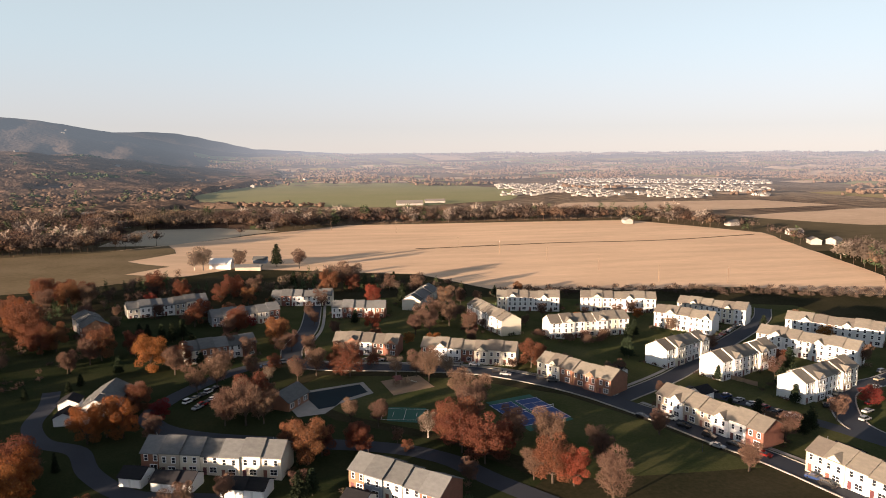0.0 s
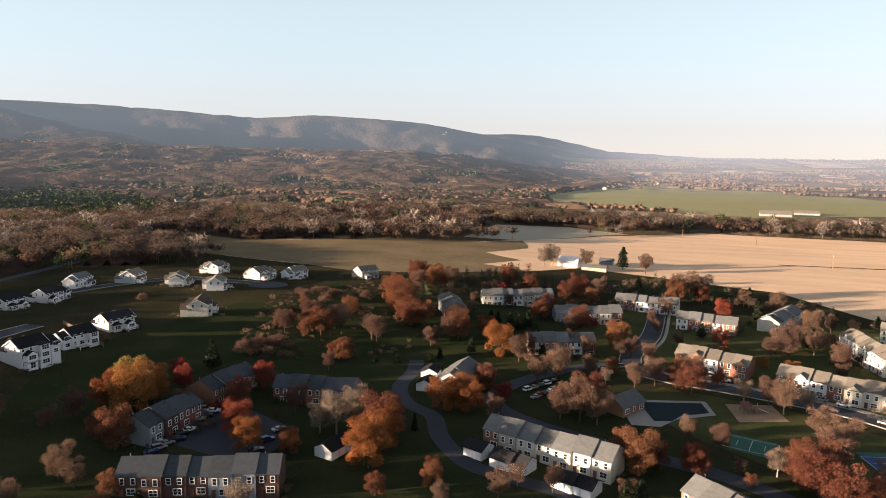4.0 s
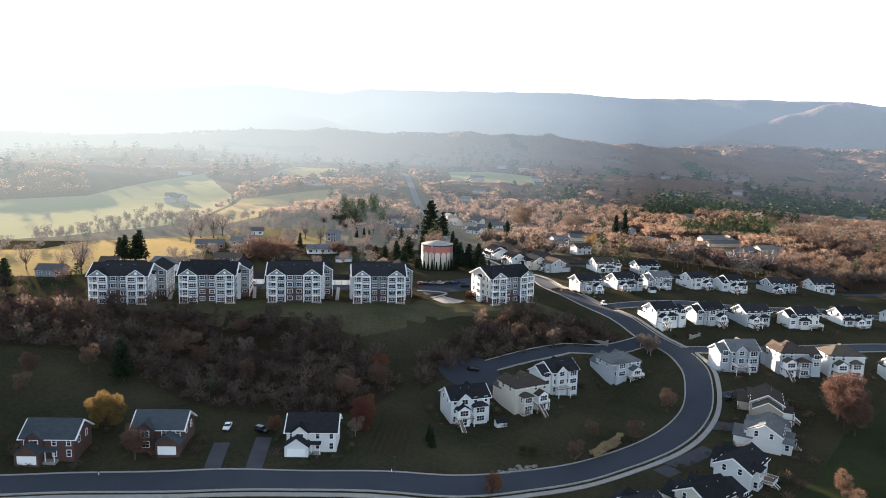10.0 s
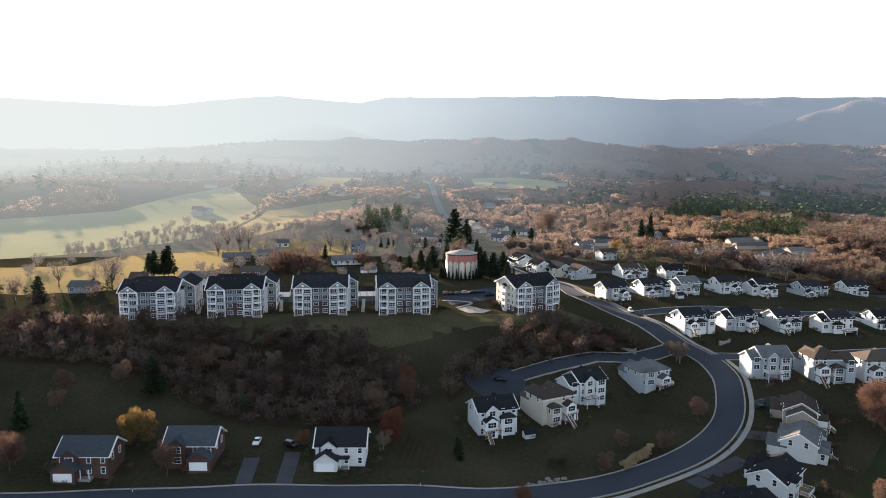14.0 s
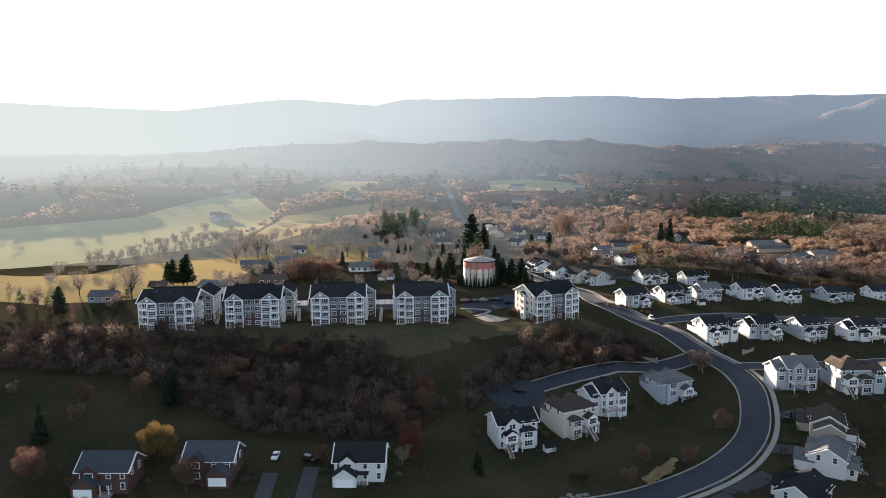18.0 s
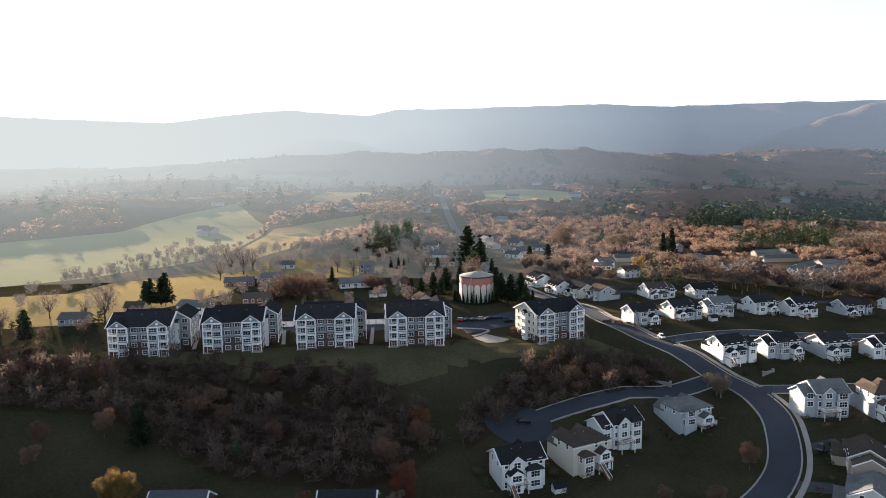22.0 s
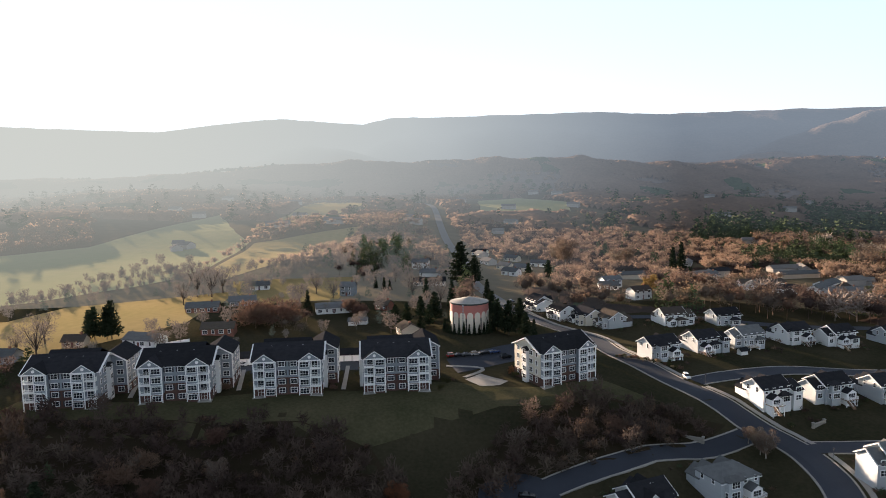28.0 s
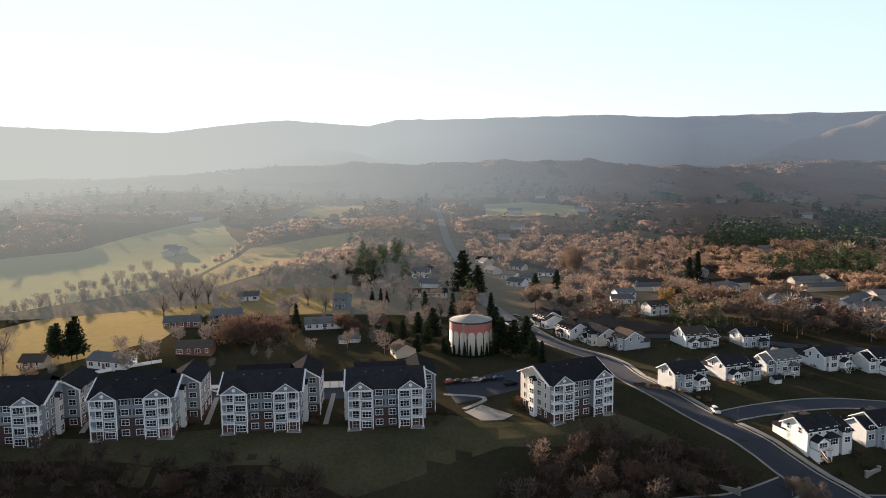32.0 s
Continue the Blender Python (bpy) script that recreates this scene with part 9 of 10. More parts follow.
# the plain: a quilt of long fields with rows of trees between them
V, Fc, tone = [], [], []
RX, RY = [], []
rp = random.Random(12)
for k in range(230):
    az, r = radians(rp.uniform(-52, 9)), 1330 * (4250 / 1330) ** rp.uniform(0.0, 1.0)
    cx, cy = -math.sin(az) * r, math.cos(az) * r
    w, d, turn = rp.uniform(0.06, 0.16) * r, rp.uniform(0.03, 0.075) * r, rp.choice((0.25, 0.25, 0.1, 1.7)) + rp.uniform(-0.08, 0.08)
    c, q = math.cos(turn), math.sin(turn)
    b0, g = len(V), 7
    if inside(OPEN_LAND[2], np.array([cx]), np.array([cy]))[0] or (280 < cx < 1100 and 1150 < cy < 1900):
        continue
    for i in range(g):
        for j in range(4):
            px, py = (i / (g - 1) - 0.5) * w, (j / 3 - 0.5) * d
            x, y = cx + px * c - py * q, cy + px * q + py * c
            V.append((x, y, ground_z(x, y) + 0.8 + 0.004 * k))
    Fc += [(b0 + i * 4 + j, b0 + (i + 1) * 4 + j, b0 + (i + 1) * 4 + j + 1, b0 + i * 4 + j + 1) for i in range(g - 1) for j in range(3)]
    tone += [rp.choice((0, 0, 1, 2, 2))] * ((g - 1) * 3)
    for i in range(int(w / 11)):
        u = rp.uniform(-0.5, 0.5) * w
        RX.append(cx + u * c + d * 0.52 * q + rp.uniform(-7, 7)), RY.append(cy + u * q - d * 0.52 * c + rp.uniform(-7, 7))
fields = mesh_from("backdrop_fields", V, Fc, FAR_TAN)
fields.materials.append(FAR_GREEN), fields.materials.append(FAR_HAY)
fields.polygons.foreach_set("material_index", tone)
tagged(new("backdrop_fields", fields), "quilt of tan and green fields on the far plain", "fields", kind="stuff")
X, Y = np.array(RX), np.array(RY)
Zf = np.array([ground_z(x, y) for x, y in zip(X, Y)])
woods("backdrop_woods", "rows of trees between fields on the far plain", "canopy", X, Y, 7, 14, 6, FOOT_WOODS, 67, 1.5, Zf - 1.0)
X, Y = scatter(rw, -500, 1900, 1280, 2900, 22, 0.9)
ok = (np.hypot(X, Y) > 1390) & (X > -0.2 * Y) & (X < 1.2 * Y) & patchy(X, Y, 0.0035, 0.10) & ~((X > 330) & (X < 1000) & (Y > 1180) & (Y < 1800))
Zf = np.array([ground_z(x, y) for x, y in zip(X[ok], Y[ok])])
woods("backdrop_woods", "scattered woods far off on the plain", "canopy", X[ok], Y[ok], 7, 13, 6, FOOT_WOODS, 69, 1.5, Zf - 1.0)

# far housing on the plain
rt = random.Random(3)
V, Fc, tone = [], [], []
for k in range(1500):
    az, el = radians(-rt.uniform(12.5, 33)), rt.choice((rt.uniform(3.1, 4.0), rt.uniform(2.9, 3.7), rt.uniform(2.45, 2.75)))
    if (el > 3.3 and noise.noise((az * 16, el * 2.2, 1)) < -0.12) or (el < 2.8 and az > radians(-17.5)):
        continue
    r = 84 / math.tan(radians(el))
    x, y = -math.sin(az) * r, math.cos(az) * r
    x, y = 17 * round(x / 17) + rt.uniform(-3, 3), 24 * round(y / 24) + rt.uniform(-3, 3)
    a, w, d, e = rt.choice((0.3, 0.3, 1.87)) + rt.uniform(-0.1, 0.1), rt.uniform(7, 11.5), 6.5, rt.uniform(2.0, 3.4)
    z = ground_z(x, y) - 0.5
    c, s = math.cos(a), math.sin(a)
    b0 = len(V)
    for px, py, pz in ((-w / 2, -d / 2, 0), (w / 2, -d / 2, 0), (w / 2, d / 2, 0), (-w / 2, d / 2, 0), (-w / 2, -d / 2, e), (w / 2, -d / 2, e), (w / 2, d / 2, e), (-w / 2, d / 2, e), (-w / 2, 0, e + 2), (w / 2, 0, e + 2)):
        V.append((x + px * c - py * s, y + px * s + py * c, z + pz))
    for q in ((0, 1, 5, 4), (2, 3, 7, 6), (1, 2, 6, 9, 5), (3, 0, 4, 8, 7), (4, 5, 9, 8), (6, 7, 8, 9)):
        Fc.append(tuple(b0 + i for i in q))
        tone.append(1 if q[0] in (4, 6) else 0)
homes = mesh_from("backdrop_houses", V, Fc, FAR_WHITE)
homes.materials.append(FAR_ROOF)
homes.polygons.foreach_set("material_index", tone)
tagged(new("backdrop_houses", homes), "pale housing estate far off on the plain", "houses", kind="stuff")

# thicket on the slope below the apartments
X, Y = scatter(rw, -300, -160, -220, 95, 3.6, 0.9, False)
ok = inside(SLOPES[0], X, Y) | inside(SLOPES[1], X, Y)
X, Y = X[ok], Y[ok]
tall = rw.uniform(size=X.shape) < 0.36
rusty = rw.uniform(size=X.shape) < 0.3
single = ~tall & (rw.uniform(size=X.shape) < 0.05)
dark = single & (X > -250) & (rw.uniform(size=X.shape) < 0.45)
woods("thicket", "taller leafless trees standing in the brush", "bare", X[single & ~dark], Y[single & ~dark], 5.5, 9.5, 300, WOOD_TWIG, 82, 1.2)
woods("thicket", "dark evergreens standing in the brush", "pine", X[dark], Y[dark], 4.5, 8.5, 240, WOOD_PINE, 83, 1.2)
rim = ~tall & ~single & (X < -246)
woods("thicket", "russet crowns along the upper edge of the brush", "puff", X[rim & rusty], Y[rim & rusty], 2.5, 5.0, 200, WOOD_RUST, 84, 1.2)
rusty &= ~rim
woods("thicket", "dense brown leafless brush on the slope", "bush", X[~tall & ~rusty], Y[~tall & ~rusty], 2.0, 4.2, 90, BRUSH_TWIG, 71, 1.5)
woods("thicket", "russet brush on the slope", "bush", X[~tall & rusty], Y[~tall & rusty], 1.8, 3.8, 90, BRUSH_TWIG, 76, 1.5)
woods("thicket", "slender leafless young trees in the brush", "bare", X[tall], Y[tall], 4.0, 8.5, 110, BRUSH_TWIG, 81, 0.95)

# scattered trees on the grass south of the apartments
X, Y = scatter(rw, -345, -180, -300, -125, 12.5, 0.75, False)
ok = inside(SOUTH_SLOPE, X, Y) & ~inside(SLOPES[1], X, Y) & (np.hypot(X + 345, Y + 165) > 22)
X, Y = X[ok], Y[ok]
k = rw.uniform(size=X.shape)
woods("slope_trees", "dark green evergreens scattered on the slope", "pine", X[k < 0.4], Y[k < 0.4], 5, 10, 300, WOOD_PINE, 171, 1.5)
woods("slope_trees", "leafless brown trees scattered on the slope", "bare", X[(k >= 0.4) & (k < 0.7)], Y[(k >= 0.4) & (k < 0.7)], 5, 10, 380, WOOD_TWIG, 172, 1.1)
woods("slope_trees", "low brown brush scattered on the slope", "bush", X[k >= 0.7], Y[k >= 0.7], 2, 4.5, 160, BRUSH_TWIG, 173, 1.4)

# shrubs and ornamental grasses along the house walls and in the gardens
gx, gy, gk = [], [], []
rg = random.Random(8)
for px, py, yaw, w, d in PLOTS:
    c, q = math.cos(radians(yaw)), math.sin(radians(yaw))
    for i in range(int((w + d) * 0.7)):
        u = rg.uniform(-0.5, 0.5) * (w + 2)
        v = rg.choice((-1, 1)) * (d / 2 + rg.choice((0.8, 1.2, 1.6, 4.5, 6.0)) + rg.uniform(0, 0.8))
        if rg.random() < 0.3:
            u, v = rg.choice((-1, 1)) * (w / 2 + rg.uniform(0.8, 2.2)), rg.uniform(-0.5, 0.5) * d
        x, y = px + u * c - v * q, py + u * q + v * c
        if min(near_line(x, y, ln) - wd / 2 for ln, wd in STREETS) > 1.6:
            gx.append(x), gy.append(y), gk.append(rg.random())
X, Y, k = np.array(gx), np.array(gy), np.array(gk)
woods("garden_shrubs", "low dark green shrubs along house walls", "bush", X[k < 0.45], Y[k < 0.45], 0.8, 2.0, 80, WOOD_PINE, 161, 1.5)
woods("garden_shrubs", "brown leafless garden shrubs", "bush", X[(k >= 0.45) & (k < 0.8)], Y[(k >= 0.45) & (k < 0.8)], 0.8, 2.2, 80, BRUSH_TWIG, 162, 1.5)
woods("garden_shrubs", "russet autumn garden shrubs", "bush", X[k >= 0.8], Y[k >= 0.8], 0.9, 2.6, 90, WOOD_RUST, 163, 1.3)

# brushy meadow behind the houses
MEADOW = [(-184, 240), (-222, 320), (-222, 362), (-185, 386), (-143, 377), (-125, 370), (-105, 286), (-125, 250), (-145, 239), (-159, 219)]
X, Y = scatter(rw, min(q[0] for q in MEADOW), max(q[0] for q in MEADOW), min(q[1] for q in MEADOW), max(q[1] for q in MEADOW), 4.2, 0.55, False)
ok = inside(MEADOW, X, Y) & patchy(X, Y, 0.035, -0.12)
X, Y = X[ok], Y[ok]
k = rw.uniform(size=X.shape)
woods("meadow_brush", "low brown leafless brush in the meadow", "bush", X[k < 0.7], Y[k < 0.7], 0.9, 2.4, 70, BRUSH_TWIG, 131, 1.6)
woods("meadow_brush", "russet brush in the meadow", "bush", X[k >= 0.7], Y[k >= 0.7], 1.2, 3.2, 90, WOOD_RUST, 132, 1.5)

# tree belt between town houses and corn field
BELT = [(-174, 389), (-111, 478), (-22, 490), (35, 452), (78, 427), (50, 407), (20, 421), (-22, 428), (-66, 409), (-96, 405), (-136, 355), (-161, 357)]
X, Y = scatter(rw, -190, 100, 350, 520, 7.0, 0.62, False)
ok = inside(BELT, X, Y) & (np.hypot(X + 72, Y - 470) > 38)
X, Y = X[ok], Y[ok]
k = rw.uniform(size=X.shape)
woods("tree_belt", "leafless trees between town houses and corn field", "bare", X[k < 0.3], Y[k < 0.3], 5, 9.5, 320, BRUSH_TWIG, 91, 1.2)
woods("tree_belt", "dark evergreens between town houses and corn field", "pine", X[k > 0.5], Y[k > 0.5], 4.5, 9.5, 220, WOOD_PINE, 96, 1.05)
mid = (k >= 0.3) & (k <= 0.5)
woods("tree_belt", "russet trees between town houses and corn field", "puff", X[mid], Y[mid], 5, 9, 380, WOOD_RUST, 97, 1.15)
EDGE = [(85, 398), (183, 392), (321, 351), (364, 325), (378, 356), (331, 372), (200, 408), (95, 420)]
X, Y = scatter(rw, 80, 400, 320, 430, 4.0, 0.9, False)
ok = inside(EDGE, X, Y)
woods("hedge_belt", "brown brush along the corn field edge", "bush", X[ok], Y[ok], 1.8, 4.2, 130, BRUSH_TWIG, 99, 1.3)

# evergreen clump on the rise behind the tank
f = rw.uniform(size=40)
X, Y = -538 - 130 * f + rw.normal(size=40) * 9, -45 + rw.normal(size=40) * 11
woods("conifer_clump", "grey-green evergreens on the rise behind the tank", "pine", X, Y, 9, 20, 600, WOOD_PINE, 141, 1.2)
X, Y = -600 + rw.normal(size=42) * 48, -48 + rw.normal(size=42) * 17
woods("farm_trees", "brown leafless trees round the evergreen clump", "puff", X, Y, 7, 12, 460, WOOD_TWIG, 142, 1.3)
# hedgerows across the hay fields
for i, (x0, y0, x1, y1) in enumerate(HEDGES):
    k = int(math.hypot(x1 - x0, y1 - y0) / 1.7)
    f = rw.uniform(size=k)
    X, Y = x0 + (x1 - x0) * f + rw.normal(size=k) * 3, y0 + (y1 - y0) * f + rw.normal(size=k) * 3
    woods("hedgerow", "thin leafless hedgerow across the fields", "bare", X, Y, 3, 8.5, 150, FARM_TWIG, 110 + i, 0.65)
# scattered trees among the farm houses
X, Y = scatter(rw, -600, -338, -235, 10, 13, 0.5, False)
ok = ~inside(OPEN_LAND[6], X, Y) & ~inside([(-407, -217), (-448, -206), (-475, -149), (-490, -123), (-388, -118), (-334, -158), (-336, -215)], X, Y)
ok &= np.hypot(X + 362, Y - 13) > 26
X, Y = X[ok], Y[ok]
u = rw.uniform(size=X.shape)
woods("farm_trees", "scattered leafless trees among farm houses", "bare", X[u < 0.5], Y[u < 0.5], 4, 11, 420, FARM_TWIG, 121, 1.1)
woods("farm_trees", "brown leafless trees among farm houses", "bare", X[(u >= 0.5) & (u < 0.8)], Y[(u >= 0.5) & (u < 0.8)], 5, 11, 460, FARM_TWIG, 122, 1.25)
woods("farm_trees", "dark evergreens among farm houses", "pine", X[u >= 0.8], Y[u >= 0.8], 4, 9, 300, FAR_PINE, 123, 1.3)
X, Y = np.array([-383, -388, -394, -381, -390, -398, -402, -386, -376, -405]), np.array([-84, -76, -82, -70, -66, -74, -64, -90, -62, -84])
woods("farm_trees", "dense brown leafless thicket trees behind the apartments", "puff", X, Y, 6, 9.5, 700, WOOD_TWIG, 124, 1.5)


# ---------------------------------------------------------------- cars
TYRE = mat("tyre_rubber", (0.02, 0.02, 0.02), None, 2.0, 0.9)
PAINTS = {"white": (0.68, 0.68, 0.67), "silver": (0.34, 0.35, 0.36), "black": (0.018, 0.018, 0.02), "grey": (0.10, 0.105, 0.11), "red": (0.28, 0.022, 0.02), "blue": (0.025, 0.05, 0.14), "tan": (0.30, 0.26, 0.19)}
CARS = {}


def car_model(colour, tall):
    t = new("car")
    t.empty_display_size = 0.3
    tagged(t, "parked %s %s on asphalt" % (colour, "tall estate car" if tall else "saloon car"), "car", "parked cars")
    m = mat("car_paint_" + colour, PAINTS[colour], tuple(c * 0.9 for c in PAINTS[colour]), 0.5, 0.22, metal=0.2 if colour not in ("white", "tan") else 0.0)
    top = 1.72 if tall else 1.42
    body = prism(bmesh.new(), [(-2.25, 0.32), (2.2, 0.32), (2.3, 0.55), (2.25, 0.82), (1.2, 0.98), (-2.2, 1.02), (-2.32, 0.6)], "y", -0.88, 0.88)
    bmesh.ops.bevel(body, geom=body.edges[:], offset=0.07, segments=1, affect="EDGES")
    part("body", body, m, t)
    cab = bmesh.new()
    x0, x1 = (-2.15, 0.95) if tall else (-1.55, 0.95)
    lo = [cab.verts.new(p) for p in ((x0, -0.82, 0.97), (x1, -0.82, 0.97), (x1, 0.82, 0.97), (x0, 0.82, 0.97))]
    hi = [cab.verts.new(p) for p in ((x0 + (0.25 if tall else 0.6), -0.66, top - 0.06), (x1 - 0.75, -0.66, top - 0.06), (x1 - 0.75, 0.66, top - 0.06), (x0 + (0.25 if tall else 0.6), 0.66, top - 0.06))]
    cab.faces.new(lo[::-1]), cab.faces.new(hi)
    for i in range(4):
        cab.faces.new((lo[i], lo[(i + 1) % 4], hi[(i + 1) % 4], hi[i]))
    part("cabin_glass", cab, GLASS, t, "dark car glass")
    rf = boxes((x0 + (0.22 if tall else 0.55), x1 - 0.7, -0.69, 0.69, top - 0.07, top))
    bmesh.ops.bevel(rf, geom=rf.edges[:], offset=0.03, segments=1, affect="EDGES")
    part("roof", rf, m, t)
    for wx in (-1.4, 1.4):
        for wy in (-0.86, 0.86):
            bm = bmesh.new()
            bmesh.ops.create_cone(bm, cap_ends=True, segments=14, radius1=0.33, radius2=0.33, depth=0.24, matrix=pose(wx, wy, 0.33, 90))
            part("wheel", bm, TYRE, t)
    return t


def car(x, y, yaw, colour, tall=False):
    key = (colour, tall)
    at = pose(x, y, hz(x, y) + 0.17, 0, 0, yaw)
    if key not in CARS:
        CARS[key] = car_model(*key)
        CARS[key].matrix_basis = at
        return CARS[key]
    return copy_thing(CARS[key], at)


car(105.4, 203.3, -55, "white", True)
car(106.5, 196.4, -55, "black", False)
car(96.8, 206.0, -55, "black", False)
car(110.4, 187.7, -55, "black", True)
car(109.0, 180.4, -55, "silver", False)
car(114.6, 180.7, -55, "black", False)
car(119.1, 172.8, -55, "red", False)
car(123.3, 157.0, -55, "blue", False)
car(124.3, 152.8, -55, "black", False)
car(61.6, 254.3, -25, "silver", False)
car(59.0, 258.0, -25, "black", False)
car(74.7, 248.2, -25, "black", False)
car(77.9, 245.2, -25, "grey", True)
car(51.6, 267.3, -25, "white", False)
car(45.0, 270.2, -25, "silver", False)
car(46.9, 260.6, -25, "grey", False)
car(-309.6, 90.2, 0, "white", True)
car(-393.1, 67.7, 20, "white", False)
car(-453.1, 41.9, 25, "black", False)
car(-435.6, 49.3, 25, "blue", False)
car(-415.5, 61.2, 25, "silver", False)
car(-186.2, -49.7, 2, "white", False)
car(-184.3, -39.7, 60, "black", True)
car(-238.3, 23.8, 80, "black", False)
car(-215.0, 106.7, -35, "black", True)
car(-334.1, 6.3, 110, "red", True)
car(-334.5, 9.0, 110, "black", False)
car(-335.0, 12.1, 110, "grey", False)
car(-335.5, 15.7, 110, "silver", True)
car(-336.7, 19.4, 110, "black", False)
car(-338.0, 23.3, 110, "blue", False)
car(-333.2, 27.4, 110, "black", True)
car(-326.4, -73.9, 60, "white", False)
car(-332.4, -94.4, 60, "silver", False)
car(-326.3, -112.7, 60, "grey", False)
car(160.3, 281.4, 35, "white", True)
car(163.2, 284.1, 35, "black", False)
car(166.3, 286.8, 35, "blue", False)
car(169.3, 289.6, 35, "silver", True)
car(172.5, 292.5, 35, "silver", False)
car(175.7, 295.4, 35, "red", False)
car(179.0, 298.4, 35, "black", True)
car(182.4, 301.5, 35, "white", False)
car(185.9, 304.7, 35, "tan", False)
car(189.4, 307.9, 35, "grey", True)
car(193.0, 311.2, 35, "white", False)
car(140.6, 261.3, 35, "black", False)
car(144.3, 265.1, 35, "blue", True)
car(148.1, 268.9, 35, "silver", False)
car(152.0, 272.9, 35, "silver", False)
car(156.1, 277.1, 35, "red", True)
car(160.3, 281.4, 35, "black", False)
car(157.8, 258.3, 30, "white", False)
car(162.8, 262.4, 30, "tan", True)
car(167.9, 266.7, 30, "grey", False)
car(173.2, 271.2, 30, "white", False)
car(178.8, 275.9, 30, "black", True)
car(184.6, 280.8, 30, "blue", False)
car(190.6, 285.9, 30, "silver", False)
car(196.9, 291.3, 30, "silver", True)
car(203.4, 296.8, 30, "red", False)
car(162.7, 205.7, 60, "black", False)
car(168.2, 210.7, 60, "white", True)
car(173.9, 215.9, 60, "tan", False)
car(180.0, 221.4, 60, "grey", False)
car(186.4, 227.2, 60, "white", True)
car(193.2, 233.4, 60, "black", False)
car(200.4, 240.1, 60, "blue", False)
car(166.7, 192.1, 20, "silver", True)
car(172.6, 198.2, 20, "silver", False)
car(178.9, 204.6, 20, "red", False)
car(185.6, 211.4, 20, "black", True)
car(192.7, 218.7, 20, "white", False)
car(200.4, 226.6, 20, "tan", False)
car(208.9, 235.2, 20, "grey", True)
car(129.4, 228.6, 25, "white", False)
car(131.9, 224.1, 25, "black", False)
car(134.3, 219.6, 25, "blue", True)
car(136.6, 215.3, 25, "silver", False)
car(138.9, 211.2, 25, "silver", False)
car(141.1, 207.1, 25, "red", True)
car(143.1, 203.2, 25, "black", False)
car(145.2, 199.3, 25, "white", False)
car(147.1, 195.6, 25, "tan", True)
car(-142.4, 146.9, 40, "grey", False)
car(-141.1, 148.7, 40, "white", False)
car(-139.9, 150.6, 40, "black", True)
car(-138.7, 152.5, 40, "blue", False)
car(-145.7, 170.5, 20, "silver", False)
car(-145.6, 172.9, 20, "silver", True)
car(-145.5, 175.4, 20, "red", False)
car(-145.3, 178.0, 20, "black", False)
car(-55.2, 240.1, 60, "white", True)
car(-53.5, 243.0, 60, "tan", False)
car(-51.7, 246.0, 60, "grey", False)
car(-49.9, 249.1, 60, "white", True)
car(-48.1, 252.2, 60, "black", False)
car(-139.6, 142.8, 60, "blue", False)
car(-139.6, 145.8, 60, "silver", True)
car(-139.7, 148.9, 60, "silver", False)
car(-139.7, 152.0, 60, "red", False)
car(-139.8, 155.3, 60, "black", True)
car(-139.8, 158.5, 60, "white", False)
car(-142.6, 165.9, 30, "tan", False)
car(-142.6, 169.4, 30, "grey", True)
car(-142.5, 173.0, 30, "white", False)
car(-114.7, 156.9, 60, "black", False)
car(-115.8, 164.0, 60, "blue", True)
car(-116.9, 171.5, 60, "silver", False)
car(-50.7, 233.5, 60, "silver", False)
car(-49.6, 235.9, 60, "red", True)
car(-48.4, 238.4, 60, "black", False)
car(-47.2, 240.9, 60, "white", False)
car(-46.0, 243.5, 60, "tan", True)
car(8.2, 278.2, 0, "grey", False)
car(12.9, 277.7, 0, "white", False)
car(17.5, 277.1, 0, "black", True)
car(-32.7, 274.8, 20, "blue", False)
car(-29.3, 277.2, 20, "silver", False)
car(-25.7, 279.7, 20, "silver", True)
car(-22.1, 282.2, 20, "red", False)

# ---------------------------------------------------------------- pool, courts, playground
POOL_COVER = mat("dark_pool_cover", (0.012, 0.026, 0.034), (0.010, 0.02, 0.026), 0.2, 0.75, world_space=True)
COURT_GREEN = mat("green_court", (0.04, 0.12, 0.09), (0.03, 0.095, 0.075), 0.2, 0.8, world_space=True)
COURT_BLUE = mat("blue_court", (0.035, 0.075, 0.20), (0.03, 0.06, 0.165), 0.2, 0.8, world_space=True)
MULCH = mat("wood_chip", (0.30, 0.215, 0.15), (0.22, 0.16, 0.11), 0.3, 0.95, 0.4, world_space=True)


def turned(cx, cy, yaw, x0, x1, y0, y1):
    c, s = math.cos(radians(yaw)), math.sin(radians(yaw))
    return [(cx + x * c - y * s, cy + x * s + y * c) for x, y in ((x0, y0), (x1, y0), (x1, y1), (x0, y1))]


patch("pool_terrace", [(-19.7, 243.8), (5.9, 252.3), (9.4, 240.3), (-2.8, 231.6), (-7.5, 223.5), (-16.4, 221.5), (-19.6, 229.9)], CONCRETE, "pale concrete terrace round the pool", 0.1, "terrace")
patch("swimming_pool", [(-16.3, 242.6), (4.6, 249.8), (7.3, 241.5), (-1.9, 234.8), (-4.2, 229.5), (-9.8, 227.4)], POOL_COVER, "swimming pool under a dark winter cover", 0.16, "swimming pool")
patch("tennis_court", [(48.0, 226.3), (65.4, 232.7), (73.9, 208.0), (56.9, 199.9)], COURT_GREEN, "green tennis court surround on the park lawn", 0.1, "tennis court")
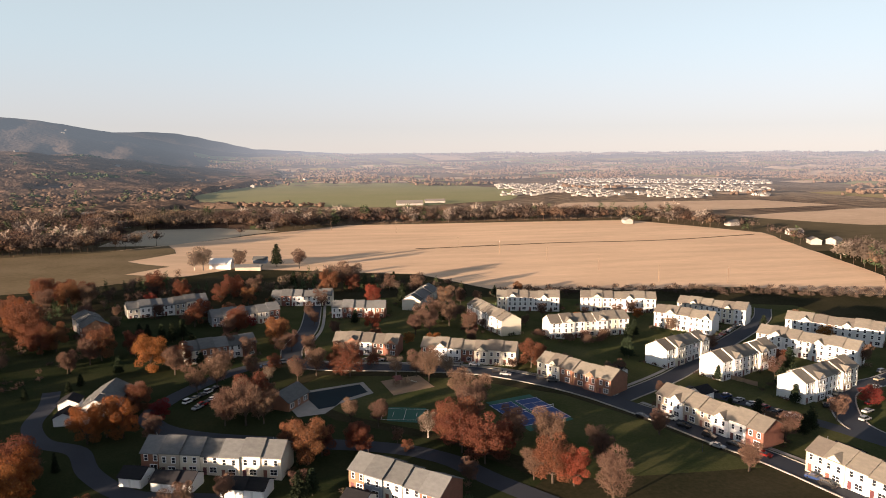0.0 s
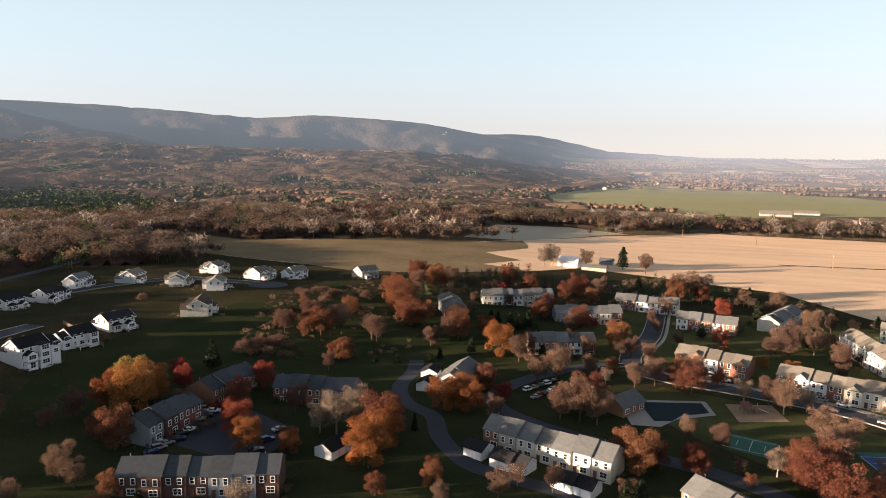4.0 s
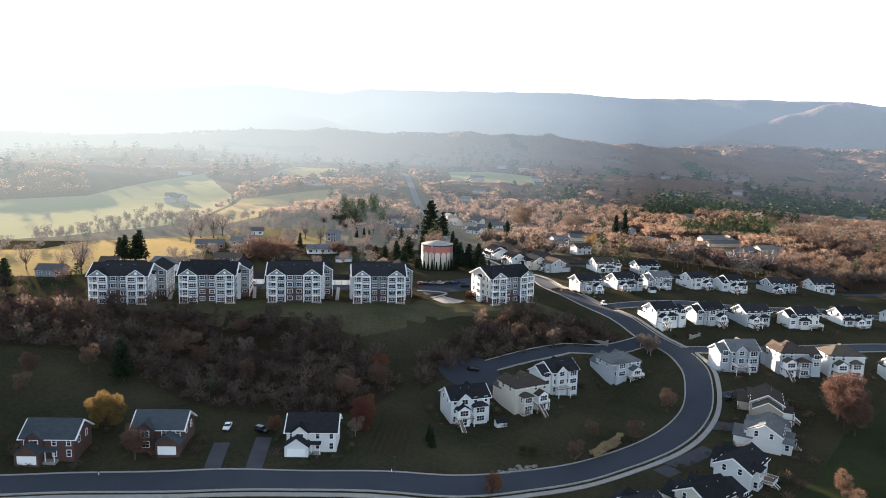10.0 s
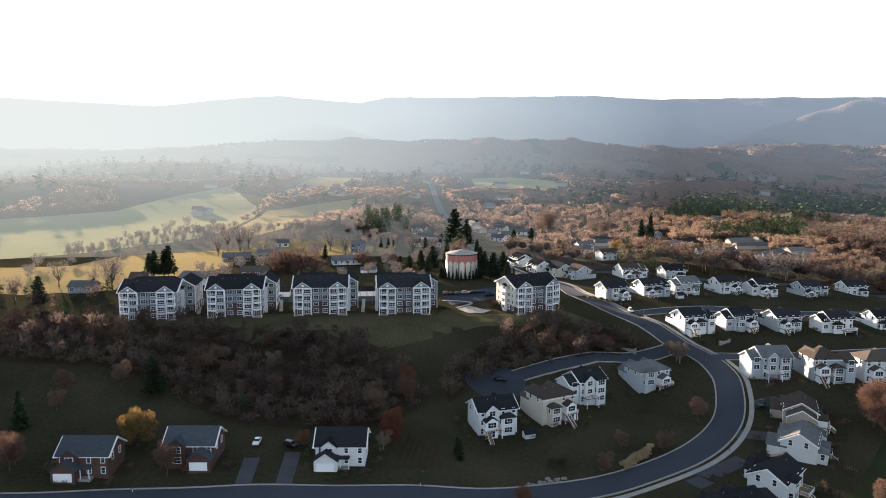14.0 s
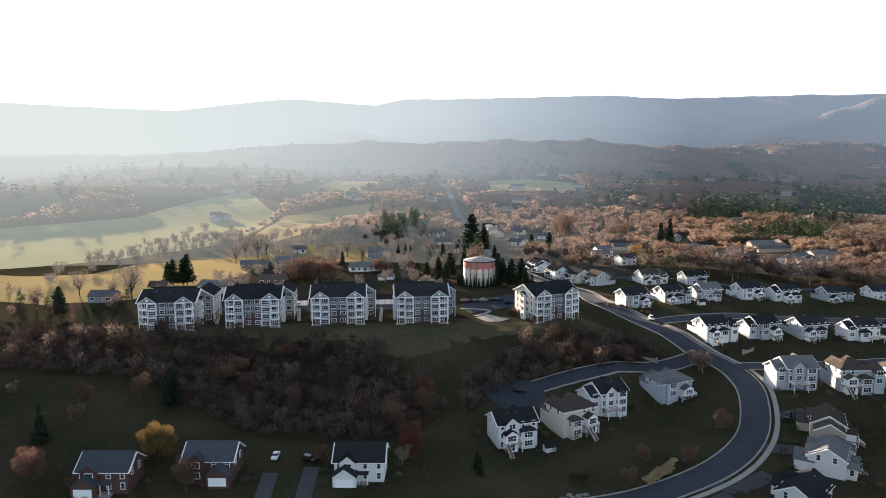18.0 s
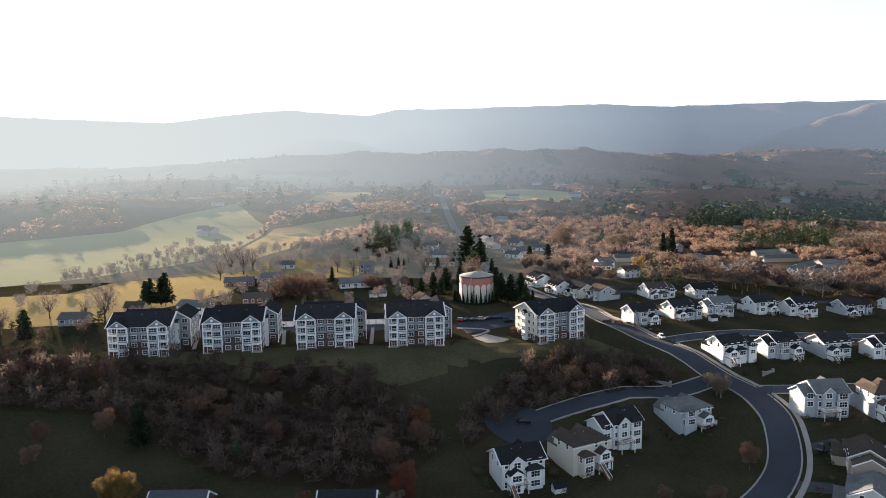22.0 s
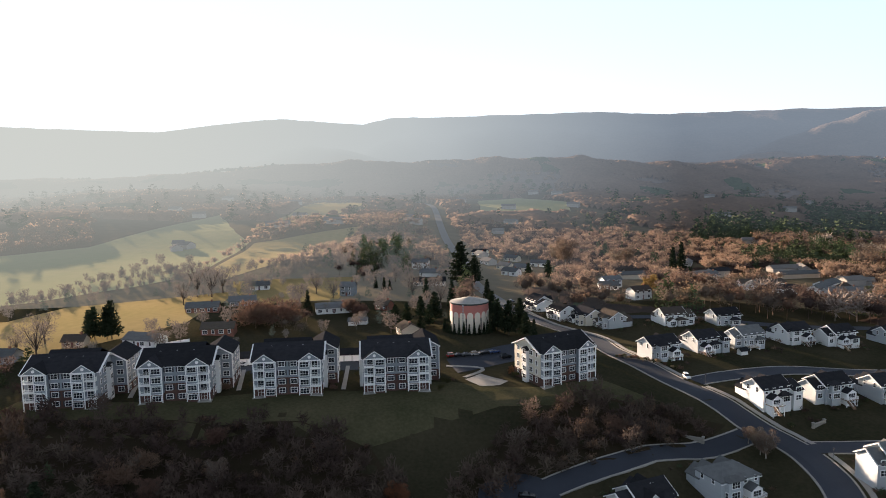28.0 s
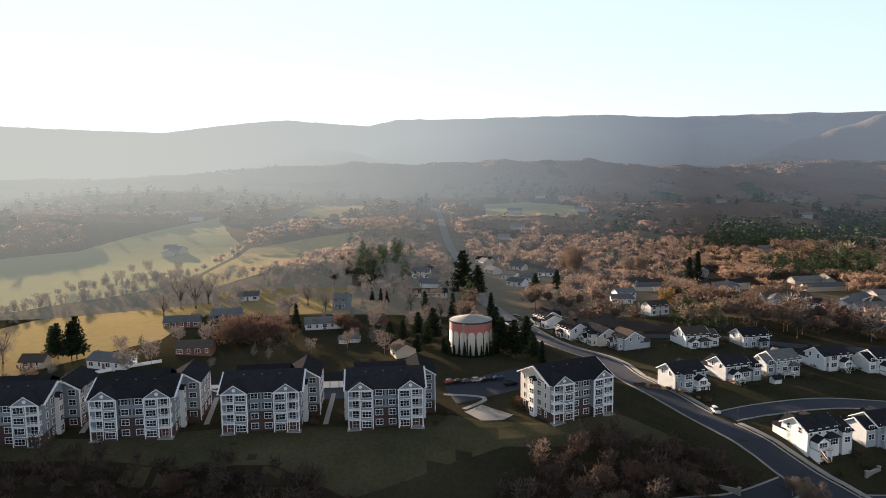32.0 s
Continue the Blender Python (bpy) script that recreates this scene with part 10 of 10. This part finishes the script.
for k in (-1, 1):
    cx, cy = 61.1 + k * 5.2 * -math.sin(radians(-71)), 216.7 + k * 5.2 * math.cos(radians(-71))
    patch("tennis_court", turned(cx, cy, -71, -10.5, 10.5, -4.6, 4.6), COURT_BLUE, "blue tennis court with white lines", 0.13, "tennis court")
    for a in ((-10.2, 10.2, -4.35, -4.2), (-10.2, 10.2, 4.2, 4.35), (-10.2, -10.05, -4.2, 4.2), (10.05, 10.2, -4.2, 4.2), (-6, 6, -0.07, 0.07), (-6.07, -5.93, -4.2, 4.2), (5.93, 6.07, -4.2, 4.2)):
        patch("court_line", turned(cx, cy, -71, *a), PAINT_LINE, "white painted court line", 0.15, "court line")
    part("net", lattice([0.0, 0.08, 9.52, 9.6], [0.0, 0.15, 0.85, 1.0], [(1, 1)], -0.02, 0.02), TRIM, thing("tennis_net", cx + 4.8 * math.sin(radians(-71)), cy - 4.8 * math.cos(radians(-71)), -71 + 90, "tennis net across the blue court", "tennis net"))
patch("basketball_court", [(14.0, 226.4), (26.8, 223.8), (22.4, 212.0), (12.7, 214.9)], COURT_GREEN, "small green basketball court with painted lines", 0.1, "basketball court")
for a in ((-7.5, 7.5, -4.6, -4.45), (-7.5, 7.5, 4.45, 4.6), (-7.5, -7.35, -4.45, 4.45), (7.35, 7.5, -4.45, 4.45), (-0.08, 0.08, -4.45, 4.45), (-4.0, -3.85, -1.8, 1.8), (3.85, 4.0, -1.8, 1.8)):
    patch("court_line", turned(19.0, 219.3, -11, *a), PAINT_LINE, "white painted court line", 0.15, "court line")
patch("playground", [(12.4, 252.4), (27.6, 257.8), (32.1, 244.0), (16.4, 237.0)], MULCH, "tan wood-chip playground on the lawn", 0.1, "playground")
play = thing("play_structure", 20.2, 247.5, 20, "wooden play structure with a slide on wood chips", "play equipment")
for px in (-3, -1, 1, 3):
    for py in (-1.2, 1.2):
        part("post", boxes((px - 0.1, px + 0.1, py - 0.1, py + 0.1, -0.3, 3.0)), FENCE_WOOD, play)
part("platform", boxes((-3.1, -0.9, -1.3, 1.3, 1.4, 1.55)), WOOD, play)
part("platform", boxes((0.9, 3.1, -1.3, 1.3, 1.4, 1.55)), WOOD, play)
part("bridge", boxes((-0.9, 0.9, -0.6, 0.6, 1.25, 1.35)), WOOD, play)
part("canopy", gable_roof(-3.1, -0.9, -1.3, 1.3, 3.0, 0.9), DOOR, play)
part("slide", prism(bmesh.new(), [(3.1, 1.4), (6.0, 0.2), (6.3, 0.2), (6.3, 0.3), (6.0, 0.3), (3.1, 1.55)], "y", -0.4, 0.4), SIDE_CREAM, play)
cottage(-20.5, 233.6, 60, "brick pool house with a grey gabled roof", BRICK, ROOF_GREY, 12, 9, 3.2, 3.0, True, False, "pool house", "pool_house")


def street_lamp(x, y, yaw):
    t = thing("street_lamp", x, y, yaw, "slim dark street lamp beside the kerb", "street lamp", "street lamps")
    bm = bmesh.new()
    bmesh.ops.create_cone(bm, cap_ends=True, segments=8, radius1=0.09, radius2=0.05, depth=4.4, matrix=pose(0, 0, 2.2))
    part("pole", bm, SHUTTER, t)
    bm = bmesh.new()
    bmesh.ops.create_cone(bm, cap_ends=True, segments=8, radius1=0.12, radius2=0.24, depth=0.5, matrix=pose(0, 0, 4.6))
    part("lantern", bm, SHUTTER, t)
    return t


def utility_pole(x, y, yaw, h=11.0):
    t = thing("utility_pole", x, y, yaw, "weathered wooden utility pole with a cross arm", "utility pole", "line of poles")
    bm = bmesh.new()
    bmesh.ops.create_cone(bm, cap_ends=True, segments=8, radius1=0.2, radius2=0.12, depth=h + 1, matrix=pose(0, 0, h / 2 - 0.5))
    part("pole", bm, FENCE_WOOD, t)
    part("cross_arm", boxes((-1.2, 1.2, -0.08, 0.08, h - 0.9, h - 0.72)), FENCE_WOOD, t)
    for px in (-1.05, 0.0, 1.05):
        bm = bmesh.new()
        bmesh.ops.create_cone(bm, cap_ends=True, segments=6, radius1=0.08, radius2=0.05, depth=0.25, matrix=pose(px, 0, h - 0.6))
        part("insulator", bm, TRIM, t)
    return t


def mailbox(x, y, yaw):
    t = thing("mailbox", x, y, yaw, "small dark mailbox on a post by the road", "mailbox", "mailboxes")
    part("post", boxes((-0.06, 0.06, -0.06, 0.06, -0.3, 1.0)), TRIM, t)
    part("box", prism(bmesh.new(), [(-0.12, 1.0), (0.12, 1.0), (0.12, 1.15), (0.06, 1.24), (-0.06, 1.24), (-0.12, 1.15)], "y", -0.26, 0.26), SHUTTER, t)
    return t


def board_fence(x, y, yaw, length, label, material=FENCE_WOOD, h=1.7):
    """A garden fence of upright boards between posts."""
    t = thing("fence", x, y, yaw, label, "fence", "garden fences")
    k = max(1, int(length / 2.4))
    post, panel = boxes((-0.07, 0.07, -0.07, 0.07, -0.6, h + 0.1)), boxes((0.07, length / k - 0.07, -0.03, 0.03, 0.05, h))
    pm, bmx = bpy.data.meshes.new("post"), bpy.data.meshes.new("panel")
    post.to_mesh(pm), panel.to_mesh(bmx)
    pm.materials.append(material), bmx.materials.append(material)
    c, s = math.cos(radians(yaw)), math.sin(radians(yaw))
    z0 = hz(x, y)
    for i in range(k + 1):
        u = length * i / k
        dz = hz(x + u * c, y + u * s) - z0
        place("post", pm, t, pose(u, 0, dz))
        if i < k:
            place("panel", bmx, t, pose(u, 0, dz))
    return t



def boulder(x, y, r, seed):
    """A rough grey landscape stone."""
    rs = np.random.RandomState(seed)
    bm = bmesh.new()
    bmesh.ops.create_icosphere(bm, subdivisions=2, radius=r)
    for v in bm.verts:
        v.co *= 1 + 0.35 * noise.noise(v.co * (1.6 / r) + Vector((seed * 3.1, 0, 0)))
        v.co.z *= 0.7
    bmesh.ops.rotate(bm, verts=bm.verts[:], matrix=Matrix.Rotation(rs.uniform(0, 6), 3, "Z"))
    me = bpy.data.meshes.new("boulder")
    bm.to_mesh(me)
    bm.free()
    me.materials.append(mat("landscape_stone", (0.24, 0.23, 0.21), (0.15, 0.145, 0.135), 1.5, 0.9, 0.6, rand=0.2, fine=6))
    ob = new("boulder", me)
    ob.matrix_basis = pose(x, y, hz(x, y) + r * 0.25)
    tagged(ob, "rough grey boulder edging the street lawn", "stone", "boulders by the street")


def entrance_wall(x, y, yaw):
    """A low stone wall with a pillar at each end, by the street corner."""
    t = thing("entrance_wall", x, y, yaw, "low grey stone entrance wall with end pillars", "wall")
    stone = mat("field_stone", (0.30, 0.28, 0.25), (0.20, 0.185, 0.165), 1.2, 0.9, 0.6, fine=5)
    part("wall", boxes((-2.6, 2.6, -0.2, 0.2, -0.6, 1.05)), stone, t)
    part("coping", boxes((-2.6, 2.6, -0.27, 0.27, 1.05, 1.17)), CONCRETE, t)
    for px in (-2.9, 2.9):
        part("pillar", boxes((px - 0.35, px + 0.35, -0.35, 0.35, -0.6, 1.5)), stone, t)
        part("pillar_cap", boxes((px - 0.45, px + 0.45, -0.45, 0.45, 1.5, 1.64)), CONCRETE, t)
    part("sign_panel", boxes((-1.3, 1.3, 0.2, 0.26, 0.35, 0.9)), TRIM, t)
    for k in range(2):
        part("letter_bar", boxes((-1.0, 1.0 - 0.4 * k, 0.26, 0.275, 0.68 - 0.2 * k, 0.77 - 0.2 * k)), SHUTTER, t)


utility_pole(96.6, 590.7, 60)
utility_pole(126.1, 556.6, 60)
utility_pole(156.0, 519.9, 60)
utility_pole(181.6, 474.4, 60)
utility_pole(207.1, 430.6, 60)
utility_pole(247.5, 414.6, 60)
utility_pole(-16.3, 750.5, 60, 14)
utility_pole(51.1, 714.7, 60, 14)
street_lamp(-190.5, 86.1, 0)
street_lamp(-299.6, 93.1, 0)
street_lamp(-250.5, 109.8, 0)
street_lamp(-294.6, 89.7, 0)
street_lamp(-323.0, 82.1, 0)
street_lamp(96.5, 233.7, 0)
street_lamp(103.1, 178.4, 0)
street_lamp(52.5, 265.7, 0)
street_lamp(-164.0, -2.6, 0)
mailbox(-162.4, -74.5, 90)
mailbox(-165.1, -3.3, 90)
board_fence(143.9, 242.5, -60, 16, "brown board fence round a town house garden")
board_fence(139.8, 238.4, 25, 14, "brown board fence round a town house garden")
board_fence(162.6, 234.5, -60, 14, "brown board fence round a town house garden")
board_fence(157.9, 223.8, 25, 16, "brown board fence round a town house garden")
board_fence(-265.6, 224.0, -20, 40, "brown board fence round a town house garden")
board_fence(-338.8, -128.2, 126, 29, "long white fence behind the apartment car park", TRIM, 1.3)
patch("patio", [(-308.3, 10.4), (-315.2, 16.3), (-305.0, 25.7), (-301.6, 22.4), (-301.1, 15.5)], CONCRETE, "pale concrete terrace beside the apartments", 0.12, "terrace")
strip("footpath", [(-311.0, 10.3), (-319.9, 17.6), (-323.3, 14.6), (-324.6, 3.9)], 1.6, CONCRETE, "pale concrete footpath to the terrace", 0.13, 0, 0.02, "path", 1)
strip("driveway", [(-161.7, -47.8), (-168.7, -48.2), (-177.3, -48.8)], 4.2, DRIVE, "narrow asphalt driveway to a house", 0.1, 0, 0, "driveway", 2)
strip("driveway", [(-160.8, -37.5), (-170.1, -37.9), (-181.2, -38.5)], 4.2, DRIVE, "narrow asphalt driveway to a house", 0.1, 0, 0, "driveway", 2)
strip("driveway", [(-200.2, 91.9), (-199.0, 96.9), (-197.7, 102.0)], 5.0, DRIVE, "short grey driveway beside a house", 0.1, 0, 0, "driveway", 2)
strip("driveway", [(-176.9, 75.7), (-181.3, 81.9), (-185.7, 88.2)], 5.0, DRIVE, "short grey driveway beside a house", 0.1, 0, 0, "driveway", 2)
strip("driveway", [(-216.4, 105.1), (-217.1, 109.6), (-218.0, 114.3)], 5.0, DRIVE, "short grey driveway beside a house", 0.1, 0, 0, "driveway", 2)
strip("driveway", [(-179.8, 70.4), (-178.0, 72.9), (-176.3, 75.3)], 5.0, DRIVE, "short grey driveway beside a house", 0.1, 0, 0, "driveway", 2)
strip("driveway", [(-170.5, 68.0), (-172.0, 70.4), (-173.7, 72.9)], 5.0, DRIVE, "short grey driveway beside a house", 0.1, 0, 0, "driveway", 2)
strip("footpath", [(114.0, 206.4), (111.05, 204.15), (108.1, 201.9)], 1.3, CONCRETE, "short concrete path from a town house door", 0.13, 0, 0.02, "path", 1)
strip("footpath", [(114.8, 200.9), (112.5, 199.10000000000002), (110.2, 197.3)], 1.3, CONCRETE, "short concrete path from a town house door", 0.13, 0, 0.02, "path", 1)
strip("footpath", [(121.9, 194.0), (118.65, 192.05), (115.4, 190.1)], 1.3, CONCRETE, "short concrete path from a town house door", 0.13, 0, 0.02, "path", 1)
strip("footpath", [(122.7, 183.2), (120.85, 181.64999999999998), (119.0, 180.1)], 1.3, CONCRETE, "short concrete path from a town house door", 0.13, 0, 0.02, "path", 1)
strip("footpath", [(110.9, 210.5), (108.65, 208.55), (106.4, 206.6)], 1.3, CONCRETE, "short concrete path from a town house door", 0.13, 0, 0.02, "path", 1)
strip("footpath", [(-286.6, -99.4), (-297.6, -102.5), (-308.6, -105.6)], 1.5, CONCRETE, "pale concrete footpath between apartment blocks", 0.13, 0, 0.02, "path", 1)
strip("footpath", [(-293.2, -66.0), (-306.9, -68.95), (-320.6, -71.9)], 1.5, CONCRETE, "pale concrete footpath between apartment blocks", 0.13, 0, 0.02, "path", 1)
strip("footpath", [(-293.5, -30.9), (-309.55, -32.25), (-325.6, -33.6)], 1.5, CONCRETE, "pale concrete footpath between apartment blocks", 0.13, 0, 0.02, "path", 1)
entrance_wall(-270.4, 78.4, 60)
entrance_wall(-276.3, 119.9, 120)
strip("garden_row", [(-199.2, -6.4), (-186.5, -8.25), (-173.8, -10.1)], 1.1, BRUSHLAND, "dark tilled garden row in the lawn", 0.09, 0, 0, "garden", 1)
strip("garden_row", [(-199.8, -4.6), (-186.85000000000002, -6.3999999999999995), (-173.9, -8.2)], 1.1, BRUSHLAND, "dark tilled garden row in the lawn", 0.09, 0, 0, "garden", 1)
strip("garden_row", [(-200.4, -2.8), (-187.25, -4.55), (-174.1, -6.3)], 1.1, BRUSHLAND, "dark tilled garden row in the lawn", 0.09, 0, 0, "garden", 1)
strip("garden_row", [(-201.2, -0.9), (-187.75, -2.7), (-174.3, -4.5)], 1.1, BRUSHLAND, "dark tilled garden row in the lawn", 0.09, 0, 0, "garden", 1)
strip("garden_row", [(-202.1, 0.9), (-188.35, -0.8500000000000001), (-174.6, -2.6)], 1.1, BRUSHLAND, "dark tilled garden row in the lawn", 0.09, 0, 0, "garden", 1)
strip("garden_row", [(-203.1, 2.8), (-189.05, 1.0499999999999998), (-175.0, -0.7)], 1.1, BRUSHLAND, "dark tilled garden row in the lawn", 0.09, 0, 0, "garden", 1)
boulder(-172.8, 25.2, 0.52, 0)
boulder(-172.8, 26.0, 0.38, 1)
boulder(-172.6, 26.3, 0.47, 2)
boulder(-172.4, 27.0, 0.56, 3)
boulder(-173.6, 28.2, 0.64, 4)
boulder(-173.6, 28.4, 0.74, 5)
boulder(-173.5, 29.2, 0.65, 6)
boulder(-173.7, 29.6, 0.62, 7)
boulder(-175.4, 30.7, 0.74, 8)
boulder(-174.0, 31.2, 0.75, 9)
boulder(-173.7, 31.9, 0.53, 10)
boulder(-174.9, 32.9, 0.77, 11)
boulder(-175.8, 33.8, 0.41, 12)
boulder(-174.2, 33.7, 0.55, 13)
boulder(-175.7, 34.9, 0.58, 14)
boulder(-175.8, 35.5, 0.61, 15)
cottage(-204.2, 29.5, -70, "small white garden shed on the lawn", SIDE_WHITE, ROOF_DARK, 3.4, 2.4, 1.9, 0.9, False, False, "shed", "shed")
cottage(-339.3, 123.2, -70, "small white garden shed behind a house", SIDE_WHITE, ROOF_DARK, 3.4, 2.4, 1.9, 0.9, False, False, "shed", "shed")
